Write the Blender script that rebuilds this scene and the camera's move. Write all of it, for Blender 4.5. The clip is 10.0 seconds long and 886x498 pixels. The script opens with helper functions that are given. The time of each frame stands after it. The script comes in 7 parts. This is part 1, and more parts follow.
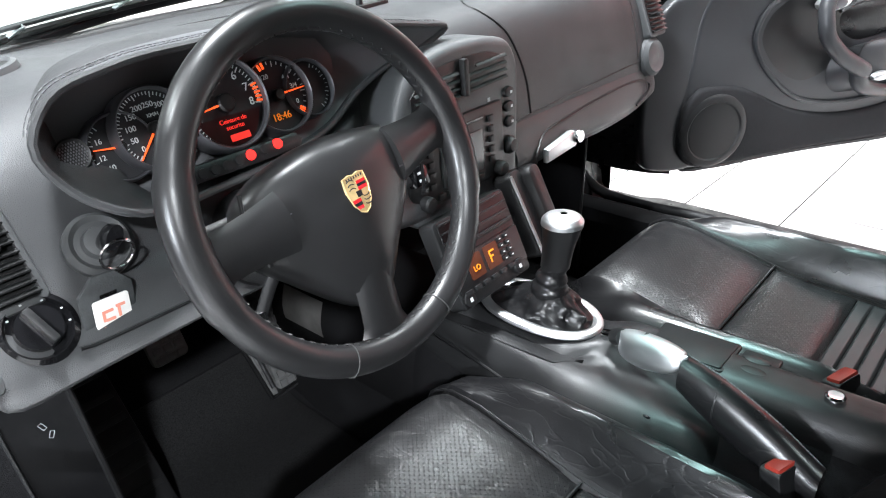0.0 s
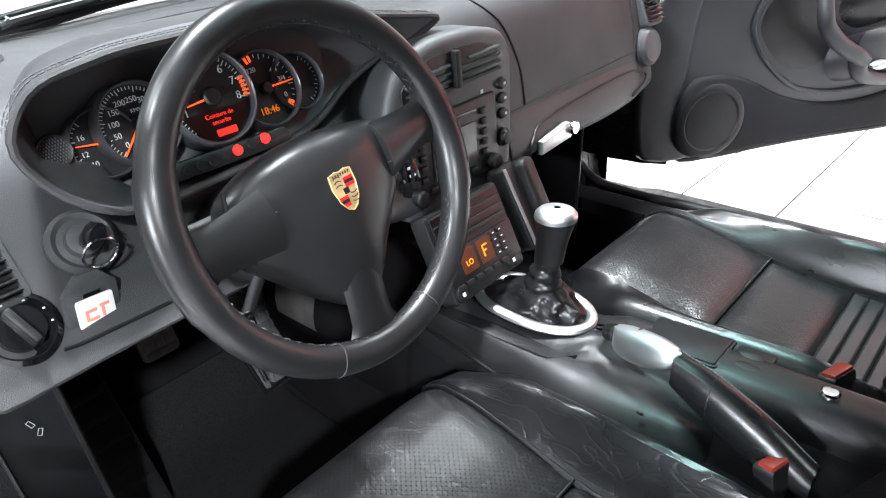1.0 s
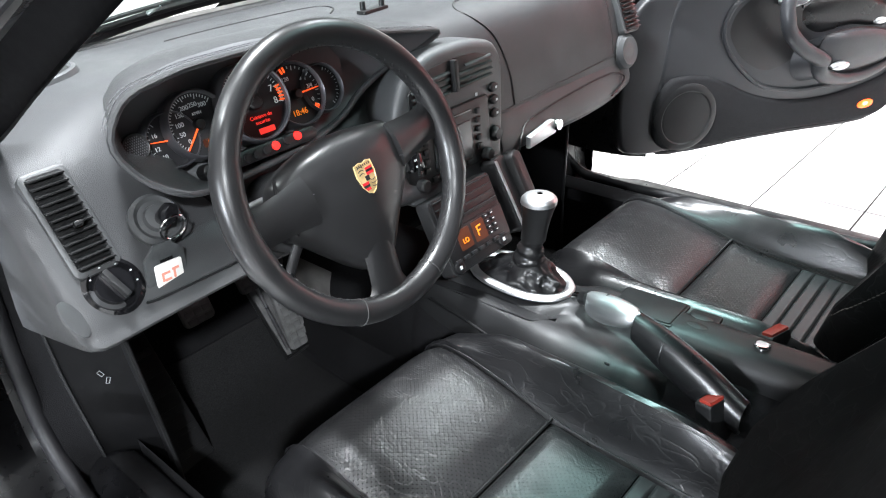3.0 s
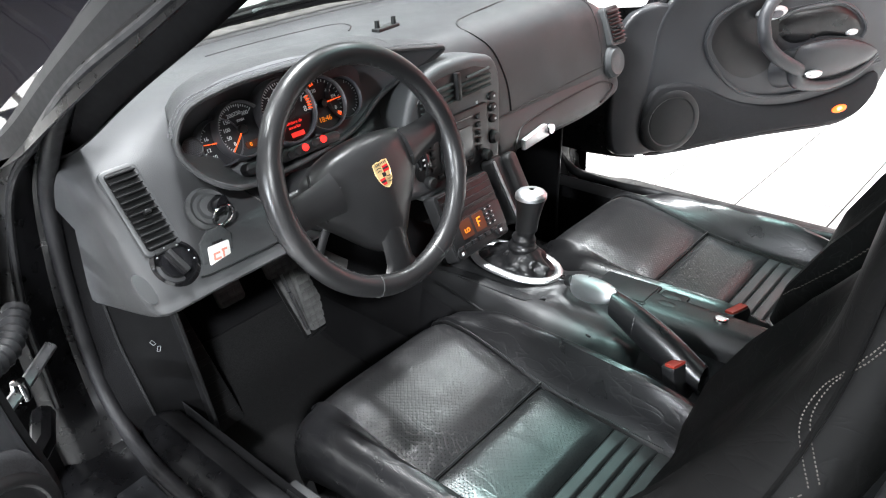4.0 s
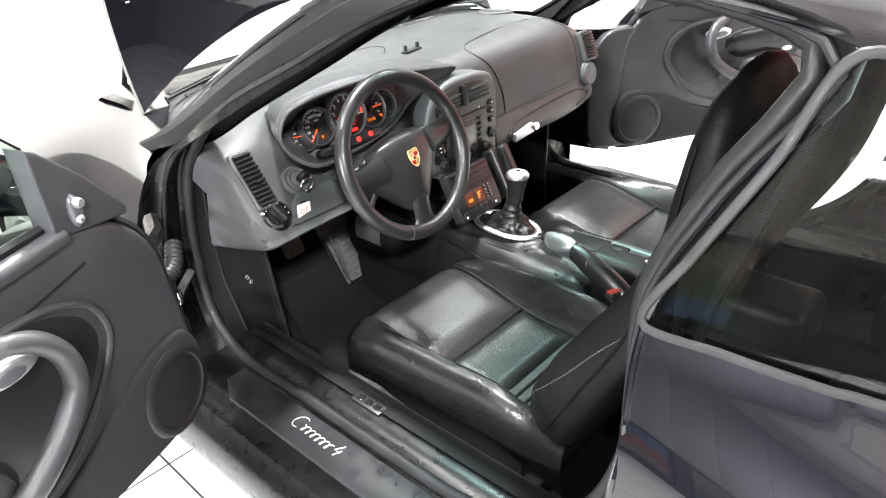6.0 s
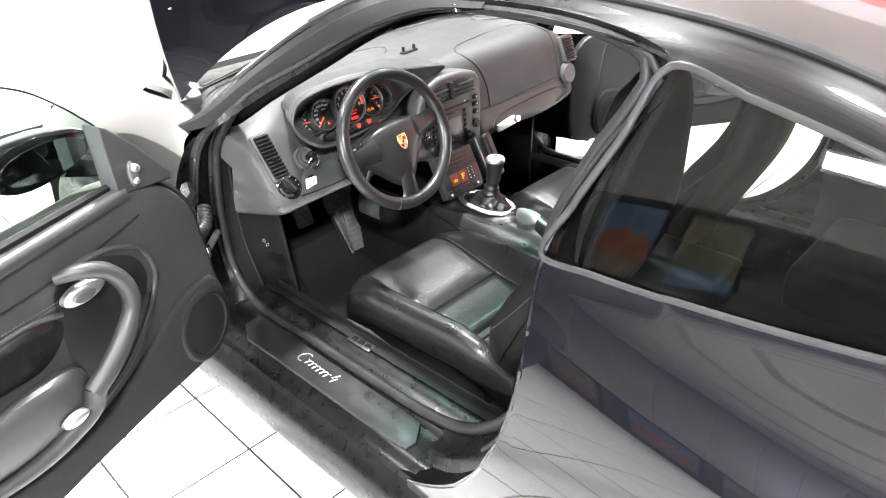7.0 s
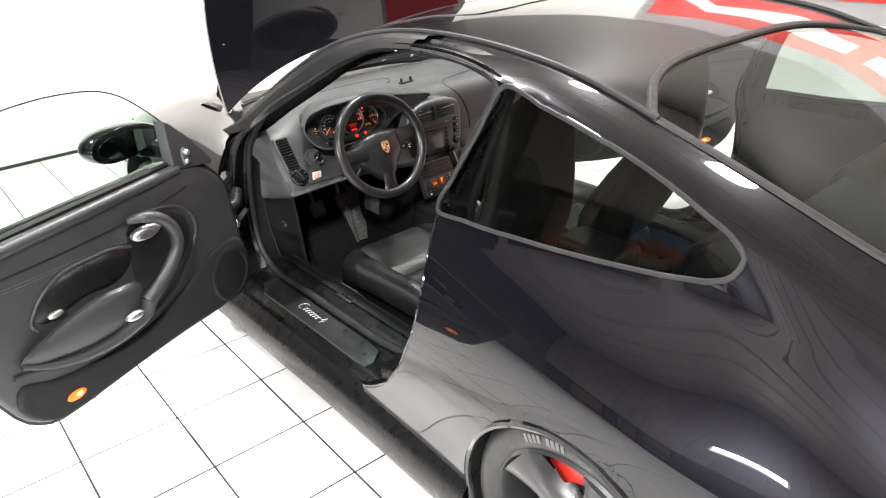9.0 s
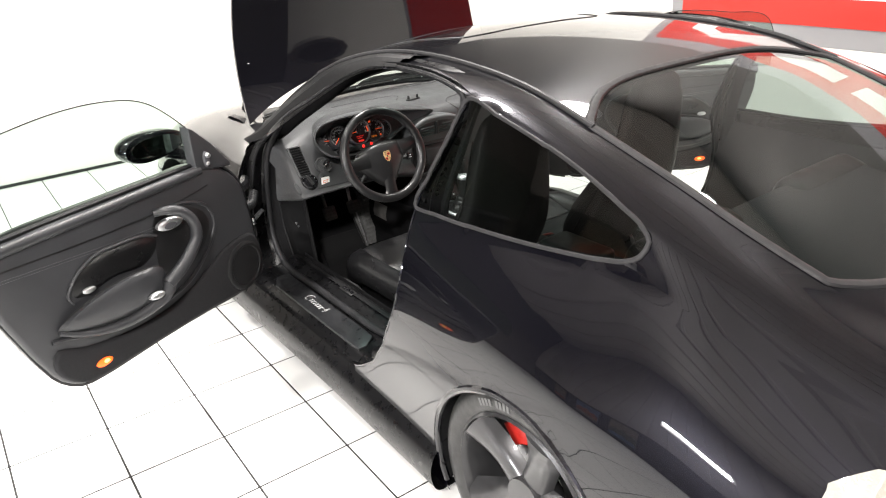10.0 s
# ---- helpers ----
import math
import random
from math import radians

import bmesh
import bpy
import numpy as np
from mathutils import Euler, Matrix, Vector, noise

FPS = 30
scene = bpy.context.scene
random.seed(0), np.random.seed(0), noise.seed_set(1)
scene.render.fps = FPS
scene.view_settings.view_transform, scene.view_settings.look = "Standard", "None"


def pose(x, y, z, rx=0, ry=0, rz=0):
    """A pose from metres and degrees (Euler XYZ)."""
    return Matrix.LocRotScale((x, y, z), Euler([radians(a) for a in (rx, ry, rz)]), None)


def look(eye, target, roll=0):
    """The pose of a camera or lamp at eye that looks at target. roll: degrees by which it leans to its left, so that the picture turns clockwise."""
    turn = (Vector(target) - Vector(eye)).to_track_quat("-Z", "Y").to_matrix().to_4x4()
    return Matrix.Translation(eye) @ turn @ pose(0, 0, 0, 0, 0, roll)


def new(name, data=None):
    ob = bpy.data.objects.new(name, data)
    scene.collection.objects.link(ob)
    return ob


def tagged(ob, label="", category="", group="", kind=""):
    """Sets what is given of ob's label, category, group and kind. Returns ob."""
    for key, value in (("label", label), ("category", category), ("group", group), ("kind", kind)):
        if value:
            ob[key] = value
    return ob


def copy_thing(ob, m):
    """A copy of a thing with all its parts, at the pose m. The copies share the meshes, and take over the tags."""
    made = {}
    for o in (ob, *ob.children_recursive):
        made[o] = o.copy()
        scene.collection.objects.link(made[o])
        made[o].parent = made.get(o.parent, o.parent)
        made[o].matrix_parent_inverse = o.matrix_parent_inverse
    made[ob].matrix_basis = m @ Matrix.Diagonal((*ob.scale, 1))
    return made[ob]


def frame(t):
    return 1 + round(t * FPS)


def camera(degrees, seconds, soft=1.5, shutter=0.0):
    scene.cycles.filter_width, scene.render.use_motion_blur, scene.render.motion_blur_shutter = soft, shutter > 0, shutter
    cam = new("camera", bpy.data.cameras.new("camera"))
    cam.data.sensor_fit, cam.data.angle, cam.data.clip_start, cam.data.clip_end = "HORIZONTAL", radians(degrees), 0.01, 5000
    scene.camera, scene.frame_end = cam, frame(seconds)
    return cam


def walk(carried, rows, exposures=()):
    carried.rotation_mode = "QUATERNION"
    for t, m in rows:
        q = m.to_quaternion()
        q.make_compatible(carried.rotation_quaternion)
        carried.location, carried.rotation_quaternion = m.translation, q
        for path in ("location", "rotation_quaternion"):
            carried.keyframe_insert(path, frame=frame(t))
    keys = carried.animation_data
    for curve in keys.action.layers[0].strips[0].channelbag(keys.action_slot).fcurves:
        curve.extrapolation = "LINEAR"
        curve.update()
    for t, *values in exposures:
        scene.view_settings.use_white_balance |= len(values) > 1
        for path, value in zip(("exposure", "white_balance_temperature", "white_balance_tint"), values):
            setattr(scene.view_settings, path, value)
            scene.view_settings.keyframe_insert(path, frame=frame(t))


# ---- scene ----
from mathutils.bvhtree import BVHTree

cam = camera(63.5, 10.0, soft=1.15)
walk(cam, [
    (0, look((-0.797, -0.152, 1.079), (0.507, 1.05, 0.155), -3.5)),
    (0.5, look((-0.78, -0.146, 1.082), (0.515, 1.051, 0.139), -3.6)),
    (1, look((-0.779, -0.15, 1.082), (0.513, 1.041, 0.127), -3.6)),
    (1.5, look((-0.8, -0.153, 1.092), (0.49, 1.034, 0.129), -3.7)),
    (2, look((-0.824, -0.175, 1.103), (0.464, 1.007, 0.132), -3.6)),
    (2.5, look((-0.861, -0.214, 1.125), (0.427, 0.966, 0.15), -3.6)),
    (4, look((-1.029, -0.376, 1.216), (0.248, 0.818, 0.246), -3.7)),
    (4.5, look((-1.116, -0.438, 1.258), (0.157, 0.761, 0.287), -3.8)),
    (5, look((-1.234, -0.515, 1.302), (0.037, 0.684, 0.33), -3.7)),
    (5.5, look((-1.321, -0.593, 1.352), (-0.054, 0.604, 0.37), -3.7)),
    (7, look((-1.56, -0.994, 1.497), (-0.346, 0.246, 0.503), -3.3)),
    (7.5, look((-1.655, -1.15, 1.536), (-0.466, 0.122, 0.552), -3.5)),
    (8, look((-1.701, -1.305, 1.564), (-0.531, 0.002, 0.603), -3.5)),
    (8.5, look((-1.734, -1.478, 1.589), (-0.575, -0.142, 0.656), -3.1)),
    (9, look((-1.767, -1.637, 1.602), (-0.631, -0.255, 0.709), -2.9)),
    (9.5, look((-1.797, -1.785, 1.616), (-0.688, -0.359, 0.756), -2.9)),
    (10, look((-1.806, -1.946, 1.627), (-0.731, -0.478, 0.797), -2.9)),
], exposures=[(0.0, 1.34, 6000, 8), (2.7, 1.36, 6000, 8), (5.5, 1.60, 6330, 9), (7.0, 1.93, 6430, 9), (7.5, 1.74, 6450, 9), (8.3, 1.27, 6480, 9), (9.0, 0.95, 6600, 10), (10.0, 0.72, 6700, 11)])
# == end of walk ==

# ---------- world and lights ----------
world = bpy.data.worlds.new("world")
scene.world = world
world.use_nodes = True
world.node_tree.nodes["Background"].inputs[0].default_value = (1.0, 0.98, 0.95, 1)
world.node_tree.nodes["Background"].inputs[1].default_value = 0.3


def area_lamp(name, at, target, size, watts, colour=(1, 1, 1), shape="DISK", size_y=None):
    data = bpy.data.lights.new(name, "AREA")
    data.shape, data.size, data.energy, data.color = shape, size, watts, colour
    if size_y:
        data.shape, data.size_y = "RECTANGLE", size_y
    ob = new(name, data)
    ob.matrix_world = look(at, target)
    return tagged(ob, kind="structure")


# Pair at x 2.35 follows roof reflections; windscreen and rear-left lamps are added fill.
LAMP_SPOTS = [(-2.4, 2.3, 36), (0.0, 1.15, 160), (2.35, 1.15, 40), (2.35, -0.87, 40), (-2.6, 0.5, 85), (-3.4, -3.6, 330), (1.9, -3.6, 50)]
for lx, ly, watts in LAMP_SPOTS:
    area_lamp("ceiling_lamp_light", (lx, ly, 3.93), (lx, ly, 0), 0.5, watts, (1.0, 0.985, 0.965))
area_lamp("wall_lamp_light", (-6.70, -0.5, 2.05), (-0.5, -0.4, 0.7), 1.5, 380, (0.97, 0.98, 1.0), size_y=0.16)


# ---------- materials ----------


def material(name, colour, rough=0.5, metal=0.0, vary=0.15, scale=8.0, grain=0.0, grain_scale=400.0, coat=0.0, emit=0.0, spec=0.5,
             stains=0.0, voronoi=False, coords="Object", trans=0.0, ior=1.45, alpha=1.0):
    """A surface with a slow change of tone, fine relief and uneven gloss."""
    m = bpy.data.materials.new(name)
    m.use_nodes = True
    nt = m.node_tree
    b = nt.nodes["Principled BSDF"]
    b.inputs["Base Color"].default_value = (*colour, 1)
    b.inputs["Roughness"].default_value = rough
    b.inputs["Metallic"].default_value = metal
    b.inputs["Coat Weight"].default_value = coat
    b.inputs["Coat Roughness"].default_value = 0.02
    b.inputs["Specular IOR Level"].default_value = spec
    b.inputs["Transmission Weight"].default_value = trans
    b.inputs["IOR"].default_value = ior
    b.inputs["Alpha"].default_value = alpha
    if emit:
        b.inputs["Emission Color"].default_value = (*colour, 1)
        b.inputs["Emission Strength"].default_value = emit
    tc = nt.nodes.new("ShaderNodeTexCoord")
    if vary:
        n = nt.nodes.new("ShaderNodeTexNoise")
        n.inputs["Scale"].default_value = scale
        n.inputs["Detail"].default_value = 6
        nt.links.new(tc.outputs[coords], n.inputs["Vector"])
        r = nt.nodes.new("ShaderNodeValToRGB")
        r.color_ramp.elements[0].position, r.color_ramp.elements[1].position = 0.3, 0.7
        lo, hi = 1 - vary, 1 + vary
        r.color_ramp.elements[0].color = (*[c * lo for c in colour], 1)
        r.color_ramp.elements[1].color = (*[min(1, c * hi) for c in colour], 1)
        nt.links.new(n.outputs["Fac"], r.inputs["Fac"])
        nt.links.new(r.outputs["Color"], b.inputs["Base Color"])
        g = nt.nodes.new("ShaderNodeMapRange")
        n2 = nt.nodes.new("ShaderNodeTexNoise")
        n2.inputs["Scale"].default_value = scale * 3.1
        n2.inputs["Detail"].default_value = 8
        nt.links.new(tc.outputs[coords], n2.inputs["Vector"])
        nt.links.new(n2.outputs["Fac"], g.inputs["Value"])
        g.inputs["From Min"].default_value, g.inputs["From Max"].default_value = 0.3, 0.7
        g.inputs["To Min"].default_value, g.inputs["To Max"].default_value = max(0.0, rough * (1 - vary)), min(1, rough * (1 + vary) + stains)
        nt.links.new(g.outputs["Result"], b.inputs["Roughness"])
    if grain:
        if voronoi:
            v = nt.nodes.new("ShaderNodeTexVoronoi")
            v.feature = "DISTANCE_TO_EDGE"
            out = v.outputs["Distance"]
        else:
            v = nt.nodes.new("ShaderNodeTexNoise")
            v.inputs["Detail"].default_value = 3
            out = v.outputs["Fac"]
        v.inputs["Scale"].default_value = grain_scale
        nt.links.new(tc.outputs[coords], v.inputs["Vector"])
        bump = nt.nodes.new("ShaderNodeBump")
        bump.inputs["Strength"].default_value = grain
        bump.inputs["Distance"].default_value = 0.001
        nt.links.new(out, bump.inputs["Height"])
        nt.links.new(bump.outputs["Normal"], b.inputs["Normal"])
    return m


def leather(name, colour, rough, crease=0.35, perforated=False, soft_fold=0.22, wear=0.5, spec=0.5):
    """Grained leather with fine creases and worn gloss."""
    m = material(name, colour, rough, vary=0.12, scale=7, spec=spec)
    nt = m.node_tree
    b = nt.nodes["Principled BSDF"]
    tc = next(n for n in nt.nodes if n.type == "TEX_COORD")
    v = nt.nodes.new("ShaderNodeTexVoronoi")
    v.feature = "DISTANCE_TO_EDGE"
    v.inputs["Scale"].default_value = 480
    nt.links.new(tc.outputs["Object"], v.inputs["Vector"])
    fold = nt.nodes.new("ShaderNodeTexNoise")
    fold.inputs["Scale"].default_value = 14
    fold.inputs["Detail"].default_value = 5
    fold.inputs["Distortion"].default_value = 1.4
    nt.links.new(tc.outputs["Object"], fold.inputs["Vector"])
    # long flowing creases: the level lines of a stretched noise
    sm = nt.nodes.new("ShaderNodeMapping")
    sm.inputs["Rotation"].default_value = (0.3, 0.2, radians(28))
    sm.inputs["Scale"].default_value = (22, 8, 14)
    nt.links.new(tc.outputs["Object"], sm.inputs["Vector"])
    crack = nt.nodes.new("ShaderNodeTexNoise")
    crack.inputs["Scale"].default_value = 1.0
    crack.inputs["Detail"].default_value = 2.5
    crack.inputs["Distortion"].default_value = 0.5
    nt.links.new(sm.outputs["Vector"], crack.inputs["Vector"])
    cross_map = nt.nodes.new("ShaderNodeMapping")
    cross_map.inputs["Rotation"].default_value = (0.2, 0.3, radians(-38))
    cross_map.inputs["Scale"].default_value = (30, 9, 18)
    nt.links.new(tc.outputs["Object"], cross_map.inputs["Vector"])
    cross = nt.nodes.new("ShaderNodeTexNoise")
    cross.inputs["Scale"].default_value = 1.0
    cross.inputs["Detail"].default_value = 2.0
    cross.inputs["Distortion"].default_value = 0.8
    nt.links.new(cross_map.outputs["Vector"], cross.inputs["Vector"])
    sides = []
    for source in (crack, cross):
        off = nt.nodes.new("ShaderNodeMath")
        off.operation = "SUBTRACT"
        off.inputs[1].default_value = 0.5
        nt.links.new(source.outputs["Fac"], off.inputs[0])
        size = nt.nodes.new("ShaderNodeMath")
        size.operation = "ABSOLUTE"
        nt.links.new(off.outputs[0], size.inputs[0])
        sides.append(size)
    ridge = nt.nodes.new("ShaderNodeMath")
    ridge.operation = "MINIMUM"
    for k in (0, 1):
        nt.links.new(sides[k].outputs[0], ridge.inputs[k])
    cm = nt.nodes.new("ShaderNodeMapRange")
    cm.inputs["From Max"].default_value = 0.022
    nt.links.new(ridge.outputs[0], cm.inputs["Value"])
    b1 = nt.nodes.new("ShaderNodeBump")
    b1.inputs["Strength"].default_value = 0.10
    b1.inputs["Distance"].default_value = 0.0006
    nt.links.new(v.outputs["Distance"], b1.inputs["Height"])
    b2 = nt.nodes.new("ShaderNodeBump")
    b2.inputs["Strength"].default_value = crease
    b2.inputs["Distance"].default_value = 0.0012
    nt.links.new(cm.outputs["Result"], b2.inputs["Height"])
    nt.links.new(b1.outputs["Normal"], b2.inputs["Normal"])
    soft = nt.nodes.new("ShaderNodeTexNoise")
    soft.inputs["Scale"].default_value = 16
    soft.inputs["Detail"].default_value = 2
    nt.links.new(tc.outputs["Object"], soft.inputs["Vector"])
    b0 = nt.nodes.new("ShaderNodeBump")
    b0.inputs["Strength"].default_value = soft_fold
    b0.inputs["Distance"].default_value = 0.002
    nt.links.new(soft.outputs["Fac"], b0.inputs["Height"])
    nt.links.new(b0.outputs["Normal"], b1.inputs["Normal"])
    # rubbed, paler leather along the creases where the seat is used most
    rub = nt.nodes.new("ShaderNodeTexNoise")
    rub.inputs["Scale"].default_value = 5
    rub.inputs["Detail"].default_value = 3
    nt.links.new(tc.outputs["Object"], rub.inputs["Vector"])
    rm = nt.nodes.new("ShaderNodeMapRange")
    rm.inputs["From Min"].default_value, rm.inputs["From Max"].default_value = 0.42, 0.66
    rm.inputs["To Max"].default_value = wear
    nt.links.new(rub.outputs["Fac"], rm.inputs["Value"])
    line = nt.nodes.new("ShaderNodeMapRange")
    line.inputs["From Max"].default_value = 0.012
    line.inputs["To Min"].default_value, line.inputs["To Max"].default_value = 1.0, 0.0
    nt.links.new(ridge.outputs[0], line.inputs["Value"])
    mul = nt.nodes.new("ShaderNodeMath")
    mul.operation = "MULTIPLY"
    nt.links.new(rm.outputs["Result"], mul.inputs[0])
    nt.links.new(line.outputs["Result"], mul.inputs[1])
    mx = nt.nodes.new("ShaderNodeMixRGB")
    mx.inputs["Color2"].default_value = (0.075, 0.074, 0.073, 1)
    nt.links.new(mul.outputs[0], mx.inputs["Fac"])
    tone = next(n for n in nt.nodes if n.type == "VALTORGB")
    nt.links.new(tone.outputs["Color"], mx.inputs["Color1"])
    nt.links.new(mx.outputs["Color"], b.inputs["Base Color"])
    last = b2
    if perforated:
        mp = nt.nodes.new("ShaderNodeMapping")
        mp.inputs["Rotation"].default_value = (0, 0, radians(45))
        mp.inputs["Scale"].default_value = (165, 165, 0)
        nt.links.new(tc.outputs["Object"], mp.inputs["Vector"])
        dot = nt.nodes.new("ShaderNodeTexVoronoi")
        dot.inputs["Scale"].default_value = 1.0
        dot.inputs["Randomness"].default_value = 0.0
        nt.links.new(mp.outputs["Vector"], dot.inputs["Vector"])
        hole = nt.nodes.new("ShaderNodeMapRange")
        hole.inputs["From Min"].default_value, hole.inputs["From Max"].default_value = 0.10, 0.19
        nt.links.new(dot.outputs["Distance"], hole.inputs["Value"])
        b3 = nt.nodes.new("ShaderNodeBump")
        b3.inputs["Strength"].default_value = 0.8
        b3.inputs["Distance"].default_value = 0.001
        nt.links.new(hole.outputs["Result"], b3.inputs["Height"])
        nt.links.new(b2.outputs["Normal"], b3.inputs["Normal"])
        gloss = nt.nodes.new("ShaderNodeMath")
        gloss.operation = "MULTIPLY"
        gloss.inputs[1].default_value = 0.55
        nt.links.new(hole.outputs["Result"], gloss.inputs[0])
        nt.links.new(gloss.outputs[0], b.inputs["Specular IOR Level"])
        last = b3
    nt.links.new(last.outputs["Normal"], b.inputs["Normal"])
    return m


def thin_glass(name, colour, gloss=0.06):
    """Clear tinted pane: what is behind it shows through, with a mirror sheen by Fresnel."""
    m = bpy.data.materials.new(name)
    m.use_nodes = True
    nt = m.node_tree
    nt.nodes.remove(nt.nodes["Principled BSDF"])
    t = nt.nodes.new("ShaderNodeBsdfTransparent")
    t.inputs[0].default_value = (*colour, 1)
    g = nt.nodes.new("ShaderNodeBsdfGlossy")
    g.inputs["Roughness"].default_value = 0.01
    lw = nt.nodes.new("ShaderNodeLayerWeight")
    lw.inputs["Blend"].default_value = 0.5
    f = lw.outputs["Facing"]
    for op, value in (("POWER", 5.0), ("MULTIPLY", 0.93), ("ADD", gloss)):
        step = nt.nodes.new("ShaderNodeMath")
        step.operation = op
        nt.links.new(f, step.inputs[0])
        step.inputs[1].default_value = value
        f = step.outputs[0]
    mx = nt.nodes.new("ShaderNodeMixShader")
    nt.links.new(f, mx.inputs[0])
    nt.links.new(t.outputs[0], mx.inputs[1])
    nt.links.new(g.outputs[0], mx.inputs[2])
    nt.links.new(mx.outputs[0], nt.nodes["Material Output"].inputs[0])
    return m


PAINT = material("black_metallic_paint", (0.0036, 0.0035, 0.0057), 0.32, metal=0.55, vary=0.06, scale=900, coat=1.0, spec=0.06)
JAMB = material("black_jamb_paint", (0.0035, 0.0035, 0.004), 0.30, vary=0.2, scale=12, spec=0.35)
TRIM = material("grey_rubber_trim", (0.018, 0.0175, 0.0185), 0.5, spec=0.25, vary=0.2, scale=20)
SEAL = material("dark_rubber_seal", (0.011, 0.011, 0.012), 0.48, spec=0.25, vary=0.3, scale=14, grain=0.2, grain_scale=200)
DASH = material("dash_plastic", (0.058, 0.060, 0.062), 0.42, vary=0.16, scale=6, grain=0.35, grain_scale=700)
DASH_TOP = material("dash_leatherette", (0.043, 0.044, 0.046), 0.48, spec=0.4, vary=0.16, scale=5, grain=0.45, grain_scale=520, voronoi=True)
CONSOLE = material("console_plastic", (0.013, 0.0132, 0.0138), 0.40, spec=0.35, vary=0.2, scale=7, grain=0.3, grain_scale=800)
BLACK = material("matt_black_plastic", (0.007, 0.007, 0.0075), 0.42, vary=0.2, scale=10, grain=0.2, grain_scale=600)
GLOSS_BLACK = material("gloss_black_plastic", (0.008, 0.008, 0.009), 0.12, vary=0.2, scale=10)
LEATHER = leather("black_leather", (0.0065, 0.0065, 0.007), 0.30, crease=0.10, soft_fold=0.3, wear=0.2)
LEATHER_WORN = leather("creased_black_leather", (0.0055, 0.0055, 0.006), 0.30, crease=0.16, soft_fold=0.4, wear=0.22, spec=0.42)
# duller, darker copy of the leather, with the seat backs' shade in its colour
LEATHER_SHADED = leather("shaded_black_leather", (0.0042, 0.0041, 0.0041), 0.50, crease=0.16, soft_fold=0.6, wear=0.12, spec=0.10)
LEATHER_RIB = leather("ribbed_black_leather", (0.018, 0.018, 0.0185), 0.42, crease=0.0, wear=0.0)
LEATHER_P = leather("perforated_black_leather", (0.0095, 0.0095, 0.010), 0.34, crease=0.2, perforated=True, soft_fold=0.4, wear=0.5)
WHEEL_LEATHER = leather("steering_wheel_leather", (0.013, 0.013, 0.0135), 0.33, crease=0.0, soft_fold=0.03, wear=0.0)
DOOR_SKIN = material("door_leatherette", (0.031, 0.032, 0.035), 0.36, vary=0.15, scale=6, grain=0.4, grain_scale=520, voronoi=True)
CARPET = material("black_carpet", (0.009, 0.009, 0.0098), 0.95, vary=0.3, scale=380, grain=1.0, grain_scale=900, spec=0.1)
DOOR_CARPET = material("door_pocket_carpet", (0.018, 0.018, 0.0195), 0.9, vary=0.3, scale=380, grain=0.8, grain_scale=900, spec=0.2)
MAT = material("floor_mat_pile", (0.014, 0.014, 0.0145), 0.95, vary=0.55, scale=420, grain=1.0, grain_scale=1100, spec=0.1)
SIDE_SHEET = material("brown_grey_wall_sheet", (0.26, 0.245, 0.23), 0.6, vary=0.15, scale=1.1)
HEADLINER = material("dark_headliner", (0.011, 0.011, 0.012), 0.9, vary=0.15, scale=30, spec=0.1)
THREAD = material("brown_grey_thread", (0.075, 0.066, 0.058), 0.7, vary=0.1)
# smooth cover plastic, its black deepened to hold the footwell shadow
POST_COVER = material("shaded_fuse_cover_plastic", (0.0035, 0.0035, 0.0038), 0.6, spec=0.08, vary=0.15, scale=20)
CHROME = material("chrome", (0.75, 0.75, 0.76), 0.1, metal=1, vary=0.05)
ALU = material("satin_aluminium", (0.66, 0.67, 0.68), 0.42, metal=1.0, vary=0.06, scale=12)
ALU_WORN = material("dull_grey_plate", (0.16, 0.155, 0.15), 0.45, metal=0.3, vary=0.25, scale=20)
STEEL = material("worn_steel", (0.35, 0.35, 0.36), 0.35, metal=1.0, vary=0.3, scale=30)
RUBBER = material("tyre_rubber", (0.012, 0.012, 0.012), 0.45, vary=0.25, scale=12, grain=0.3, grain_scale=300)
PILLAR_RUBBER = material("matt_pillar_rubber", (0.006, 0.006, 0.0065), 0.6, spec=0.2, vary=0.08, scale=30)
PEDAL = material("worn_pedal_rubber", (0.10, 0.10, 0.10), 0.6, vary=0.35, scale=40, grain=0.3)
RIM = material("grey_wheel_paint", (0.04, 0.04, 0.042), 0.38, metal=0.6, vary=0.15, scale=9, coat=0.5)
CALIPER = material("red_caliper_paint", (0.34, 0.016, 0.012), 0.35, vary=0.15, coat=0.4)
TILE = material("white_floor_tile", (0.74, 0.74, 0.73), 0.16, vary=0.025, scale=2.5, stains=0.06)
GROUT = material("grey_grout", (0.022, 0.022, 0.022), 0.85, vary=0.3, scale=30)
FAR_WALL = material("grey_far_wall", (0.05, 0.048, 0.046), 0.8, vary=0.1, scale=0.8)
SKY_TONE = material("blue_print", (0.08, 0.13, 0.22), 0.6, vary=0.3, scale=5)
CLAY_TONE = material("orange_print", (0.24, 0.075, 0.035), 0.6, vary=0.35, scale=6)
SAND_TONE = material("sand_print", (0.17, 0.145, 0.11), 0.6, vary=0.25, scale=6)
OLIVE_TONE = material("olive_print", (0.07, 0.075, 0.04), 0.6, vary=0.4, scale=8)
BROWN_WALL = material("brown_far_wall", (0.085, 0.078, 0.068), 0.7, vary=0.2, scale=1.2)
GREY_UPPER = material("grey_upper_wall", (0.13, 0.125, 0.12), 0.8, vary=0.08, scale=0.8)
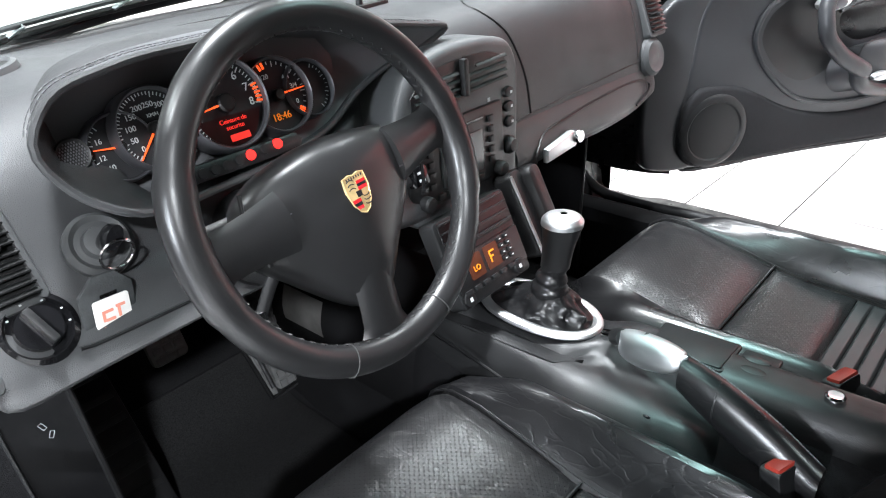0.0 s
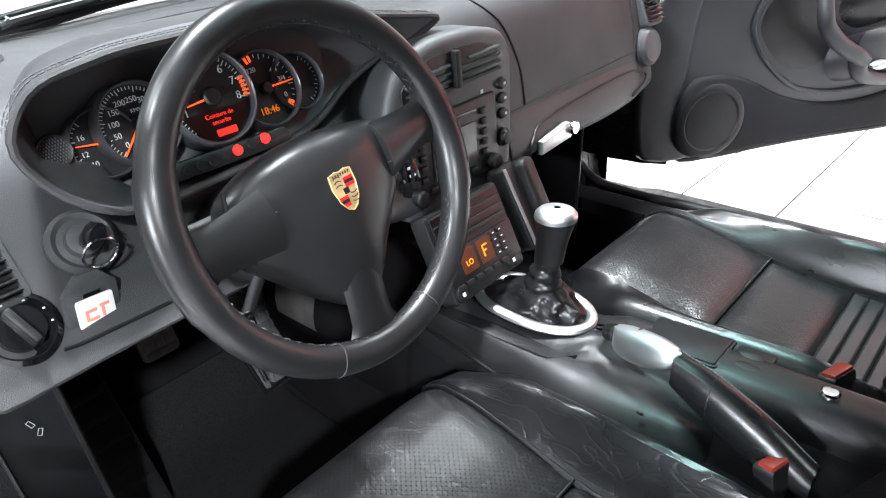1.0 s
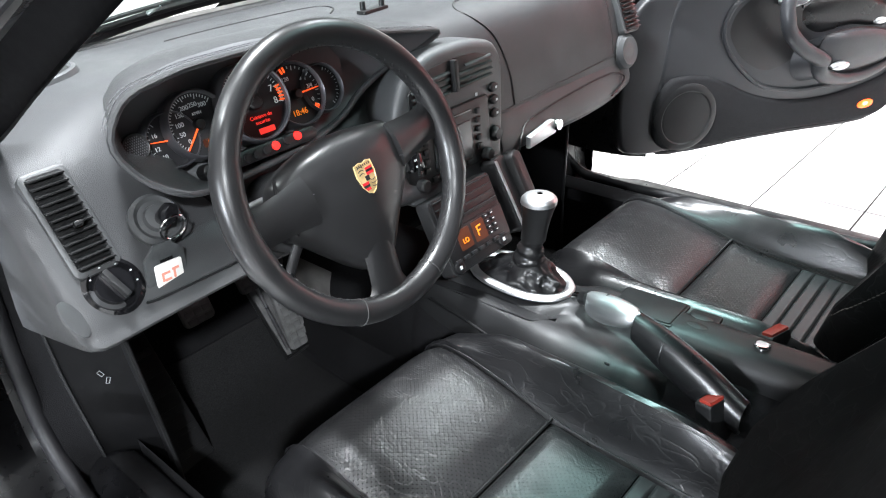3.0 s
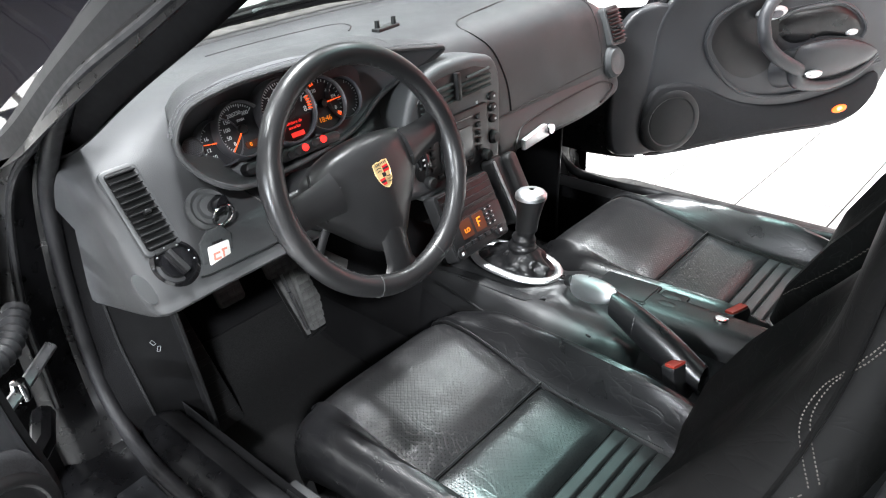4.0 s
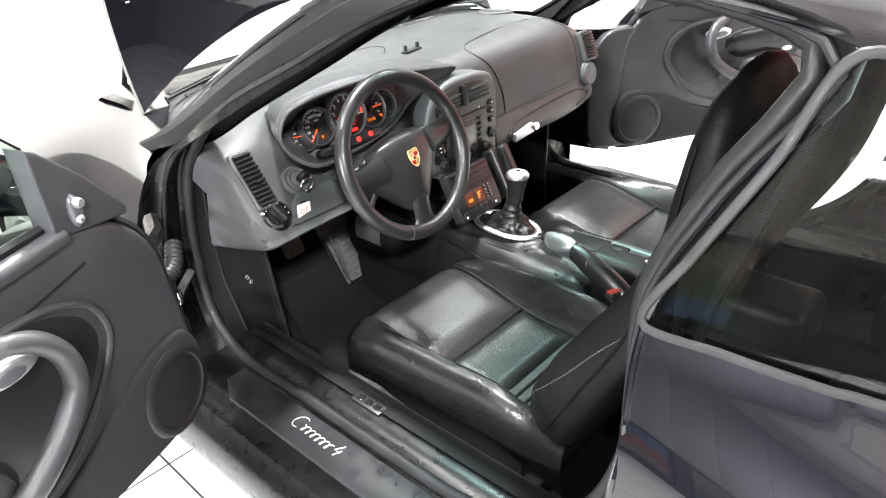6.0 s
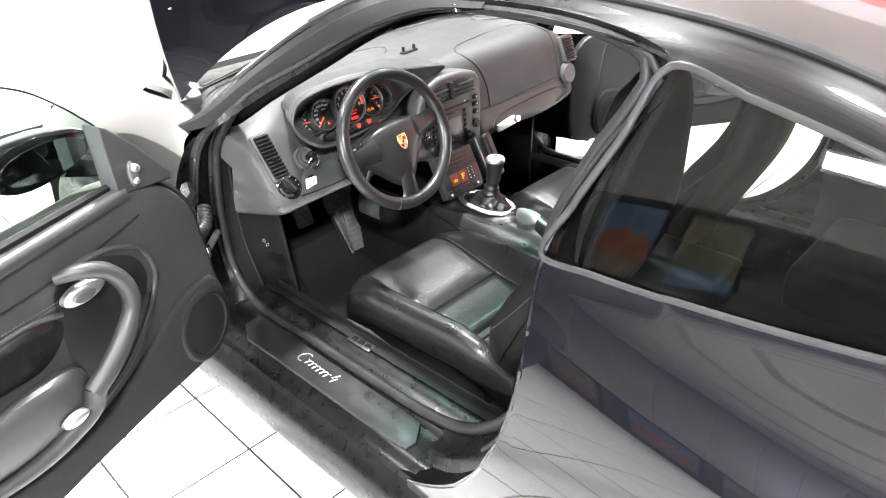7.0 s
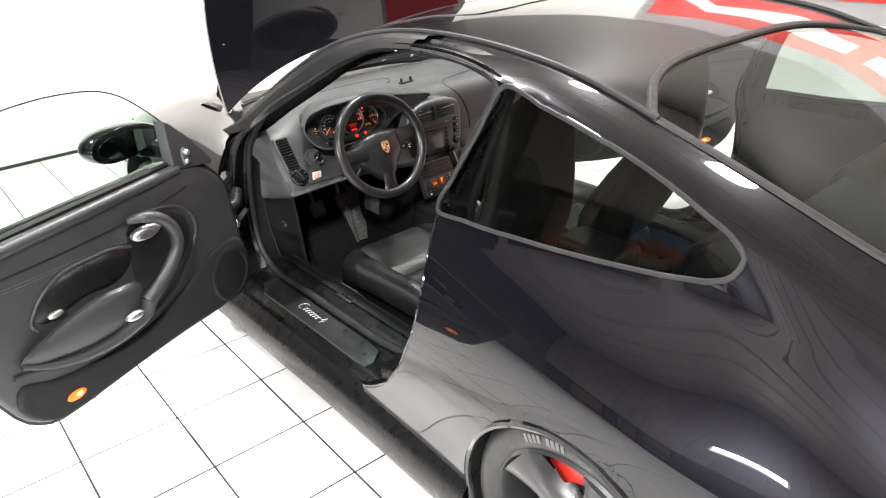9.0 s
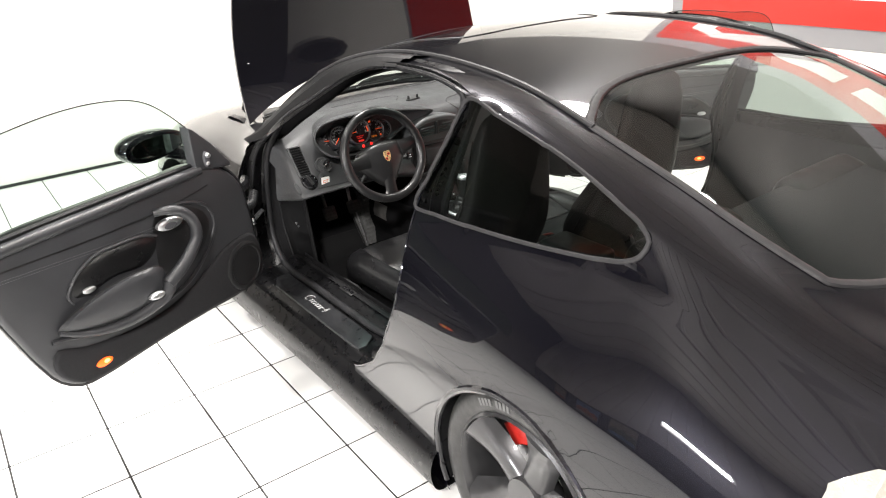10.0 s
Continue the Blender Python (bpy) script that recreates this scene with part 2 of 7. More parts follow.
WALL = material("white_wall_paint", (0.66, 0.65, 0.62), 0.7, vary=0.02, scale=1.5, grain=0.1, grain_scale=90)
RED_WALL = material("red_wall_paint", (0.50, 0.024, 0.016), 0.5, vary=0.05, scale=2)
GREY_WALL = material("grey_wall_paint", (0.24, 0.24, 0.25), 0.6, vary=0.05, scale=2)
CEIL = material("grey_corrugated_sheet", (0.34, 0.32, 0.30), 0.6, vary=0.12, scale=1.2)
WHITE = material("white_print", (0.75, 0.75, 0.74), 0.5, vary=0.05)
PALE = material("pale_legend", (0.50, 0.52, 0.53), 0.5, vary=0.05, emit=0.05)
ORANGE = material("orange_needle", (1.0, 0.10, 0.015), 0.4, vary=0, emit=0.5)
AMBER = material("amber_display_digits", (1.0, 0.26, 0.01), 0.4, vary=0, emit=0.14)
RED_LIT = material("red_warning_light", (1.0, 0.02, 0.015), 0.4, vary=0, emit=0.65)
RED_TEXT = material("dim_red_letters", (0.75, 0.03, 0.02), 0.4, vary=0, emit=0.3)
RED_DIM = material("dim_red_display", (0.018, 0.002, 0.002), 0.3, vary=0, emit=0.03)
FILAMENT = material("yellow_bulb", (1.0, 0.62, 0.15), 0.3, vary=0, emit=1.6)
ORANGE_DIM = material("dim_orange_display", (0.06, 0.018, 0.009), 0.3, vary=0.1, emit=0.03)
LAMP_LIT = material("lit_door_lamp", (1.0, 0.11, 0.012), 0.3, vary=0, emit=1.2)
GLOW = material("lamp_glow", (1.0, 0.98, 0.95), 0.4, vary=0, emit=14.0)
GOLD = material("gold_enamel", (0.62, 0.46, 0.22), 0.35, metal=0.35, vary=0.2, scale=90)
RED_ENAMEL = material("red_enamel", (0.5, 0.015, 0.02), 0.2, vary=0.05, coat=0.5)
BUCKLE_RED = material("red_button_plastic", (0.28, 0.03, 0.02), 0.35, vary=0.1)
SCREEN = material("grey_screen", (0.05, 0.052, 0.055), 0.25, vary=0.1)
DIAL = material("black_dial_face", (0.014, 0.014, 0.016), 0.55, vary=0.15, scale=20)
BEZEL = material("silver_grey_bezel", (0.10, 0.10, 0.11), 0.35, metal=0.4, vary=0.1)
POD = material("gauge_hood_liner", (0.085, 0.087, 0.092), 0.42, vary=0.12, scale=12, grain=0.2, grain_scale=600)
STITCH = material("pale_grey_thread", (0.15, 0.15, 0.16), 0.7, vary=0.1)
DARK_STITCH = material("dark_thread", (0.03, 0.03, 0.03), 0.7, vary=0.1)
PAD_RUBBER = material("tag_leather", (0.045, 0.048, 0.05), 0.6, vary=0.25, scale=60, grain=0.5, grain_scale=500)
TAG_FACE = material("white_enamel_tag", (0.80, 0.78, 0.76), 0.3, vary=0.03)
TAG_RED = material("faded_red_print", (0.75, 0.30, 0.22), 0.4, vary=0.05)
SILL_PLATE = material("sill_plate_plastic", (0.013, 0.0135, 0.015), 0.34, vary=0.25, scale=10, grain=0.2, grain_scale=700, stains=0.1)
GLASS = thin_glass("green_tinted_glass", (0.80, 0.87, 0.83))
GLASS_SCREEN = thin_glass("windscreen_glass", (0.80, 0.89, 0.86))
GLASS_REAR = thin_glass("rear_tinted_glass", (0.66, 0.73, 0.70), 0.10)
TYRE_MARK = material("moulded_sidewall_mark", (0.09, 0.09, 0.09), 0.6, vary=0.2)
GLASS_BAND = thin_glass("teal_shade_band_glass", (0.33, 0.51, 0.48))
SCRIPT = material("pale_script", (0.42, 0.43, 0.43), 0.35, metal=0.4, vary=0.1)
GLASS_DARK = thin_glass("dark_tinted_glass", (0.50, 0.56, 0.54), 0.05)
MIRROR = material("mirror_silver", (0.75, 0.76, 0.76), 0.02, metal=1, vary=0)
LENS = material("clear_lamp_lens", (0.26, 0.25, 0.22), 0.25, vary=0.05, coat=0.6, grain=0.8, grain_scale=120, voronoi=True)

# ---------- mesh helpers ----------


def mesh_from(bm, name):
    bmesh.ops.recalc_face_normals(bm, faces=bm.faces)
    me = bpy.data.meshes.new(name)
    bm.to_mesh(me)
    bm.free()
    return me


def part(name, bm, mat, parent=None, label="", smooth=True, m=None, category="", kind="", group=""):
    """Links a bmesh as one mesh object, under a thing or a part where a parent is given."""
    me = mesh_from(bm, name)
    if smooth:
        for p in me.polygons:
            p.use_smooth = True
        me.set_sharp_from_angle(angle=radians(38))
    me.materials.append(mat)
    ob = new(name, me)
    if m is not None:
        ob.matrix_basis = m
    if parent is not None:
        ob.parent = parent
    return tagged(ob, label, category, kind=kind, group=group)


def thing(name, label, category, at=(0, 0, 0), kind="", group=""):
    ob = new(name)
    ob.location = at
    ob.empty_display_size = 0.05
    return tagged(ob, label, category, kind=kind, group=group)


def spline(keys, t):
    """Smooth curve through the rows of keys: first column the parameter, the rest the values."""
    keys = np.asarray(keys, float)
    x, y = keys[:, 0], keys[:, 1:]
    if x[0] > x[-1]:
        x, y = x[::-1], y[::-1]
    n = len(x)
    slope = np.zeros_like(y)
    d = np.diff(y, axis=0) / np.diff(x)[:, None]
    slope[1:-1] = (d[1:] * np.diff(x)[:-1, None] + d[:-1] * np.diff(x)[1:, None]) / (x[2:] - x[:-2])[:, None]
    slope[0], slope[-1] = d[0], d[-1]
    t = np.atleast_1d(np.asarray(t, float))
    i = np.clip(np.searchsorted(x, t) - 1, 0, n - 2)
    h = (x[i + 1] - x[i])[:, None]
    s = ((t - x[i]) / (x[i + 1] - x[i]))[:, None]
    return ((2 * s**3 - 3 * s**2 + 1) * y[i] + (s**3 - 2 * s**2 + s) * h * slope[i] + (3 * s**2 - 2 * s**3) * y[i + 1] + (s**3 - s**2) * h * slope[i + 1])


def path(points, n=24, closed=False):
    """n points evenly along a smooth curve through the given ones."""
    p = np.asarray(points, float)
    if closed:
        p = np.vstack([p[-2:], p, p[:3]]) if len(p) > 2 else p
    s = np.r_[0, np.cumsum(np.maximum(np.linalg.norm(np.diff(p, axis=0), axis=1), 1e-6))]
    keys = np.column_stack([s, p])
    if closed:
        a, b = s[2], s[2 + len(points)]
        return spline(keys, np.linspace(a, b, n, endpoint=False))
    return spline(keys, np.linspace(0, s[-1], n))


def grid(points, close_u=False, close_v=False, bm=None):
    """A sheet through a table of points."""
    bm = bm or bmesh.new()
    rows = [[bm.verts.new(tuple(p)) for p in row] for row in points]
    nu, nv = len(rows), len(rows[0])
    for a in range(nu if close_u else nu - 1):
        for b in range(nv if close_v else nv - 1):
            q = [rows[a][b], rows[(a + 1) % nu][b], rows[(a + 1) % nu][(b + 1) % nv], rows[a][(b + 1) % nv]]
            q = list(dict.fromkeys(q))
            if len(q) > 2:
                bm.faces.new(q)
    return bm


def thicken(bm, depth):
    """Gives a sheet a thickness, away from its normals."""
    bmesh.ops.recalc_face_normals(bm, faces=bm.faces)
    bmesh.ops.solidify(bm, geom=bm.faces[:], thickness=depth)
    return bm


def tube(points, r, n=8, closed=False, flat=1.0, bm=None, up=None, caps=True):
    """A round or flattened bar along points; r may be one radius or one a point."""
    bm = bm or bmesh.new()
    p = [Vector(tuple(q)) for q in points]
    k = len(p)
    rs = [float(r)] * k if np.isscalar(r) else [float(q) for q in r]
    side, rings = None, []
    for i in range(k):
        a, b = p[(i - 1) % k if closed else max(i - 1, 0)], p[(i + 1) % k if closed else min(i + 1, k - 1)]
        d = (b - a).normalized()
        if up is not None:
            side = d.cross(Vector(up)).normalized()
        elif side is None:
            side = d.orthogonal().normalized()
        else:
            side = (side - d * side.dot(d)).normalized()
        other = d.cross(side)
        rings.append([bm.verts.new(p[i] + rs[i] * (math.cos(w) * side + flat * math.sin(w) * other)) for w in [2 * math.pi * j / n for j in range(n)]])
    for i in range(k if closed else k - 1):
        for j in range(n):
            bm.faces.new((rings[i][j], rings[(i + 1) % k][j], rings[(i + 1) % k][(j + 1) % n], rings[i][(j + 1) % n]))
    if not closed and caps:
        bm.faces.new(rings[0][::-1])
        bm.faces.new(rings[-1])
    return bm


def box(size, at=(0, 0, 0), bevel=0.003, turn=None, bm=None, seg=2):
    """A block with rounded edges."""
    b2 = bmesh.new()
    bmesh.ops.create_cube(b2, size=1)
    bmesh.ops.scale(b2, vec=size, verts=b2.verts)
    if bevel:
        bmesh.ops.bevel(b2, geom=b2.edges[:], offset=bevel, segments=seg, profile=0.6, affect="EDGES")
    m = Matrix.Translation(at) @ (turn or Matrix())
    bmesh.ops.transform(b2, matrix=m, verts=b2.verts)
    if bm is None:
        return b2
    return merge(bm, b2)


def merge(bm, other):
    me = bpy.data.meshes.new("piece")
    other.to_mesh(me)
    other.free()
    bm.from_mesh(me)
    bpy.data.meshes.remove(me)
    return bm


def lathe(profile, n=32, m=None, bm=None):
    """Turns (radius, height) pairs round the z axis."""
    bm2 = grid([[(r * math.cos(a), r * math.sin(a), h) for r, h in profile] for a in [2 * math.pi * i / n for i in range(n)]], close_u=True)
    bmesh.ops.remove_doubles(bm2, verts=bm2.verts, dist=1e-6)
    if m is not None:
        bmesh.ops.transform(bm2, matrix=m, verts=bm2.verts)
    return bm2 if bm is None else merge(bm, bm2)


def slab(outline, depth, m=None, bevel=0.004, seg=2, bm=None):
    """A plate of the given outline (x, y), its front at z = 0 and its back at -depth, edges rounded."""
    b2 = bmesh.new()
    f = b2.faces.new([b2.verts.new((x, y, 0)) for x, y in outline])
    if f.normal.z < 0:
        f.normal_flip()
    out = bmesh.ops.extrude_face_region(b2, geom=[f])
    bmesh.ops.translate(b2, vec=(0, 0, -depth), verts=[v for v in out["geom"] if isinstance(v, bmesh.types.BMVert)])
    bmesh.ops.recalc_face_normals(b2, faces=b2.faces)
    if bevel:
        rim = [e for e in b2.edges if all(abs(v.co.z) < 1e-7 for v in e.verts)]
        bmesh.ops.bevel(b2, geom=rim, offset=bevel, segments=seg, profile=0.5, affect="EDGES")
    if m is not None:
        bmesh.ops.transform(b2, matrix=m, verts=b2.verts)
    return b2 if bm is None else merge(bm, b2)


def rounded(w, h, r, n=5, cx=0.0, cy=0.0):
    """Outline of a rectangle with round corners."""
    out = []
    for k, (sx, sy) in enumerate(((1, 1), (-1, 1), (-1, -1), (1, -1))):
        for i in range(n + 1):
            a = math.pi / 2 * (k + i / n)
            out.append((cx + sx * (w / 2 - r) + r * math.cos(a), cy + sy * (h / 2 - r) + r * math.sin(a)))
    return out


def oval(w, h, n=28, cx=0.0, cy=0.0, power=2.0):
    out = []
    for i in range(n):
        a = 2 * math.pi * i / n
        c, s = math.cos(a), math.sin(a)
        out.append((cx + w / 2 * math.copysign(abs(c) ** (2 / power), c), cy + h / 2 * math.copysign(abs(s) ** (2 / power), s)))
    return out


def axes(origin, x_axis, y_axis):
    """Frame with the given x and y axes (y made square to x); z points off the face."""
    x = Vector(x_axis).normalized()
    z = x.cross(Vector(y_axis)).normalized()
    y = z.cross(x)
    return Matrix(((x.x, y.x, z.x, origin[0]), (x.y, y.y, z.y, origin[1]), (x.z, y.z, z.z, origin[2]), (0, 0, 0, 1)))


def lettering(name, text, size, m, mat, parent, shear=0.0, depth=0.0004, spacing=1.0, align="CENTER"):
    """Flat letters in the built-in font, as a mesh."""
    cu = bpy.data.curves.new(name, "FONT")
    cu.body, cu.size, cu.align_x, cu.align_y, cu.extrude, cu.shear, cu.space_character = text, size, align, "CENTER", depth, shear, spacing
    tmp = bpy.data.objects.new(name, cu)
    scene.collection.objects.link(tmp)
    me = bpy.data.meshes.new_from_object(tmp.evaluated_get(bpy.context.evaluated_depsgraph_get()))
    bpy.data.objects.remove(tmp)
    bpy.data.curves.remove(cu)
    me.materials.clear()
    me.materials.append(mat)
    ob = new(name, me)
    ob.matrix_basis = m
    if parent is not None:
        ob.parent = parent
    return ob


def flipped(bm, side):
    """The same mesh for the other side of the car."""
    if side > 0:
        bmesh.ops.scale(bm, vec=(-1, 1, 1), verts=bm.verts)
    return bm


def inside(poly, x, y):
    hit = False
    for (x1, y1), (x2, y2) in zip(poly, poly[1:] + poly[:1]):
        if (y1 > y) != (y2 > y) and x < (x2 - x1) * (y - y1) / (y2 - y1) + x1:
            hit = not hit
    return hit


def cut_out(bm, poly, only=None):
    """Removes the faces whose middle lies inside a (y, z) outline and draws the ragged edge onto it."""
    gone = [f for f in bm.faces if (only is None or only(f.calc_center_median())) and inside(poly, f.calc_center_median().y, f.calc_center_median().z)]
    rim = {v for f in gone for v in f.verts}
    bmesh.ops.delete(bm, geom=gone, context="FACES")
    p = np.array(poly)
    a, d = p, np.roll(p, -1, 0) - p
    for v in [v for v in rim if v.is_valid and v.link_faces]:
        q = np.array((v.co.y, v.co.z))
        s = np.clip(((q - a) * d).sum(1) / np.maximum((d * d).sum(1), 1e-12), 0, 1)
        near = a + s[:, None] * d
        k = np.argmin(((near - q) ** 2).sum(1))
        v.co.y, v.co.z = near[k]
    return bm

# ---------- showroom ----------
X0, X1, Y0, Y1, H = -6.8, 3.1, -7.2, 4.0, 4.0


def wall(name, size, at, mat=None):
    return part(name, box(size, at, bevel=0), mat or WALL, None, "plain painted showroom wall", smooth=False, category="wall", kind="structure")


WH = 2.5
WF = 2.5
XW = -2.15
wall("wall_front", (X1 + 0.2 - XW, 0.2, WF), ((XW + X1 + 0.2) / 2, Y1 + 0.1, WF / 2))
wall("wall_front_side", (XW - X0 + 0.2, 0.2, WF), ((XW + X0 - 0.2) / 2, Y1 + 0.1, WF / 2), BROWN_WALL)
wall("wall_front_upper", (X1 - X0 + 0.4, 0.2, H - WF), ((X0 + X1) / 2, Y1 + 0.1, (H + WF) / 2), FAR_WALL)
wall("wall_back", (X1 - X0 + 0.4, 0.2, H), ((X0 + X1) / 2, Y0 - 0.1, H / 2), FAR_WALL)
wall("wall_right", (0.2, Y1 - Y0, WH), (X1 + 0.1, (Y0 + Y1) / 2, WH / 2))
wall("wall_right_upper", (0.2, Y1 - Y0, H - WH), (X1 + 0.1, (Y0 + Y1) / 2, (H + WH) / 2), GREY_UPPER)
wall_left = wall("wall_left", (0.2, Y1 - Y0, H), (X0 - 0.1, (Y0 + Y1) / 2, H / 2), FAR_WALL)
for k in range(25):
    yk = Y0 + 0.23 + k * 0.455
    part("wall_sheet", box((0.03, 0.452, 2.85), (X0 + 0.015, yk, 2.57), bevel=0.006), SIDE_SHEET, wall_left)
part("baseboard", box((X1 - X0, 0.012, 0.022), ((X0 + X1) / 2, Y1 - 0.006, 0.011), bevel=0.002), GROUT, None, "thin dark grey skirting joint along the wall", category="baseboard", kind="structure")
part("grout", box((X1 - X0, Y1 - Y0, 0.2), ((X0 + X1) / 2, (Y0 + Y1) / 2, -0.101), bevel=0), GROUT, None, "grey grout bed under the floor tiles", smooth=False, category="floor", kind="structure")
floor = thing("floor", "glossy white square ceramic floor tiles with dark joints", "floor", kind="structure")

# ceiling: ribbed sheet with dark joints
bm = bmesh.new()
ribs = 17
for i in range(ribs):
    xa = X0 + (X1 - X0) * i / ribs
    wv = (X1 - X0) / ribs
    prof = [(xa, H + 0.03), (xa + wv * 0.12, H + 0.03), (xa + wv * 0.2, H), (xa + wv * 0.92, H), (xa + wv, H + 0.03)]
    grid([[(x, Y0, z) for x, z in prof], [(x, Y1, z) for x, z in prof]], bm=bm)
box((X1 - X0 + 0.4, Y1 - Y0 + 0.4, 0.1), ((X0 + X1) / 2, (Y0 + Y1) / 2, H + 0.09), bevel=0, bm=bm)
part("ceiling", bm, CEIL, None, "grey ribbed metal sheet ceiling", smooth=False, category="ceiling", kind="structure")

# fittings for every spot, the added fill lamps included
for lx, ly, _ in LAMP_SPOTS:
    lamp = thing("ceiling_lamp", "round white ceiling lamp, lit, some added unseen for fill", "lamp", (lx, ly, H), group="ceiling lamps")
    part("housing", lathe([(0.0, 0.0), (0.29, 0.0), (0.30, -0.02), (0.30, -0.05), (0.26, -0.055), (0.255, -0.03), (0.0, -0.03)], 40), WHITE, lamp)
    part("diffuser", lathe([(0.0, -0.045), (0.18, -0.045), (0.25, -0.038), (0.25, -0.032), (0.0, -0.032)], 40), GLOW, lamp, "glowing white diffuser")
lamp = thing("wall_lamp", "long white strip lamp on the side wall, lit", "lamp", (X0 + 0.03, -0.5, 2.05))
part("housing", box((0.06, 1.62, 0.24), (0.02, 0, 0), bevel=0.015), WHITE, lamp)
part("diffuser", box((0.02, 1.52, 0.17), (0.055, 0, 0), bevel=0.008), GLOW, lamp, "glowing white diffuser")

# framed pictures along the side wall
for py, tones in ((1.85, (SKY_TONE, CLAY_TONE, SAND_TONE)), (0.98, (SAND_TONE, OLIVE_TONE, SKY_TONE)), (2.85, (SAND_TONE, SAND_TONE, CLAY_TONE))):
    pic = thing("framed_picture", "large framed picture of plain colour patches on the wall", "picture", (X0 + 0.04, py, 0.62), group="pictures on the wall")
    pm = axes((0, 0, 0), (0, 1, 0), (0, 0, 1))
    part("frame", slab(rounded(0.70, 0.94, 0.01, 2), 0.03, pm, bevel=0.004), BLACK, pic, "black picture frame")
    part("sheet", slab(rounded(0.62, 0.86, 0.004, 1), 0.006, pm @ pose(0, 0, 0.014), bevel=0.001), tones[0], pic, smooth=False)
    hill = [(-0.30, -0.42), (-0.30, -0.06), (-0.20, 0.10), (-0.11, 0.02), (0.0, 0.19), (0.09, 0.05), (0.19, 0.12), (0.30, -0.10), (0.30, -0.42)]
    part("patch", slab(hill, 0.003, pm @ pose(0, 0, 0.019)), tones[1], pic, smooth=False)
    part("patch", slab([(x, -0.42 + (y + 0.42) * 0.4) for x, y in hill], 0.003, pm @ pose(0, 0, 0.023)), tones[2], pic, smooth=False)

# red wall sign with a grey border and plain white shapes
sign = thing("wall_sign", "large red wall sign with grey border and white bent bars", "sign", (X1, -0.7, 1.63))
sm = axes((-0.004, 0, 0), (0, -1, 0), (0, 0, 1))
part("border", slab(rounded(4.6, 1.74, 0.01, 2), 0.02, sm, bevel=0.002), GREY_WALL, sign, "grey painted border")
part("panel", slab(rounded(4.4, 1.44, 0.01, 2), 0.012, sm @ pose(0.0, -0.02, 0.012), bevel=0.002), RED_WALL, sign, "red painted panel")
bars = [
    [(-0.35, 0.36), (-1.45, 0.36), (-1.62, 0.2), (-1.62, -0.1), (-1.45, -0.26), (-0.55, -0.26), (-0.42, -0.14), (-0.42, 0.06), (-1.0, 0.06)],
    [(-0.2, 0.36), (1.7, 0.36)],
    [(0.55, 0.3), (0.55, -0.26)],
]
for pts in bars:
    part("white_bar", tube([sm @ Vector((x * 1.15, y * 1.45 - 0.09, 0.016)) for x, y in pts], 0.098, 4, flat=0.06, up=(1, 0, 0)), WHITE, sign, "white painted bar", smooth=False)

# ---------- car body ----------
car = thing("car", "black two-door sports coupe with open doors and bonnet", "car")

# rear quarter, control rows by y: window edge, rail, belt, shoulder, widest, low, bottom as (x, z)
SIDE = [
    (-0.20, .530, 1.268, .665, 1.253, .770, .900, .800, .830, .868, .60, .872, .34, .86, .13),
    (-0.39, .535, 1.262, .668, 1.245, .763, .905, .808, .825, .874, .60, .878, .34, .865, .13),
    (-0.66, .552, 1.232, .675, 1.205, .750, .912, .822, .812, .892, .60, .892, .34, .875, .13),
    (-0.93, .560, 1.155, .684, 1.131, .733, .937, .838, .806, .910, .60, .908, .34, .885, .13),
    (-1.10, .555, 1.095, .695, 1.063, .722, .962, .845, .800, .915, .60, .910, .34, .885, .13),
    (-1.30, .540, 1.015, .690, .990, .735, .925, .845, .785, .912, .60, .905, .34, .87, .13),
    (-1.50, .500, .935, .670, .905, .735, .865, .825, .755, .898, .58, .89, .34, .85, .14),
    (-1.75, .450, .865, .620, .835, .700, .800, .780, .715, .855, .55, .85, .34, .80, .16),
    (-2.00, .400, .800, .540, .775, .620, .740, .680, .670, .750, .52, .74, .36, .70, .20),
]
AXLE_R, AXLE_F, TYRE_R = -0.948, 1.40, 0.310


def side_section(y):
    c = spline(SIDE, y)[0].reshape(-1, 2)
    e1, e2, e3, e4, e5, e6, e7 = c
    top = [e1 * (1 - t) + e2 * t + np.array((0.012, 0.004)) * math.sin(math.pi * t) for t in np.linspace(0, 1, 9)]
    glass = [e2 * (1 - t) + e3 * t + np.array((0.005, 0.0)) * math.sin(math.pi * t) for t in np.linspace(0, 1, 23)[1:]]
    keys = np.column_stack([[0, .11, .34, .64, .9], np.array([e3, e4, e5, e6, e7])])
    low = spline(keys, np.linspace(0, .9, 46)[1:])
    sharp = np.array([*top, *glass, *low])
    # behind the side window the section runs over in one soft curve
    soft_keys = np.array([e1, e1 * .45 + e3 * .55 + np.array((.016, .024)), (e2 + e3) * .5 + np.array((.006, -.012)), e4, e5, e6, e7])
    arc = np.r_[0, np.cumsum(np.linalg.norm(np.diff(soft_keys, axis=0), axis=1))]
    own = np.r_[0, np.cumsum(np.linalg.norm(np.diff(sharp, axis=0), axis=1))]
    soft = spline(np.column_stack([arc / arc[-1], soft_keys]), own / own[-1])
    w = np.clip((-1.06 - y) / 0.30, 0, 1)
    w = w * w * (3 - 2 * w)
    return [(-x, y, z) for x, z in sharp * (1 - w) + soft * w]


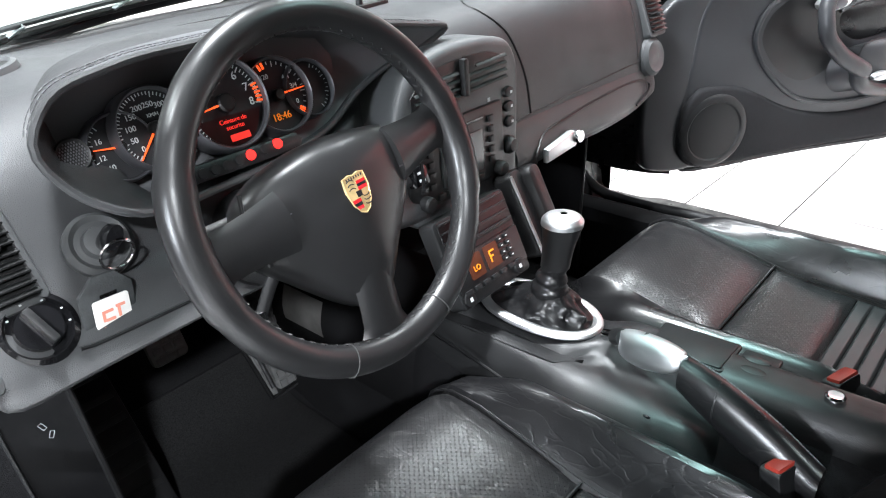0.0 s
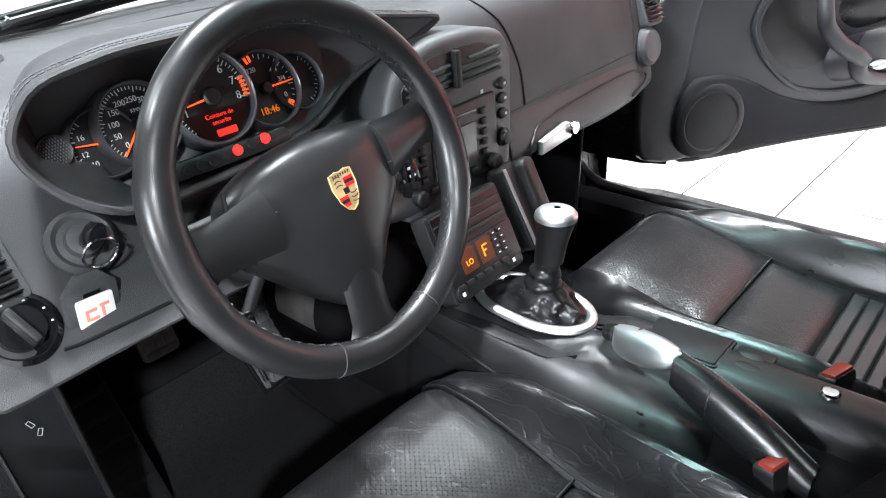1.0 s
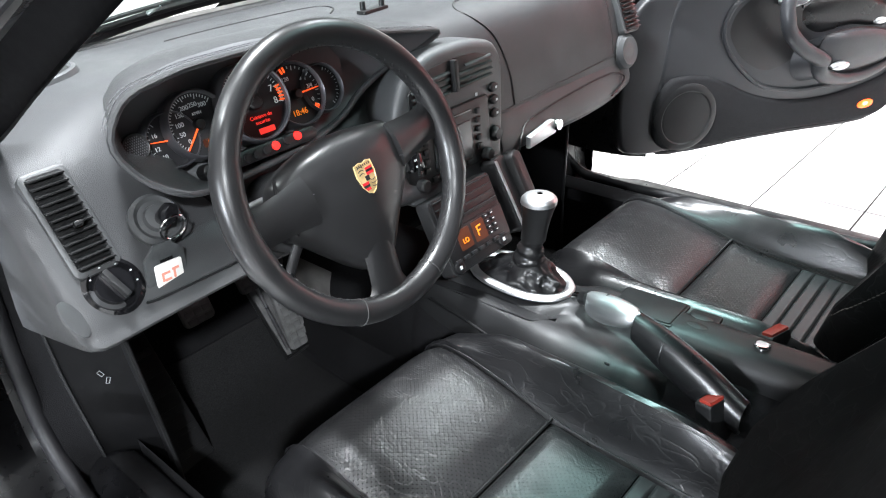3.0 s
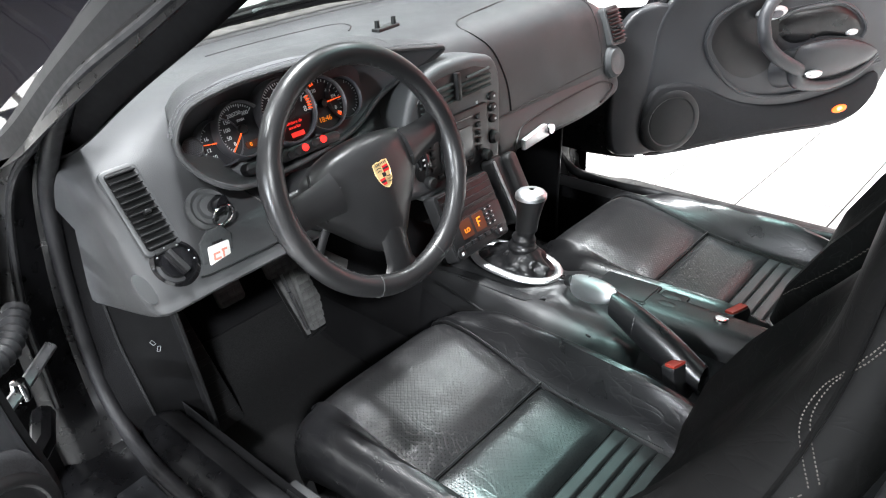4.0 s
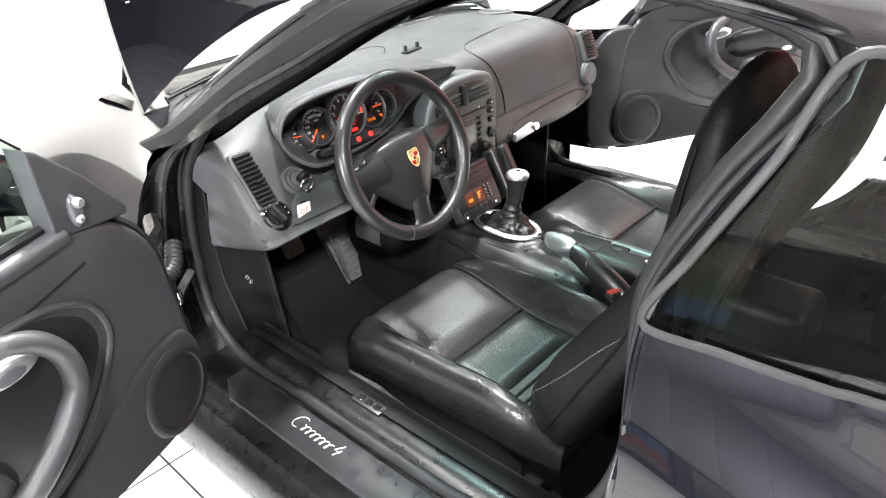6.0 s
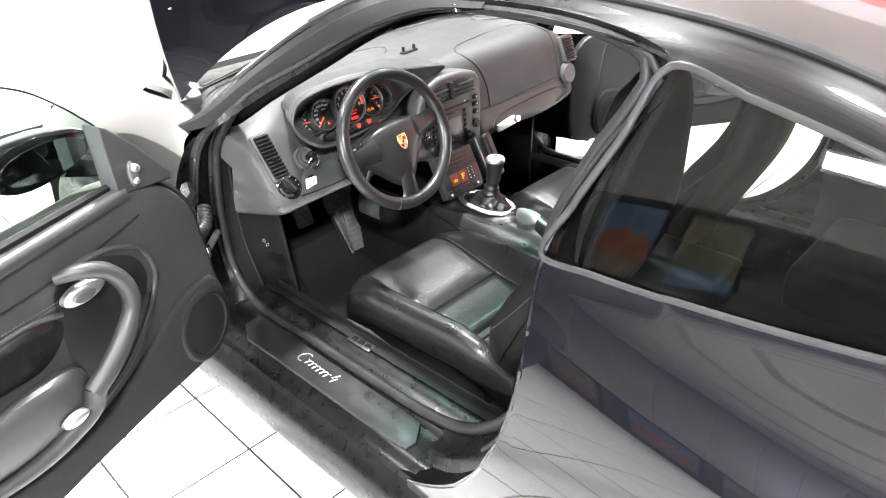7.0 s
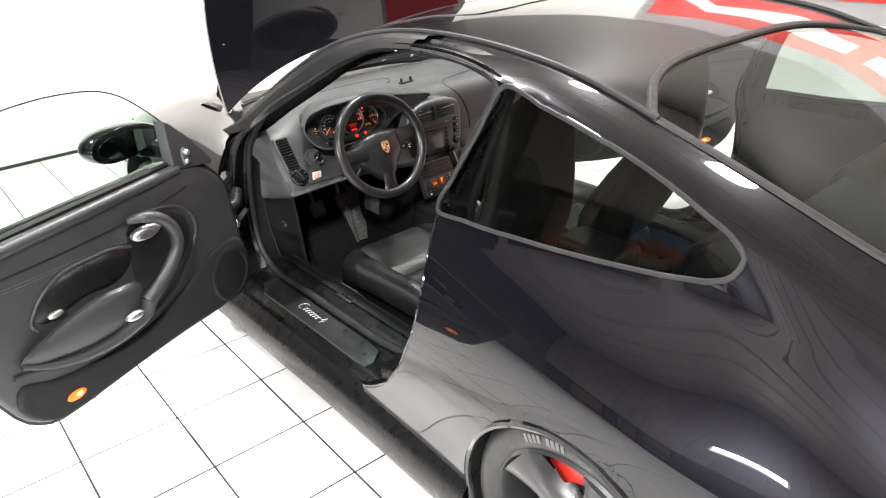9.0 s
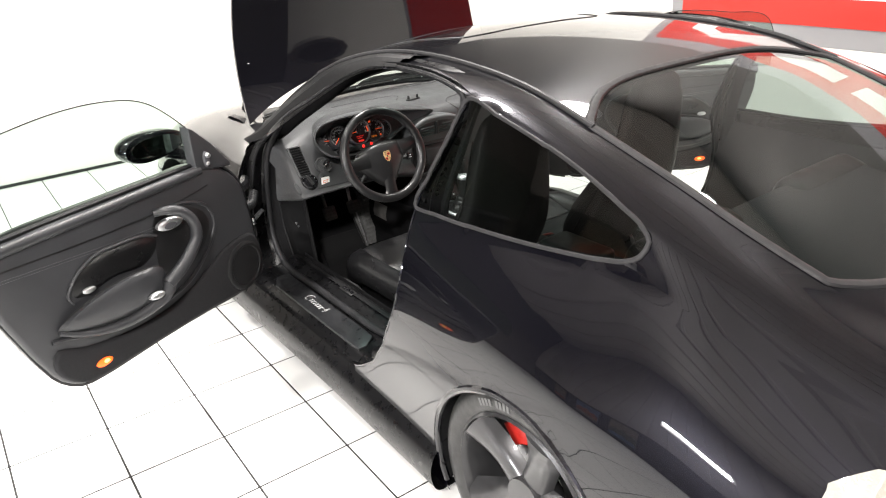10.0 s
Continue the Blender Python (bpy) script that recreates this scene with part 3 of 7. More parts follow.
DOOR_CUT = [(.735, .28), (.745, .55), (.74, .78), (.70, .855), (.60, .905), (.45, .99), (.25, 1.095), (.07, 1.185), (-.06, 1.232), (-.20, 1.254), (-.36, 1.253), (-.51, 1.232), (-.545, 1.222),
            (-.47, 1.07), (-.402, .907), (-.418, .80), (-.42, .70), (-.405, .61), (-.352, .49), (-.275, .39), (-.17, .315), (-.05, .278), (.1, .268), (.4, .268), (.70, .268)]
WINDOW = [(-.545, 1.219), (-.50, 1.12), (-.44, 1.0), (-.402, .918), (-.50, .914), (-.66, .919), (-.80, .929), (-.935, .944), (-1.05, .962), (-1.10, .975), (-1.135, .998), (-1.142, 1.025), (-1.12, 1.048), (-1.05, 1.083), (-.93, 1.128), (-.79, 1.168), (-.65, 1.2)]
ARCH = [(AXLE_R - 0.006 + 0.338 * math.cos(a), 0.280 + 0.338 * math.sin(a)) for a in np.linspace(-0.7, math.pi + 0.7, 40)]
ARCH_F = [(AXLE_F + 0.352 * math.cos(a), TYRE_R + 0.012 + 0.352 * math.sin(a)) for a in np.linspace(-0.7, math.pi + 0.7, 40)]


SEAL_LINE = [(-.70, .48, 1.02), (-.675, .28, 1.112), (-.655, .08, 1.205), (-.642, -.08, 1.246), (-.636, -.25, 1.252), (-.64, -.40, 1.246), (-.648, -.50, 1.215), (-.67, -.43, 1.06), (-.692, -.372, .91), (-.71, -.378, .78), (-.715, -.375, .65), (-.718, -.335, .53),
             (-.72, -.26, .43), (-.72, -.17, .365), (-.72, -.05, .34), (-.72, .11, .335), (-.72, .45, .335), (-.72, .60, .332), (-.715, .69, .345), (-.712, .755, .40), (-.708, .782, .48), (-.704, .785, .60), (-.702, .767, .70), (-.70, .727, .81), (-.70, .67, .872), (-.70, .575, .957)]


def side_x(y, z):
    """How far out the rear quarter lies at a height."""
    row = np.array(side_section(y))[:, (0, 2)]
    k = np.argmin(abs(row[:, 1] - z) + (row[:, 1] > 1.3))
    return row[k, 0]


WIN = [tuple(q) for q in path(WINDOW, 110, closed=True)]
for side in (-1, 1):
    ys = np.linspace(-0.135, -2.0, 150)
    bm = grid([side_section(y) for y in ys])
    cut_out(bm, DOOR_CUT)
    cut_out(bm, WIN, lambda c: c.z > 0.9)
    cut_out(bm, ARCH, lambda c: c.z < 0.75)
    part("quarter_panel", flipped(bm, side), PAINT, car, "glossy black painted rear wing and roof pillar")
    # quarter window with its rubber frame
    lower = np.array([q for q in WINDOW[3:12]])
    upper = np.array([q for q in [WINDOW[11], *WINDOW[12:], WINDOW[0]]])
    rows = []
    for t in np.linspace(0, 1, 50):
        p = path(lower, 60)[int(round(t * 59))]
        q = path(upper[::-1], 60)[int(round(t * 59))]
        pts = []
        for v in np.linspace(0, 1, 12):
            y, z = p * (1 - v) + q * v
            c = spline(SIDE, y)[0].reshape(-1, 2)
            f = (z - c[2][1]) / (c[1][1] - c[2][1])
            pts.append((-(c[2][0] + (c[1][0] - c[2][0]) * f) + 0.004 - 0.002 * math.sin(math.pi * np.clip(f, 0, 1)), y, z))
        rows.append(pts)
    bm = grid(rows)
    pane = part("quarter_window", flipped(bm, side), GLASS_DARK, car, "dark tinted rear side window pane")
    bm = tube([(side_x(y, z) - 0.004, y, z) for y, z in WIN], 0.006, 8, closed=True, flat=0.7, up=(1, 0, 0))
    part("window_seal", flipped(bm, side), TRIM, car, "grey rubber window surround")
    rear_edge = [(y, z) for y, z in path([(-.535, 1.20), (-.47, 1.065), (-.405, .907), (-.42, .80), (-.422, .70), (-.407, .61), (-.354, .49), (-.277, .39), (-.172, .315), (-.138, .297)], 70)]
    part("panel_edge", flipped(tube([(side_x(y, z) + 0.003, y, z) for y, z in rear_edge], 0.0045, 6), side), PAINT, car, "rolled edge of the rear wing at the door opening")
    # wheel arch lip and liner
    lip = [(side_x(y, z) + 0.004, y, z) for y, z in ARCH if z > 0.16]
    part("arch_lip", flipped(tube(path(lip, 90), 0.010, 8), side), PAINT, car)
    bm = grid([[(q[0], q[1], q[2]), (q[0] + 0.3, q[1], q[2])] for q in lip])
    part("arch_liner", flipped(bm, side), BLACK, car, "matt black wheel arch liner")

# roof edge lines
EDGE = [(-.716, .87, .838), (-.714, .76, .892), (-.707, .65, .957), (-.697, .50, 1.049), (-.683, .38, 1.118), (-.658, .28, 1.174), (-.618, .17, 1.224), (-.572, .06, 1.253), (-.540, -.05, 1.264), (-.530, -.20, 1.268), (-.535, -.39, 1.262), (-.552, -.66, 1.232), (-.560, -.86, 1.178)]
RAIL = [(-.765, .755, .862), (-.742, .63, .905), (-.718, .49, .985), (-.695, .28, 1.095), (-.685, .08, 1.195), (-.672, -.08, 1.246), (-.665, -.20, 1.256)]
MIDZ = [(.60, 1.05), (.40, 1.20), (.24, 1.262), (.10, 1.283), (-.10, 1.294), (-.30, 1.290), (-.50, 1.270), (-.70, 1.235), (-.86, 1.198), (-1.0, 1.152), (-1.25, 1.052), (-1.5, .952), (-1.75, .885), (-2.02, .81)]
edge = path(EDGE, 60)
edge_keys = np.array([(q[1], q[0], q[2]) for q in path(EDGE, 80)])


def roof_point(y, u):
    """Point across the roof: u from -1 (left edge) to 1."""
    if y > -0.85:
        ex, ez = [np.interp(-y, -edge_keys[:, 0], edge_keys[:, k]) for k in (1, 2)]
    else:
        ex, ez = spline(SIDE, y)[0][:2]
        ex = -ex
    zc = spline(MIDZ, y)[0][0]
    return (-ex * u, y, ez + (zc - ez) * (1 - abs(u) ** 2.2))


def front_edge(u):
    return 0.235 - 0.115 * abs(u) ** 2.5


def back_edge(u):
    return -0.70 - 0.155 * abs(u) ** 4


us = np.linspace(-1, 1, 41)
part("roof", grid([[roof_point(front_edge(u) * (1 - t) + back_edge(u) * t, u) for u in us] for t in np.linspace(0, 1, 40)]), PAINT, car, "glossy black roof panel")
part("headliner", grid([[Vector(roof_point(front_edge(u) * (1 - t) + back_edge(u) * t, u * 0.97)) - Vector((0, 0, 0.022)) for u in us] for t in np.linspace(0, 1, 20)]), HEADLINER, car, "dark grey cloth headliner")
# sunroof gap and drip rails
sunline = [Vector(roof_point(y, u)) + Vector((0, 0, 0.0008)) for u, y in path([(-.72, .19), (-.68, .08), (-.64, -.03), (-.60, -.08), (-.52, -.098), (-.25, -.104), (.25, -.104), (.52, -.098), (.60, -.08), (.64, -.03), (.68, .08), (.72, .19)], 70)]
part("sunroof_gap", tube(sunline, 0.0022, 5), BLACK, car, "thin dark sunroof gap")
for side in (-1, 1):
    # A pillar and roof side between the glass edge and the door opening
    n = 46
    a, b = path(EDGE[:10], n), path(RAIL, n)
    rows = []
    for p, q in zip(a, b):
        rows.append([tuple(p * (1 - t) + q * t + np.array((-0.020, 0.0, 0.016)) * math.sin(math.pi * t)) for t in np.linspace(0, 1, 9)])
    part("roof_pillar", flipped(grid([r[:4] for r in rows]), side), PAINT, car, "glossy black windscreen pillar")
    part("pillar_gap", flipped(grid([[Vector(q) + Vector((.006, 0, -.006)) * k for q, k in zip(r[3:6], (0, 1, 0))] for r in rows]), side), BLACK, car, "black gap between pillar and seal")
    part("pillar_rubber", flipped(grid([r[5:] for r in rows]), side), PILLAR_RUBBER, car, "matt rubber along the pillar")
    drip = [Vector(q) + Vector((-0.004, 0, 0.004)) for q in path(EDGE[5:], 40)]
    part("drip_rail", flipped(tube(drip, 0.0075, 8), side), TRIM, car, "black roof edge moulding")
    part("screen_moulding", flipped(tube([Vector(q) + Vector((0.004, 0, 0.004)) for q in path(EDGE[:7], 30)], 0.006, 8), side), TRIM, car, "grey windscreen edge moulding")
    # inner pillar trim
    rows = []
    for p, q in zip(path(EDGE[:10], 30), path(RAIL, 30)):
        p2, q2 = p + np.array((0.02, 0, -0.012)), q + np.array((0.06, 0, -0.02))
        rows.append([tuple(p2 * (1 - t) + q2 * t + np.array((0.02, 0, -0.02)) * math.sin(math.pi * t)) for t in np.linspace(0, 1, 6)])
    part("pillar_trim", flipped(grid(rows), side), HEADLINER, car, "dark inner pillar trim")
    # door opening: painted jamb and two rubber seals
    hole = [tuple(q) for q in path(DOOR_CUT, 130, closed=True)]

    def opening_x(y, z):
        if z > 0.9:
            k = np.interp(z, [0.9, 1.26], [-.765, -.662])
            return k
        return np.interp(z, [0.27, .34, .6, .82, .9], [-.845, -.872, -.87, -.805, -.768])

    seal_path = np.array(path(SEAL_LINE, 220, closed=True))
    hub = np.array((0.12, 0.75))

    def by_angle(points):
        d = np.array([(q[1], q[2]) for q in points]) - hub
        ang = np.arctan2(d[:, 1], d[:, 0])
        order = np.argsort(ang)
        return ang[order], np.array(points)[order]

    oa, op = by_angle([(opening_x(y, z), y, z) for y, z in hole])
    sa, sp_ = by_angle(seal_path)
    jam, line = [], []
    for ang in np.linspace(-math.pi / 2, 1.5 * math.pi, 170, endpoint=False):
        q = Vector([np.interp((ang + math.pi) % (2 * math.pi) - math.pi, oa, op[:, k], period=2 * math.pi) for k in range(3)])
        e = Vector([np.interp((ang + math.pi) % (2 * math.pi) - math.pi, sa, sp_[:, k], period=2 * math.pi) for k in range(3)])
        d = Vector((0, hub[0] - e.y, hub[1] - e.z)).normalized()
        low = Vector((0, 0, -0.05)) if e.z < .37 and -.1 < e.y < .74 else Vector((0, 0, 0))
        span = e - q
        deep = -d * 0.018
        jam.append([q, q + Vector((0.012, 0, 0)) + deep * .2, q.lerp(e, .35) + deep + low, q.lerp(e, .45) + deep * .2 + low, q.lerp(e, .55) + deep * .1 + low, q.lerp(e, .85) + deep * .9 + low, e + Vector((0.004, 0, 0)) - d * .004 + low, e + Vector((.05, 0, 0)) - d * .02 + low])
        line.append(e)
    part("door_jamb", flipped(grid(jam, close_u=True), side), JAMB, car, "black painted door jamb")
    part("door_seal", flipped(tube([e + Vector((-0.002, 0, 0)) for e in line], 0.0135, 10, closed=True), side), SEAL, car, "thick dark rubber door seal")
    part("outer_seal", flipped(tube([r[4] + Vector((-0.006, 0, 0)) for r in jam if r[0].z > 0.42], 0.006, 8), side), SEAL, car, "thin dark rubber seal lip")
    # sill with its rocker panel
    prof = [(-.60, .19), (-.61, .30), (-.628, .335), (-.66, .345), (-.69, .338), (-.708, .325), (-.735, .312), (-.825, .302), (-.836, .290), (-.862, .281), (-.87, .266), (-.888, .25), (-.900, .225), (-.903, .17), (-.885, .125), (-.81, .115)]
    sp = path([(0, x, z) for x, z in prof], 50)
    bm = grid([[(x + (0.0 if x > -.70 else -0.02 * max(0, (0.1 - y)) ** 1.2), y, z) for _, x, z in sp] for y in np.linspace(.95, -.62, 40)])
    part("sill", flipped(bm, side), JAMB, car, "black painted door sill and rocker panel")
    part("sill_trim", flipped(grid([[(x, y, z + .004) for x, z in ((-.598, .20), (-.604, .30), (-.622, .334), (-.645, .346), (-.66, .3475))] for y in np.linspace(.70, -.36, 30)]), side), PILLAR_RUBBER, car, "matt black inner sill trim")
    plate = [(-.738, .62), (-.738, .0), (-.742, -.05), (-.79, -.085), (-.818, -.08), (-.822, -.03), (-.822, .56), (-.79, .62)]
    bm = slab([(x, y) for x, y in plate], 0.010, pose(0, 0, .322), bevel=0.003)
    tilt = Matrix.Translation((-.74, 0, .322)) @ Matrix.Rotation(radians(-4), 4, "Y") @ Matrix.Translation((.74, 0, -.322))
    bmesh.ops.transform(bm, matrix=tilt, verts=bm.verts)
    sill_plate = part("sill_plate", flipped(bm, side), SILL_PLATE, car, "dark plastic sill plate with a pale looping mark")
    if side < 0:
        # the maker's flowing mark, as a plain looping stroke and a hooked tail
        mark_m = axes((-.772, .295, .3202), (-0.03, -1, 0), (1, -0.03, 0.07))
        bm = bmesh.new()
        strokes = [[(-.064 + .016 * math.cos(a), .017 * math.sin(a)) for a in np.linspace(.9, 5.2, 16)],
                   [(-.050 + .098 * t + .0050 * math.sin(38 * t), -.006 + .0085 * math.cos(38 * t)) for t in np.linspace(0, 1, 70)],
                   [(.066, .016), (.058, -.003), (.074, -.003)], [(.072, .004), (.069, -.016)]]
        for line in strokes:
            tube([mark_m @ Vector((x + .3 * y, y, 0.0)) for x, y in line], .0013, 6, bm=bm)
        part("script", bm, SCRIPT, sill_plate, "pale looping mark")
        release = part("release_panel", box((0.030, 0.09, 0.008), (-.655, .26, .347), bevel=0.003), BLACK, car, "small black lid release panel")
        for k in range(3):
            part("switch", box((0.014, 0.016, 0.004), (-.655, .285 - 0.026 * k, .352), bevel=0.0015), GLOSS_BLACK, release)

# rear window, deck and rear end
rw = [[roof_point(back_edge(u) * (1 - t) + (-1.50 + 0.09 * abs(u) ** 5) * t, u * (1 - 0.02 * t)) for u in us] for t in np.linspace(0, 1, 40)]
rear_glass = part("rear_window", grid([[(x, y, z - 0.003) for x, y, z in r] for r in rw]), GLASS_REAR, car, "tinted curved rear window")
loop = [*rw[0], *[r[-1] for r in rw], *rw[-1][::-1], *[r[0] for r in rw[::-1]]]
ring = [loop[i] for i in range(0, len(loop), 2)]
part("rear_window_seal", tube(path(ring, 140, closed=True), 0.012, 8, closed=True, flat=0.6, up=(0, -0.35, 1)), TRIM, car, "grey rubber rear window surround")
part("rear_deck", grid([[roof_point((-1.50 + 0.09 * abs(u) ** 5) * (1 - t) - 2.0 * t, u) for u in us] for t in np.linspace(0, 1, 24)]), PAINT, car, "glossy black engine lid")
bm = grid([[(x * f, -2.0 - 0.05 * (1 - abs(x) ** 2), z) for f, z in ((1, 0.80), (1.6, 0.72), (1.87, 0.6), (1.87, 0.4), (1.75, 0.2))] for x in np.linspace(-.4, .4, 24)])
part("rear_bumper", bm, PAINT, car, "glossy black rear bumper")
for side in (-1, 1):
    rows = []
    for y in np.linspace(-1.59, -1.97, 26):
        heights = [.815 - .040 * math.exp((y + 1.59) * 22) + .015 * (y + 1.6) - .13 * v for v in np.linspace(0, 1, 10)]
        rows.append([(side_x(y, z) - .009, y, z) for z in heights])
    bm = grid(rows)
    part("tail_lamp", flipped(bm, side), LENS, car, "clear ribbed rear lamp lens")

# windscreen
def screen(t, u):
    top = Vector(roof_point(front_edge(u), u)) + Vector((0, 0.01, -0.004))
    low = Vector((0.712 * u, 1.08 - 0.20 * abs(u) ** 2.4, 0.908 - 0.068 * abs(u) ** 2))
    ex = np.interp(t, [0, .45, 1], [abs(top.x), abs(top.x) + 0.082 * abs(u), abs(low.x)])
    p = top * (1 - t) + low * t + Vector((0, 0.012, 0.018)) * math.sin(math.pi * t)
    return (math.copysign(ex, u) if abs(u) > 1e-6 else 0.0, p.y, p.z)


glass = part("windscreen", grid([[screen(t, u) for u in us] for t in np.linspace(0.18, 1, 30)]), GLASS_SCREEN, car, "clear green-tinted windscreen")
glass.visible_shadow = False
band = part("shade_band", grid([[screen(t, u) for u in us] for t in np.linspace(0, 0.18, 8)]), GLASS_BAND, car, "teal sun shade band along the windscreen top")
part("screen_base_seal", tube([Vector(screen(0.985, u)) + Vector((0, 0, 0.004)) for u in np.linspace(-1, 1, 40)], 0.011, 8), SEAL, car, "black rubber at the foot of the windscreen")
part("screen_header", tube([Vector(screen(0.01, u)) + Vector((0, 0, -0.01)) for u in np.linspace(-.97, .97, 40)], 0.016, 8), HEADLINER, car, "dark windscreen header trim")

# front wings, cowl, luggage bay and open bonnet
FRONT = [
    (0.74, .74, .872, .778, .850, .796, .80, .850, .60, .872, .34, .86, .13),
    (1.00, .58, .892, .665, .870, .772, .815, .856, .60, .875, .34, .86, .13),
    (1.30, .52, .892, .640, .864, .790, .79, .888, .62, .885, .34, .865, .13),
    (1.60, .50, .838, .640, .822, .782, .76, .884, .60, .880, .34, .86, .13),
    (1.90, .47, .765, .600, .750, .725, .70, .830, .55, .840, .34, .82, .13),
    (2.15, .42, .610, .540, .650, .650, .60, .740, .48, .760, .32, .74, .14),
    (2.36, .30, .520, .380, .530, .460, .50, .520, .42, .540, .30, .52, .18),
]
for side in (-1, 1):
    rows = []
    for y in np.linspace(0.742, 2.36, 90):
        c = spline(FRONT, y)[0].reshape(-1, 2)
        keys = np.column_stack([[0, .12, .27, .5, .75, .95], c])
        rows.append([(-x, y, z) for x, z in spline(keys, np.linspace(0, .95, 44))])
    bm = grid(rows)
    cut_out(bm, ARCH_F, lambda c: c.z < 0.72)
    part("front_wing", flipped(bm, side), PAINT, car, "glossy black front wing")
    lipf = [(-0.878, y, z) for y, z in ARCH_F if z > 0.16]
    part("arch_liner", flipped(grid([[(a, y, z), (a + 0.3, y, z)] for a, y, z in lipf]), side), BLACK, car, "matt black wheel arch liner")
bm = grid([[(x, y, z) for x in np.linspace(-.66, .66, 20)] for y, z in ((1.02, .868), (1.08, .878), (1.20, .875), (1.25, .85), (1.26, .70), (1.24, .45), (2.1, .40), (2.2, .62))])
part("luggage_bay", bm, BLACK, car, "black scuttle and luggage bay lining")
part("front_bumper", grid([[(x, 2.36 + 0.05 * (1 - (x / .55) ** 2), z) for z in (.52, .44, .3, .16)] for x in np.linspace(-.55, .55, 20)]), PAINT, car, "glossy black front bumper")
def bonnet_point(t, u):
    """Open bonnet: its curved rear edge (t = 0) stands over the foot of the windscreen, its nose (t = 1) on top."""
    low = .872 + .175 * (1 - abs(u) ** 2.2)
    z = low + (1.83 - .10 * abs(u) ** 3 - low) * t
    w = float(spline([(.87, .664), (1.0, .658), (1.12, .650), (1.25, .636), (1.38, .612), (1.6, .54), (1.84, .40)], z)[0][0])
    y = .972 + .125 * (1 - math.exp(-4.5 * (z - .87)))
    return (w * u, y - .022 * (1 - u * u) * (.35 + .65 * t), z)


part("bonnet", thicken(grid([[bonnet_point(t, u) for u in np.linspace(-1, 1, 44)] for t in np.linspace(0, 1, 30)]), 0.016), PAINT, car, "glossy black bonnet standing open")
for side in (-1, 1):
    strut = part("bonnet_strut", flipped(tube([(-.57, 1.30, .80), (-.60, 1.04, 1.12)], 0.007, 8), side), BLACK, car, "black gas strut")
# wipers
for pts in ([(-.60, .965, .895), (-.40, 1.01, .910), (-.05, 1.055, .925), (.10, 1.06, .927)], [(-.02, 1.055, .925), (.20, 1.05, .925), (.50, 1.0, .910), (.60, .97, .90)]):
    wiper = part("wiper", tube(path(pts, 24), 0.006, 6), BLACK, car, "black windscreen wiper arm")
    part("blade", tube(path([Vector(p) + Vector((0, -0.024, 0.016)) for p in pts], 24), 0.0045, 6), BLACK, wiper)
    for k in (0.25, 0.5, 0.75):
        q = path(pts, 21)[int(k * 20)]
        part("clip", tube([q, q + np.array((0.02, -0.024, 0.016))], 0.004, 6), ALU, wiper)

# wheels


def wheel(y, side, wide):
    w = part("wheel", lathe([(0.0, -0.01), (0.055, -0.012), (0.06, -0.03), (0.0, -0.05)], 24), RIM, car, "black tyre on a dark five-spoke alloy wheel")
    w.matrix_basis = Matrix.Translation((side * 0.880, y, TYRE_R)) @ Matrix.Rotation(radians(90 * side), 4, "Y")
    R = TYRE_R
    tread = [(.232, -.008), (.245, 0.0), (.268, .006), (.290, 0.0), (.302, -.014)]
    tread += [(R, -.03)] + [q for k in range(1, 6) for q in ((R, -.03 - k * wide / 6 + .006), (R - .007, -.03 - k * wide / 6 + .005), (R - .007, -.03 - k * wide / 6 - .003), (R, -.03 - k * wide / 6 - .004))] + [(R, -wide + .005), (.30, -wide - .02), (.25, -wide - .03)]
    part("tyre", lathe(tread, 72), RUBBER, w, "black road tyre with pale sidewall letters")
    part("rim", lathe([(.237, -.004), (.229, .002), (.224, -.006), (.219, -.02), (.205, -.10), (.205, -wide)], 60), RIM, w)
    for k in range(5):
        a0 = 2 * math.pi * k / 5 + 0.98
        rows = []
        for t in np.linspace(0, 1, 9):
            r = 0.045 + t * 0.18
            half = 0.040 - 0.006 * math.sin(math.pi * min(1, t * 1.2)) + 0.022 * t ** 2
            h = -0.028 + 0.024 * t - 0.012 * math.sin(math.pi * t)
            rows.append([(r * math.cos(a0) - s * half * math.sin(a0), r * math.sin(a0) + s * half * math.cos(a0), h - 0.03 * abs(s) ** 3) for s in np.linspace(-1, 1, 9)])
        part("spoke", thicken(grid(rows), 0.012), RIM, w)
    part("brake_disc", lathe([(.07, -.09), (.155, -.09), (.155, -.118), (.07, -.118)], 48), STEEL, w, "steel brake disc")
    bm = slab([(0.12 * math.cos(a), 0.12 * math.sin(a)) for a in np.linspace(-.55, .55, 9)] + [(0.185 * math.cos(a), 0.185 * math.sin(a)) for a in np.linspace(.55, -.55, 9)], 0.07, pose(0, 0, -0.065), bevel=0.006)
    part("caliper", bm, CALIPER, w, "red brake caliper", m=Matrix.Rotation(radians(14), 4, "Z"))
    for k in range(8):
        a = 0.12 + 0.05 * k + (0.05 if k > 3 else 0)
        m = Matrix.Rotation(a, 4, "Z") @ Matrix.Translation((.268, 0, 0.0072))
        part("sidewall_mark", box((0.02, 0.009, 0.001), (0, 0, 0), bevel=0), TYRE_MARK, w, "pale moulded sidewall bar", smooth=False, m=m)
    return w


for side in (-1, 1):
    wheel(AXLE_R, side, 0.26)
    wheel(AXLE_F, side, 0.22)

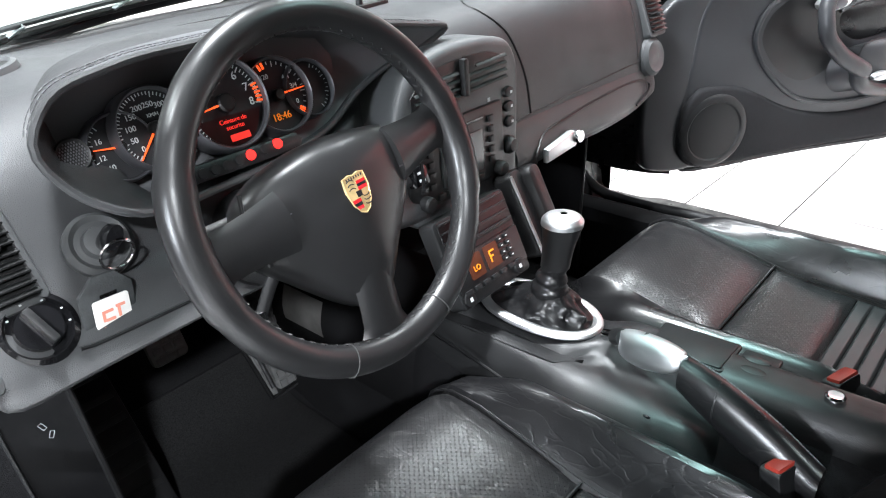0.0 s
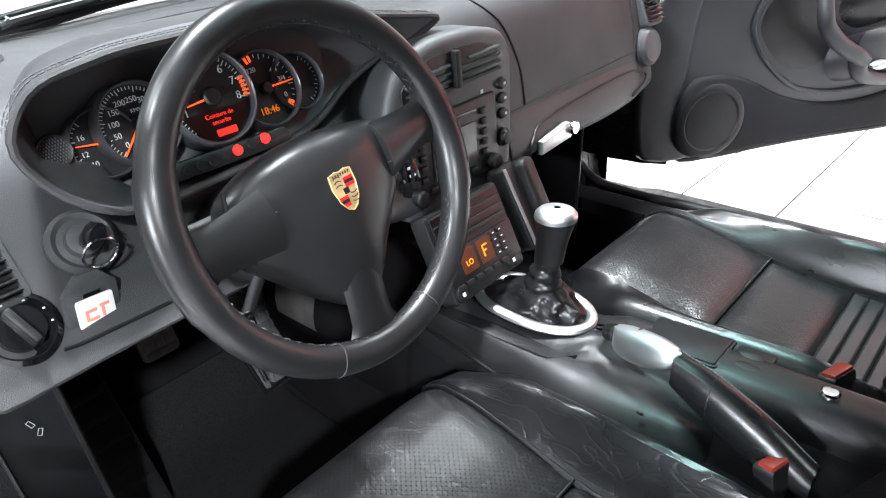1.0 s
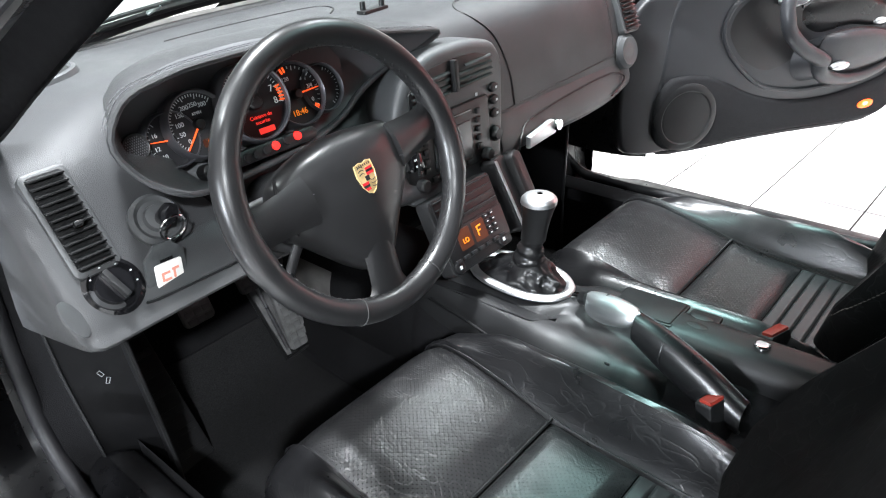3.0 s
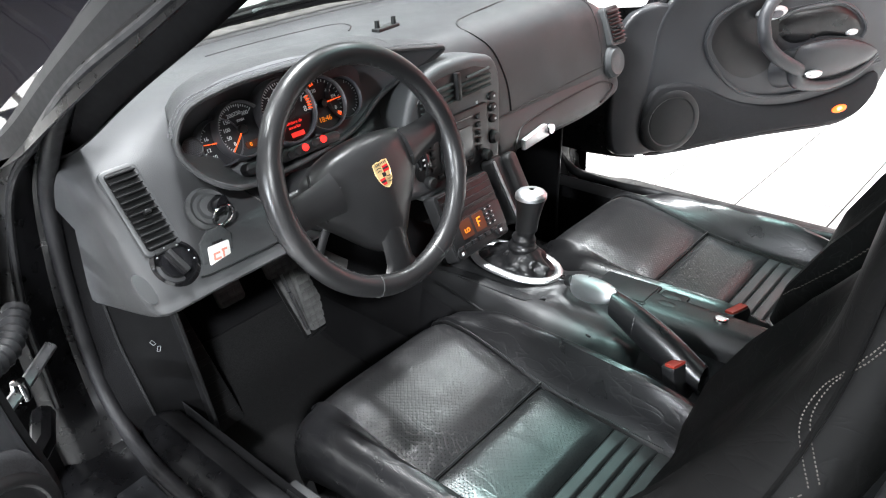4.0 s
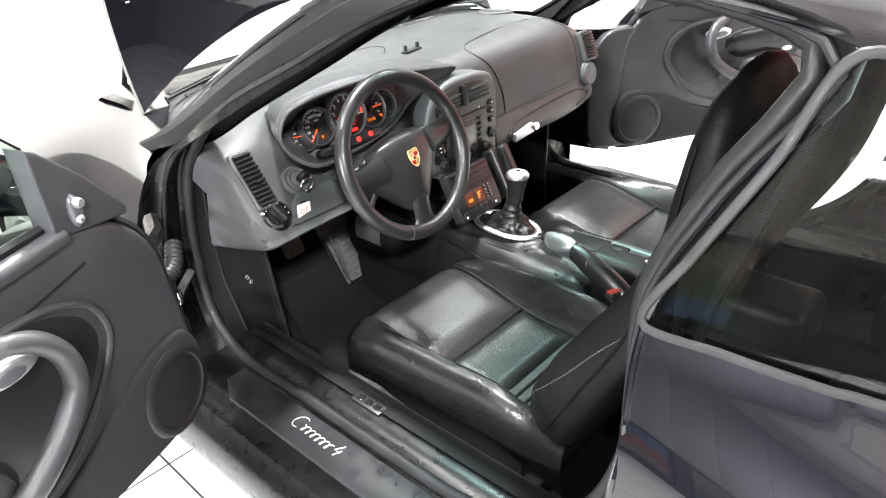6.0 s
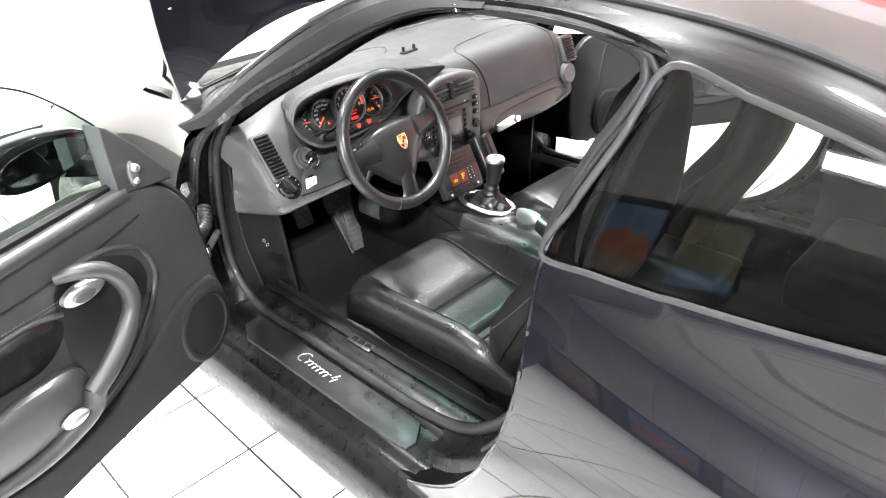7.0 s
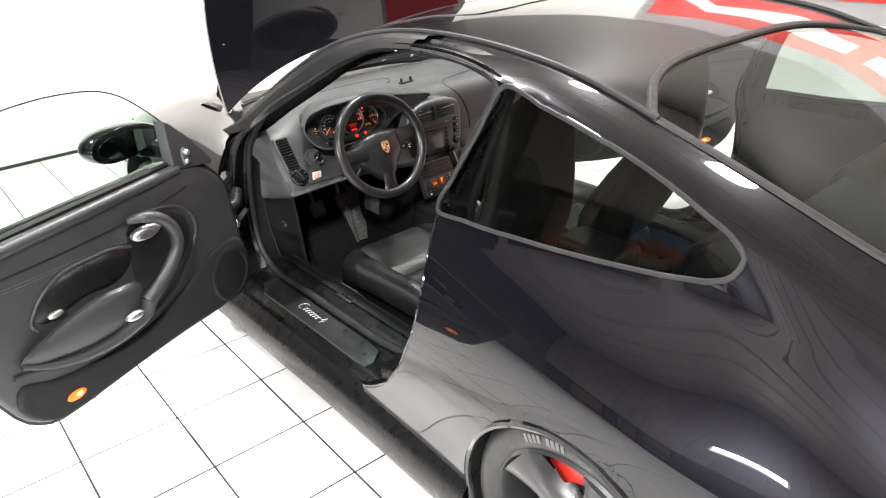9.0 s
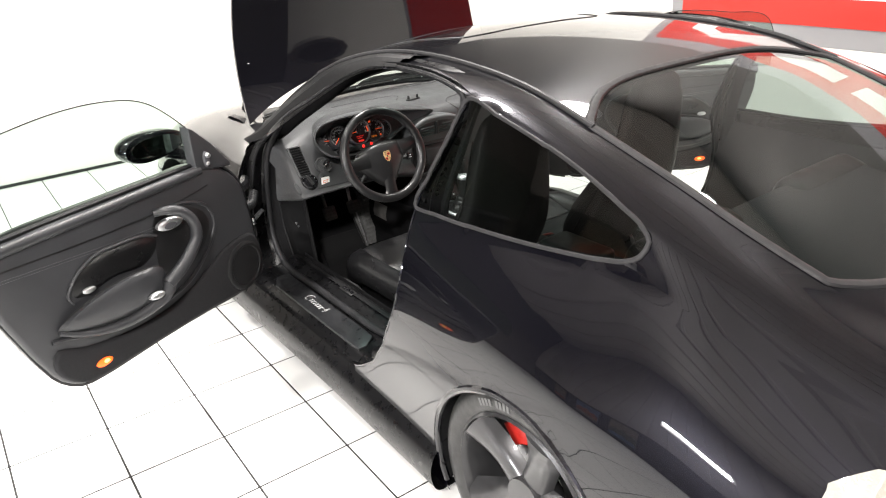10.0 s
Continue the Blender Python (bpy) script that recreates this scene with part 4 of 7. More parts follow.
# ---------- doors ----------
DOOR_O, DOOR_D, DOOR_N = Vector((-.86, .515, 0)), Vector((-.9207, -.3903, 0)), Vector((.3903, -.9207, 0))
DM = axes(DOOR_O, -DOOR_D, (0, 0, 1))


def door_map(s, z):
    return 1.018 * s + .014, z + .037 * max(0.0, s - .08)


def on_door(s, z, off=0.0):
    s, z = door_map(s, z)
    return DOOR_O + DOOR_D * s + Vector((0, 0, z)) + DOOR_N * off


def door_slab(outline, off, depth, bevel=0.006, smooth_n=0, seg=3):
    """Plate on the door: outline in (distance from the hinge, height)."""
    pts = [tuple(q) for q in path(outline, smooth_n, closed=True)] if smooth_n else outline
    pts = [door_map(s, z) for s, z in pts]
    return slab([(-s, z) for s, z in pts], depth, DM @ Matrix.Translation((0, 0, off)), bevel=bevel, seg=seg)


def dome(outline, off, rise, n=40, rings=6):
    """A cushioned pad on the door."""
    c = np.mean(outline, 0)
    edge_pts = path(outline, n, closed=True)
    rows = []
    for k in range(rings + 1):
        f = 1 - k / rings
        h = off + rise * math.sqrt(max(0.0, 1 - f**2.6))
        rows.append([on_door(*[float(w) for w in c + (q - c) * max(f, 0.02)], h) for q in edge_pts])
    rows.insert(0, [on_door(*q, off - 0.012) for q in edge_pts])
    return grid(rows, close_v=True)


PANEL = [(.052, .80), (.030, .69), (.018, .58), (.006, .50), (.010, .44), (.045, .402), (.13, .390), (.30, .386), (.48, .378), (.62, .368), (.72, .362), (.79, .367), (.845, .405), (.89, .488), (.93, .59), (.965, .69), (.985, .78), (.975, .855), (.85, .875), (.60, .889), (.34, .899), (.21, .902), (.105, .862)]
CARPET_LINE = [(.025, .57), (.012, .50), (.016, .445), (.05, .408), (.13, .396), (.30, .392), (.48, .384), (.62, .374), (.72, .368), (.785, .373), (.835, .408), (.865, .47), (.85, .510), (.76, .486), (.67, .470), (.55, .464), (.455, .474), (.36, .499), (.30, .525), (.235, .562), (.165, .594), (.10, .606), (.05, .602)]


def build_door(side):
    where = "driver" if side < 0 else "passenger"
    door = thing("car_door", f"open black {where} door with dark leather trim panel", "car door", (0, 0, 0), group="car doors")

    def add(name, bm, mat, parent=door, label="", smooth=True):
        return part(name, flipped(bm, side), mat, parent, label, smooth)

    add("shell", door_slab([(s * 1.01 - 0.012, .60 + (z - .60) * (1.03 if z < .6 else 1.0)) for s, z in PANEL], -0.03, 0.06, bevel=0.012, smooth_n=60), PAINT, label="black painted door shell")
    add("edge_seal", tube([on_door(s, z, -0.026) for s, z in path([(s * 1.0 - 0.006, .60 + (z - .60) * (1.025 if z < .6 else 1.0)) for s, z in PANEL], 80, closed=True)], 0.011, 6, closed=True), SEAL, label="black rubber door edge seal")
    add("trim_panel", door_slab(PANEL, 0.0, 0.035, bevel=0.016, smooth_n=80, seg=4), DOOR_SKIN, label="dark leatherette inner trim panel")
    add("carpet_panel", door_slab(CARPET_LINE, 0.012, 0.03, bevel=0.012, smooth_n=80, seg=3), DOOR_CARPET, label="dark carpeted lower door pocket")
    # loudspeaker
    c = on_door(.105, .492, 0.012)
    sm = axes(c, -DOOR_D, (0, 0, 1)) @ Matrix.Rotation(radians(3), 4, "Y")
    spk = add("loudspeaker", lathe([(.096, -.012), (.094, .001), (.087, .006), (.076, .006), (.071, .002)], 48, sm), CONSOLE, label="round dark door loudspeaker")
    add("grille", lathe([(0.0, .007), (.035, .006), (.072, .003)], 48, sm), CONSOLE, spk, "fine black mesh grille")
    # armrest hollow as a black pad, grip, pocket lid and insert
    ring = path([(.425, .806), (.365, .811), (.275, .796), (.221, .764), (.201, .704), (.225, .648), (.275, .59), (.337, .54), (.443, .504), (.558, .494), (.66, .502), (.752, .519), (.819, .541), (.850, .546)], 80)
    add("recess_edge", tube([on_door(s, z, 0.003) for s, z in ring], 0.0065, 8), DOOR_SKIN, label="raised edge round the door pull")
    # nothing is sunk here; the hollow's shade is the pad's black colour
    add("recess", dome([(.43, .792), (.36, .800), (.28, .780), (.235, .745), (.222, .70), (.245, .655), (.30, .60), (.36, .575), (.44, .60), (.45, .70)], 0.0, 0.005), BLACK, label="black pad standing for the shade behind the door pull")
    def proud(s, z, o, c):
        return on_door(s + .7 * (o - c), z + .5 * (o - c), o)

    grip_pts = path([(.45, .822), (.40, .812), (.345, .785), (.312, .735), (.312, .69), (.345, .645), (.40, .602), (.455, .574)], 44)
    offs = np.interp(np.linspace(0, 1, 44), [0, .15, .5, .9, 1], [.006, .040, .072, .074, .068])
    rr = np.interp(np.linspace(0, 1, 44), [0, .2, .6, 1], [.012, .017, .0195, .021])
    grip = add("grip", tube([proud(s, z, o, .03) for (s, z), o in zip(grip_pts, offs)], list(rr), 14), DOOR_SKIN, label="curved dark door pull handle")
    rest_pts = path([(.44, .576), (.455, .545), (.52, .518), (.60, .508), (.70, .518), (.78, .545), (.832, .573)], 30)
    add("armrest", tube([proud(s, z, o, .02) for (s, z), o in zip(rest_pts, np.linspace(.064, .012, 30))], list(np.linspace(.0225, .008, 30)), 14), DOOR_SKIN, label="padded dark armrest edge")
    add("grip_cap", dome(oval(.056, .022, cx=.535, cy=.574), 0.078, 0.006, n=24), ALU, grip, "silver end cap")
    lid_line = path([(.835, .582), (.80, .603), (.72, .630), (.62, .648), (.54, .650), (.455, .630), (.448, .580), (.47, .545), (.55, .528), (.65, .528), (.75, .545), (.815, .565)], 44, closed=True)
    lid_off = [float(np.interp(q[0], [.45, .84], [.052, .010])) for q in lid_line]
    mid = np.mean(lid_line, 0)
    rows = [[proud(*q, 0.0, .02) for q in lid_line]]
    for k in range(7):
        f = max(1 - k / 6, .02)
        rows.append([proud(*[float(w) for w in mid + (q - mid) * f], o * f + .034 * (1 - f) + .022 * math.sqrt(max(0.0, 1 - f**2.6)), .02) for q, o in zip(lid_line, lid_off)])
    add("pocket_lid", grid(rows, close_v=True), DOOR_SKIN, label="long leather storage pocket lid")
    add("lid_gap", tube([proud(q[0], q[1], o + .001, .02) for q, o in zip(lid_line[2:26], lid_off[2:26])], 0.0022, 5), BLACK)
    add("insert", dome([(.755, .658), (.740, .688), (.705, .718), (.655, .742), (.575, .747), (.475, .738), (.440, .720), (.452, .690), (.492, .660), (.615, .660), (.695, .646), (.742, .643)], 0.0, 0.012), LEATHER, label="padded leather insert")
    add("insert_edge", tube([on_door(s, z, 0.003) for s, z in path([(.757, .632), (.768, .655), (.748, .692), (.71, .726), (.658, .751), (.575, .756), (.472, .747), (.440, .735)], 50)], 0.0055, 6), DOOR_SKIN)
    dish = dome(oval(.100, .040, cx=.396, cy=.764), 0.026, 0.008, n=28)
    rel = add("release_handle", dish, ALU, label="silver door release lever in its dish")
    add("release_hollow", dome(oval(.050, .022, cx=.401, cy=.761), 0.0335, 0.002, n=24), BEZEL, rel)
    add("spot_cap", dome(oval(.044, .020, cx=.707, cy=.658), 0.014, 0.005, n=24), ALU, label="silver oval cap")
    lampo = add("door_lamp", dome(oval(.056, .026, cx=.722, cy=.414), 0.014, 0.005, n=24), LAMP_LIT, label="orange lit door warning lamp")
    add("lamp_filament", dome(oval(.020, .012, cx=.717, cy=.417), 0.0185, 0.002, n=16), FILAMENT, lampo, "bright yellow bulb behind the lens")
    # top rail, crease and stitched line
    add("top_rail", tube([on_door(s, z, o) for s, z, o in path([(.22, .894, -.004), (.5, .880, 0.0), (.8, .864, 0.0), (.98, .852, -.004)], 30)], 0.017, 10), DOOR_SKIN, label="padded door top rail")
    add("waist_seal", tube([on_door(s, z, -.022) for s, z in path([(.22, .912), (.5, .900), (.8, .884), (.99, .872)], 20)], 0.009, 6), SEAL, label="black window wiper seal")
    add("crease", tube([on_door(s, z, 0.0) for s, z in path([(.20, .835), (.30, .818), (.39, .808), (.58, .800), (.76, .799), (.975, .802)], 24)], 0.0028, 5), BLACK, label="dark seam across the panel")
    for dz in (0.0, -.008):
        rowst = bmesh.new()
        for t in np.arange(.438, .95, .0072):
            tube([on_door(t, np.interp(t, [.434, .589, .77, .93], [.762, .765, .772, .779]) + dz, 0.0008), on_door(t + .0045, np.interp(t, [.434, .589, .77, .93], [.762, .765, .772, .779]) + dz, 0.0008)], .0006, 4, bm=rowst)
        add("stitching", rowst, STITCH, label="row of grey stitches")
    # window, sail and mirror
    glass_line = [(.225, .90), (.215, 1.035), (.272, 1.09), (.345, 1.143), (.41, 1.166), (.458, 1.173), (.549, 1.178), (.637, 1.174), (.80, 1.150), (1.02, 1.10), (1.07, 1.0), (1.06, .86), (.7, .88)]
    fine = [*path(glass_line[1:11], 50), *np.array(glass_line[11:]), np.array(glass_line[0])]
    bm = slab([(-s, z) for s, z in [door_map(*q) for q in fine]], 0.004, DM @ Matrix.Translation((0, 0, -.028)), bevel=0)
    pane = add("window", bm, GLASS, label="clear raised door window pane", smooth=False)
    pane.visible_shadow = False
    add("glass_edge", tube([on_door(s, z, -.030) for s, z in path(glass_line[1:11], 50)], 0.0022, 5), BLACK, label="dark ground glass edge")
    sail = add("mirror_sail", door_slab([(.239, 1.045), (.220, 1.035), (.158, .977), (.085, .890), (.09, .875), (.19, .888), (.237, .898)], 0.006, 0.04, bevel=0.006), DOOR_SKIN, label="dark triangular mirror mount cover")
    if side < 0:
        add("switch_plate", dome(oval(.027, .058, cx=.190, cy=.926), 0.006, 0.008, n=24), BEZEL, sail, "silver-grey oval mirror switch plate")
        add("switch_knob", lathe([(0, .018), (.007, .017), (.009, .010), (.009, .004)], 20, axes(on_door(.188, .940, 0.006), -DOOR_D, (0, 0, 1))), ALU, sail)
        add("switch_rocker", dome(oval(.016, .016, cx=.190, cy=.912), 0.012, 0.006, n=20), ALU, sail)
    hub = on_door(.308, .994, -.10)
    bm = bmesh.new()
    bmesh.ops.create_uvsphere(bm, u_segments=36, v_segments=20, radius=1)
    for v in bm.verts:
        q = v.co.copy()
        q.x = math.copysign(abs(q.x) ** 0.85, q.x)
        if q.z > 0.25:
            q.z = 0.25 + (q.z - 0.25) * 0.15
        v.co = hub + (-DOOR_D) * q.x * -0.125 + Vector((0, 0, 1)) * q.y * (0.048 + 0.006 * q.x) + DOOR_N * q.z * 0.09
    mirror = add("mirror_housing", bm, PAINT, label="glossy black door mirror")
    bm = slab([(-s, z) for s, z in [door_map(*q) for q in oval(.192, .066, 36, cx=.316, cy=.995, power=2.3)]], 0.003, DM @ Matrix.Translation((0, 0, -.062)), bevel=0)
    add("mirror_glass", bm, MIRROR, mirror, "mirror glass", smooth=False)
    add("mirror_foot", tube([on_door(.15, .925, -.03), on_door(.20, .940, -.07), on_door(.26, .965, -.095)], [.02, .026, .03], 10, flat=0.7), PAINT, mirror)
    if side > 0:
        add("front_edge", door_slab([(.06, .835), (-.02, .82), (-.075, .76), (-.088, .60), (-.086, .47), (-.07, .415), (-.03, .40), (.06, .396)], -0.004, 0.03, bevel=0.012, smooth_n=50, seg=3), DOOR_SKIN, label="front edge of the leatherette trim panel")
        add("door_end", grid([[on_door(s, z0 + (.83 - z0) * v, o) for s, o, z0 in ((.01, -.015, .385), (-.04, -.04, .388), (-.11, -.08, .40), (-.19, -.14, .42))] for v in np.linspace(0, 1, 12)]), JAMB, label="black painted door end")
    # hinge, check strap
    strap = add("check_strap", tube([on_door(.02, .60, -.05), on_door(-.05, .60, -.075), on_door(-.13, .61, -.10)], 0.009, 8, flat=.5), STEEL, label="steel door check strap")
    add("strap_roller", lathe([(0, .016), (.010, .015), (.012, 0), (.010, -.015), (0, -.016)], 16, Matrix.Translation(on_door(-.045, .60, -.073))), CHROME, strap)
    add("wiring_boot", tube(path([on_door(.02, .68, -.04), on_door(-.04, .675, -.06), on_door(-.10, .69, -.10)], 20), [.016 + .003 * (k % 2) for k in range(20)], 12), SEAL, label="ribbed rubber wiring boot")
    for z in (.48, .74):
        add("hinge", tube([on_door(.03, z, -.06), on_door(-.06, z, -.10), on_door(-.11, z, -.15)], 0.018, 8), JAMB, label="black painted door hinge")
    return door


build_door(-1)
build_door(1).matrix_basis = Matrix.Translation((.836, .57, -.02)) @ Matrix.Rotation(radians(-8), 4, 'Z') @ Matrix.Translation((-.86, -.515, 0))

# ---------- dashboard ----------
dash = thing("dashboard", "dark grey leather-grained dashboard with round pods", "dashboard")
DASH_KEYS = [
    (-.692, .92, .845, .80, .858, .67, .852, .598, .832, .533, .756, .484, .692, .498, .662, .72, .60),
    (-.60, .98, .872, .85, .885, .70, .880, .618, .850, .545, .760, .489, .694, .500, .664, .75, .58),
    (-.30, 1.05, .890, .90, .895, .76, .890, .700, .855, .600, .750, .503, .686, .510, .656, .75, .58),
    (.00, 1.06, .895, .90, .898, .70, .895, .605, .872, .565, .785, .535, .680, .545, .600, .75, .56),
    (.25, 1.05, .895, .90, .897, .70, .897, .597, .875, .563, .785, .552, .675, .556, .600, .75, .56),
    (.60, .98, .872, .85, .887, .69, .885, .592, .855, .556, .770, .545, .675, .552, .605, .75, .57),
    (.70, .92, .845, .80, .858, .68, .850, .600, .820, .566, .745, .552, .670, .560, .620, .72, .60),
]


def dash_at(x, v):
    """Point of the dashboard skin: v runs from the windscreen (0) over the front edge down to the knees (7)."""
    c = spline(DASH_KEYS, x)[0].reshape(-1, 2)
    p = spline(np.column_stack([np.arange(8), c]), v)[0]
    return Vector((x, p[0], p[1]))


ends = []
for x, f in ((.698, .01), (.698, .35), (.698, .70), (.696, .90), (.690, .965), (.680, .992)):
    ends.append((x, f))
rows = []
for x, f in [(-a, f) for a, f in ends] + [(x, 1.0) for x in np.linspace(-.665, .665, 100)] + ends[::-1]:
    hub_pt = Vector((x, .68, .755))
    rows.append([Vector((x, *(hub_pt + (dash_at(max(-.69, min(.69, x)), v) - hub_pt) * f)[1:])) for v in np.linspace(0, 7, 57)])
part("skin", grid(rows), DASH_TOP, dash, "grained dark grey dash skin")


def seam(points, r=0.0022, n=40, name="seam", mat=BLACK, lift=0.0):
    pts = [dash_at(x, v) for x, v in path(points, n)]
    return part(name, tube([p + Vector((0, -lift, lift)) for p in pts], r, 6), mat, dash)


# passenger airbag cover and glove box outlines
seam([(.215, 4.75), (.21, 4.2), (.185, 3.5), (.145, 2.9), (.145, 2.5), (.20, 2.2), (.35, 2.05), (.52, 2.1), (.585, 2.5), (.595, 3.3), (.597, 4.55)])
seam([(.155, 4.78), (.40, 4.72), (.61, 4.62)])
bm = grid([[dash_at(x, v) + Vector((0, -0.010 * math.sin(math.pi * (x - .15) / .48) ** 0.3 * math.sin(math.pi * k / 8) ** 0.5, 0.0)) for k, v in enumerate(np.linspace(4.82, 5.75, 9))] for x in np.linspace(.152, .628, 40)])
glove = part("glove_box_lid", bm, DASH, dash, "dark grey glove box lid with silver latch")
tri = path([(.20, 5.85, 0), (.215, 5.4, 0), (.26, 5.15, 0), (.58, 4.98, 0), (.62, 5.1, 0), (.615, 5.4, 0), (.56, 5.55, 0)], 50)
part("lid_gap", tube([dash_at(x, v) + Vector((0, -0.009, 0)) for x, v, _ in tri], 0.0025, 6), BLACK, glove)
lm = axes(dash_at(.275, 5.6) + Vector((0, -0.012, 0.0)), (1, 0, 0.06), (0, 0.05, 1))
part("latch", slab([(-.052, -.012), (.04, -.012), (.056, .0), (.05, .016), (.03, .02), (-.05, .012)], 0.012, lm @ Matrix.Translation((0, 0, 0.01)), bevel=0.004), ALU, glove, "bright silver latch")
part("latch_lock", lathe([(0, .018), (.011, .018), (.013, .012), (.013, .0)], 24, lm @ Matrix.Translation((.045, .006, 0.0))), CHROME, glove)


def side_vent(name, at, x_axis, y_axis, w, h, slats, parent):
    m = axes(at, x_axis, y_axis)
    vent = part(name, slab(rounded(w + .014, h + .014, .010), 0.02, m @ Matrix.Translation((0, 0, .006)), bevel=0.004), DASH, parent, "dark louvred air vent")
    part("well", slab(rounded(w, h, .006), 0.002, m @ Matrix.Translation((0, 0, .0075)), bevel=0), BLACK, vent)
    for k in range(slats):
        y = -h / 2 + h * (k + 0.5) / slats
        part("slat", box((w * 0.97, 0.0022, 0.012), (0, 0, 0), bevel=0.0008), CONSOLE, vent, m=m @ Matrix.Translation((0, y, .010)) @ Matrix.Rotation(radians(32), 4, "X"))
    part("slider", box((w * 0.25, 0.006, 0.010), (0, 0, 0), bevel=0.002), CONSOLE, vent, m=m @ Matrix.Translation((w * .05, -h * .08, .017)))
    return vent


side_vent("side_vent", (-.643, .568, .796), (1, 0.02, 0.0), (-.10, .62, .78), .044, .125, 12, dash)
side_vent("side_vent", (.668, .560, .798), (1, -.05, 0), (.0, .36, .93), .052, .085, 9, dash)
km = axes((.648, .532, .714), (1, -.05, 0), (0, .2, 1))
corner_knob = part("corner_speaker", lathe([(.042, -.04), (.040, -.006), (.032, .002), (.022, -.002), (.012, .0), (0, .0)], 36, km), DASH, dash, "round dark dash corner tweeter")

# windscreen demister slot, top speakers, sun sensor
part("demister", tube([dash_at(x, 0.35) + Vector((0, 0, .002)) for x in np.linspace(-.55, .62, 40)], 0.008, 6, flat=0.4), BLACK, dash, "black demister slot")
for x in (-.545, .545):
    p = dash_at(x, 1.15)
    tm = Matrix.Translation(p + Vector((0, 0, .002))) @ Matrix.Rotation(radians(-6 if x < 0 else 6), 4, "Y")
    tw = part("top_speaker", lathe([(.072, -.004), (.070, .004), (.064, .006), (.060, .002)], 40, tm @ Matrix.Diagonal((1, .72, 1, 1))), DASH, dash, "oval dash top speaker grille")
    part("mesh", lathe([(.060, .002), (.03, .006), (0, .007)], 40, tm @ Matrix.Diagonal((1, .72, 1, 1))), BLACK, tw)
bm = slab(rounded(.070, .022, .004), 0.006, Matrix.Translation(dash_at(.035, 1.75) + Vector((0, 0, .006))) @ Matrix.Rotation(radians(6), 4, "Z"), bevel=0.002)
sensor = part("sensor_block", bm, BLACK, dash, "small black holder on the dash top")
for k in (-.024, .024):
    part("peg", lathe([(0, .018), (.005, .017), (.006, .0)], 12, Matrix.Translation(dash_at(.035, 1.75) + Vector((k, 0, .004)))), BLACK, sensor)
part("top_gap", tube([dash_at(x, v) for x, v in path([(-.30, 1.0), (0, 1.1), (.02, 1.3), (-.02, 1.5)], 20)], 0.002, 5), BLACK, dash)

# instrument hood
HOOD = [(-.530, .502, .806), (-.570, .512, .838), (-.590, .520, .885), (-.565, .528, .920), (-.50, .533, .937), (-.41, .535, .941), (-.31, .537, .938), (-.22, .542, .927), (-.13, .548, .912), (-.05, .556, .897), (.012, .562, .882),
        (-.03, .570, .862), (-.10, .575, .848), (-.165, .574, .825), (-.215, .566, .800), (-.32, .550, .784), (-.42, .533, .784), (-.485, .514, .791)]
cluster = thing("instrument_cluster", "oval hooded instrument cluster with five lit dials", "dashboard gauges")
hood = path(HOOD, 96, closed=True)
rows = []
for p in hood:
    x, y, z = p
    back = dash_at(x * 0.98, 2.0 if z > .84 else 3.6)
    q = np.array((x * .97 - .01 * (x + .3), max(y + .10, back.y + 0.02 if z > .84 else y + .06), min(z - 0.004, back.z) if z > .84 else z - .015))
    side = np.clip((-.42 - x) / .16, 0, 1)
    q[0] += .055 * side
    q[1] -= .045 * side
    row = []
    for t in np.linspace(0, 1, 12):
        b = p * (1 - t) + q * t
        b[2] += (0.024 if z > .86 else 0.004) * math.sin(math.pi * t) ** 0.9 * (1 if x < -.12 else 0.35)
        row.append(tuple(b))
    rows.append(row)
part("hood", grid(rows, close_u=True), DASH_TOP, cluster, "grained dark hood over the dials")
part("hood_rim", tube(hood, 0.0045, 8, closed=True), DASH_TOP, cluster, "rolled leather hood edge")
GO = Vector((-.35, .583, .850))
GM = axes(GO, (1, 0, 0), (0, .342, .94))


def on_board(x, z, off=0.0):
    """Point of the dial board at a car x and height."""
    return GM @ Vector((x - GO.x, (z - GO.z) / .94, off))


inner = [on_board(-.345 + (p[0] + .33) * .80 if p[0] < -.14 else -.19 + (p[0] + .14) * .1, .846 + (p[2] - .846) * .86, -0.012) for p in hood]
rows = []
for p, q in zip(hood, inner):
    a, b = Vector(p), Vector(q)
    rows.append([a.lerp(b, t) + Vector((0, 0.0, 0.012 * math.sin(math.pi * t) * (1 if a.z > .86 else -1))) for t in np.linspace(0, 1, 8)])
part("hood_liner", grid(rows, close_u=True), POD, cluster, "dark satin inner liner")
bm = bmesh.new()
bm.faces.new([bm.verts.new(q) for q in inner])
part("board", bm, POD, cluster, "grey dial surround", smooth=False)
bm = bmesh.new()
for lift in (0.010, 0.017):
    line = [r for r in path([np.array(rw_[0]) * (1 - lift / .1) + np.array(rw_[3]) * (lift / .1) + np.array((0, 0, .003)) for rw_ in [[hood[i], 0, 0, np.array(rows[i][0]) + np.array((0, .1, .01))] for i in range(8, 62)]], 400)]
    for i in range(0, 396, 4):
        tube([line[i], line[i + 2], line[i + 3]], 0.0007, 4, bm=bm)
part("stitching", bm, STITCH, cluster, "double row of pale grey stitches")


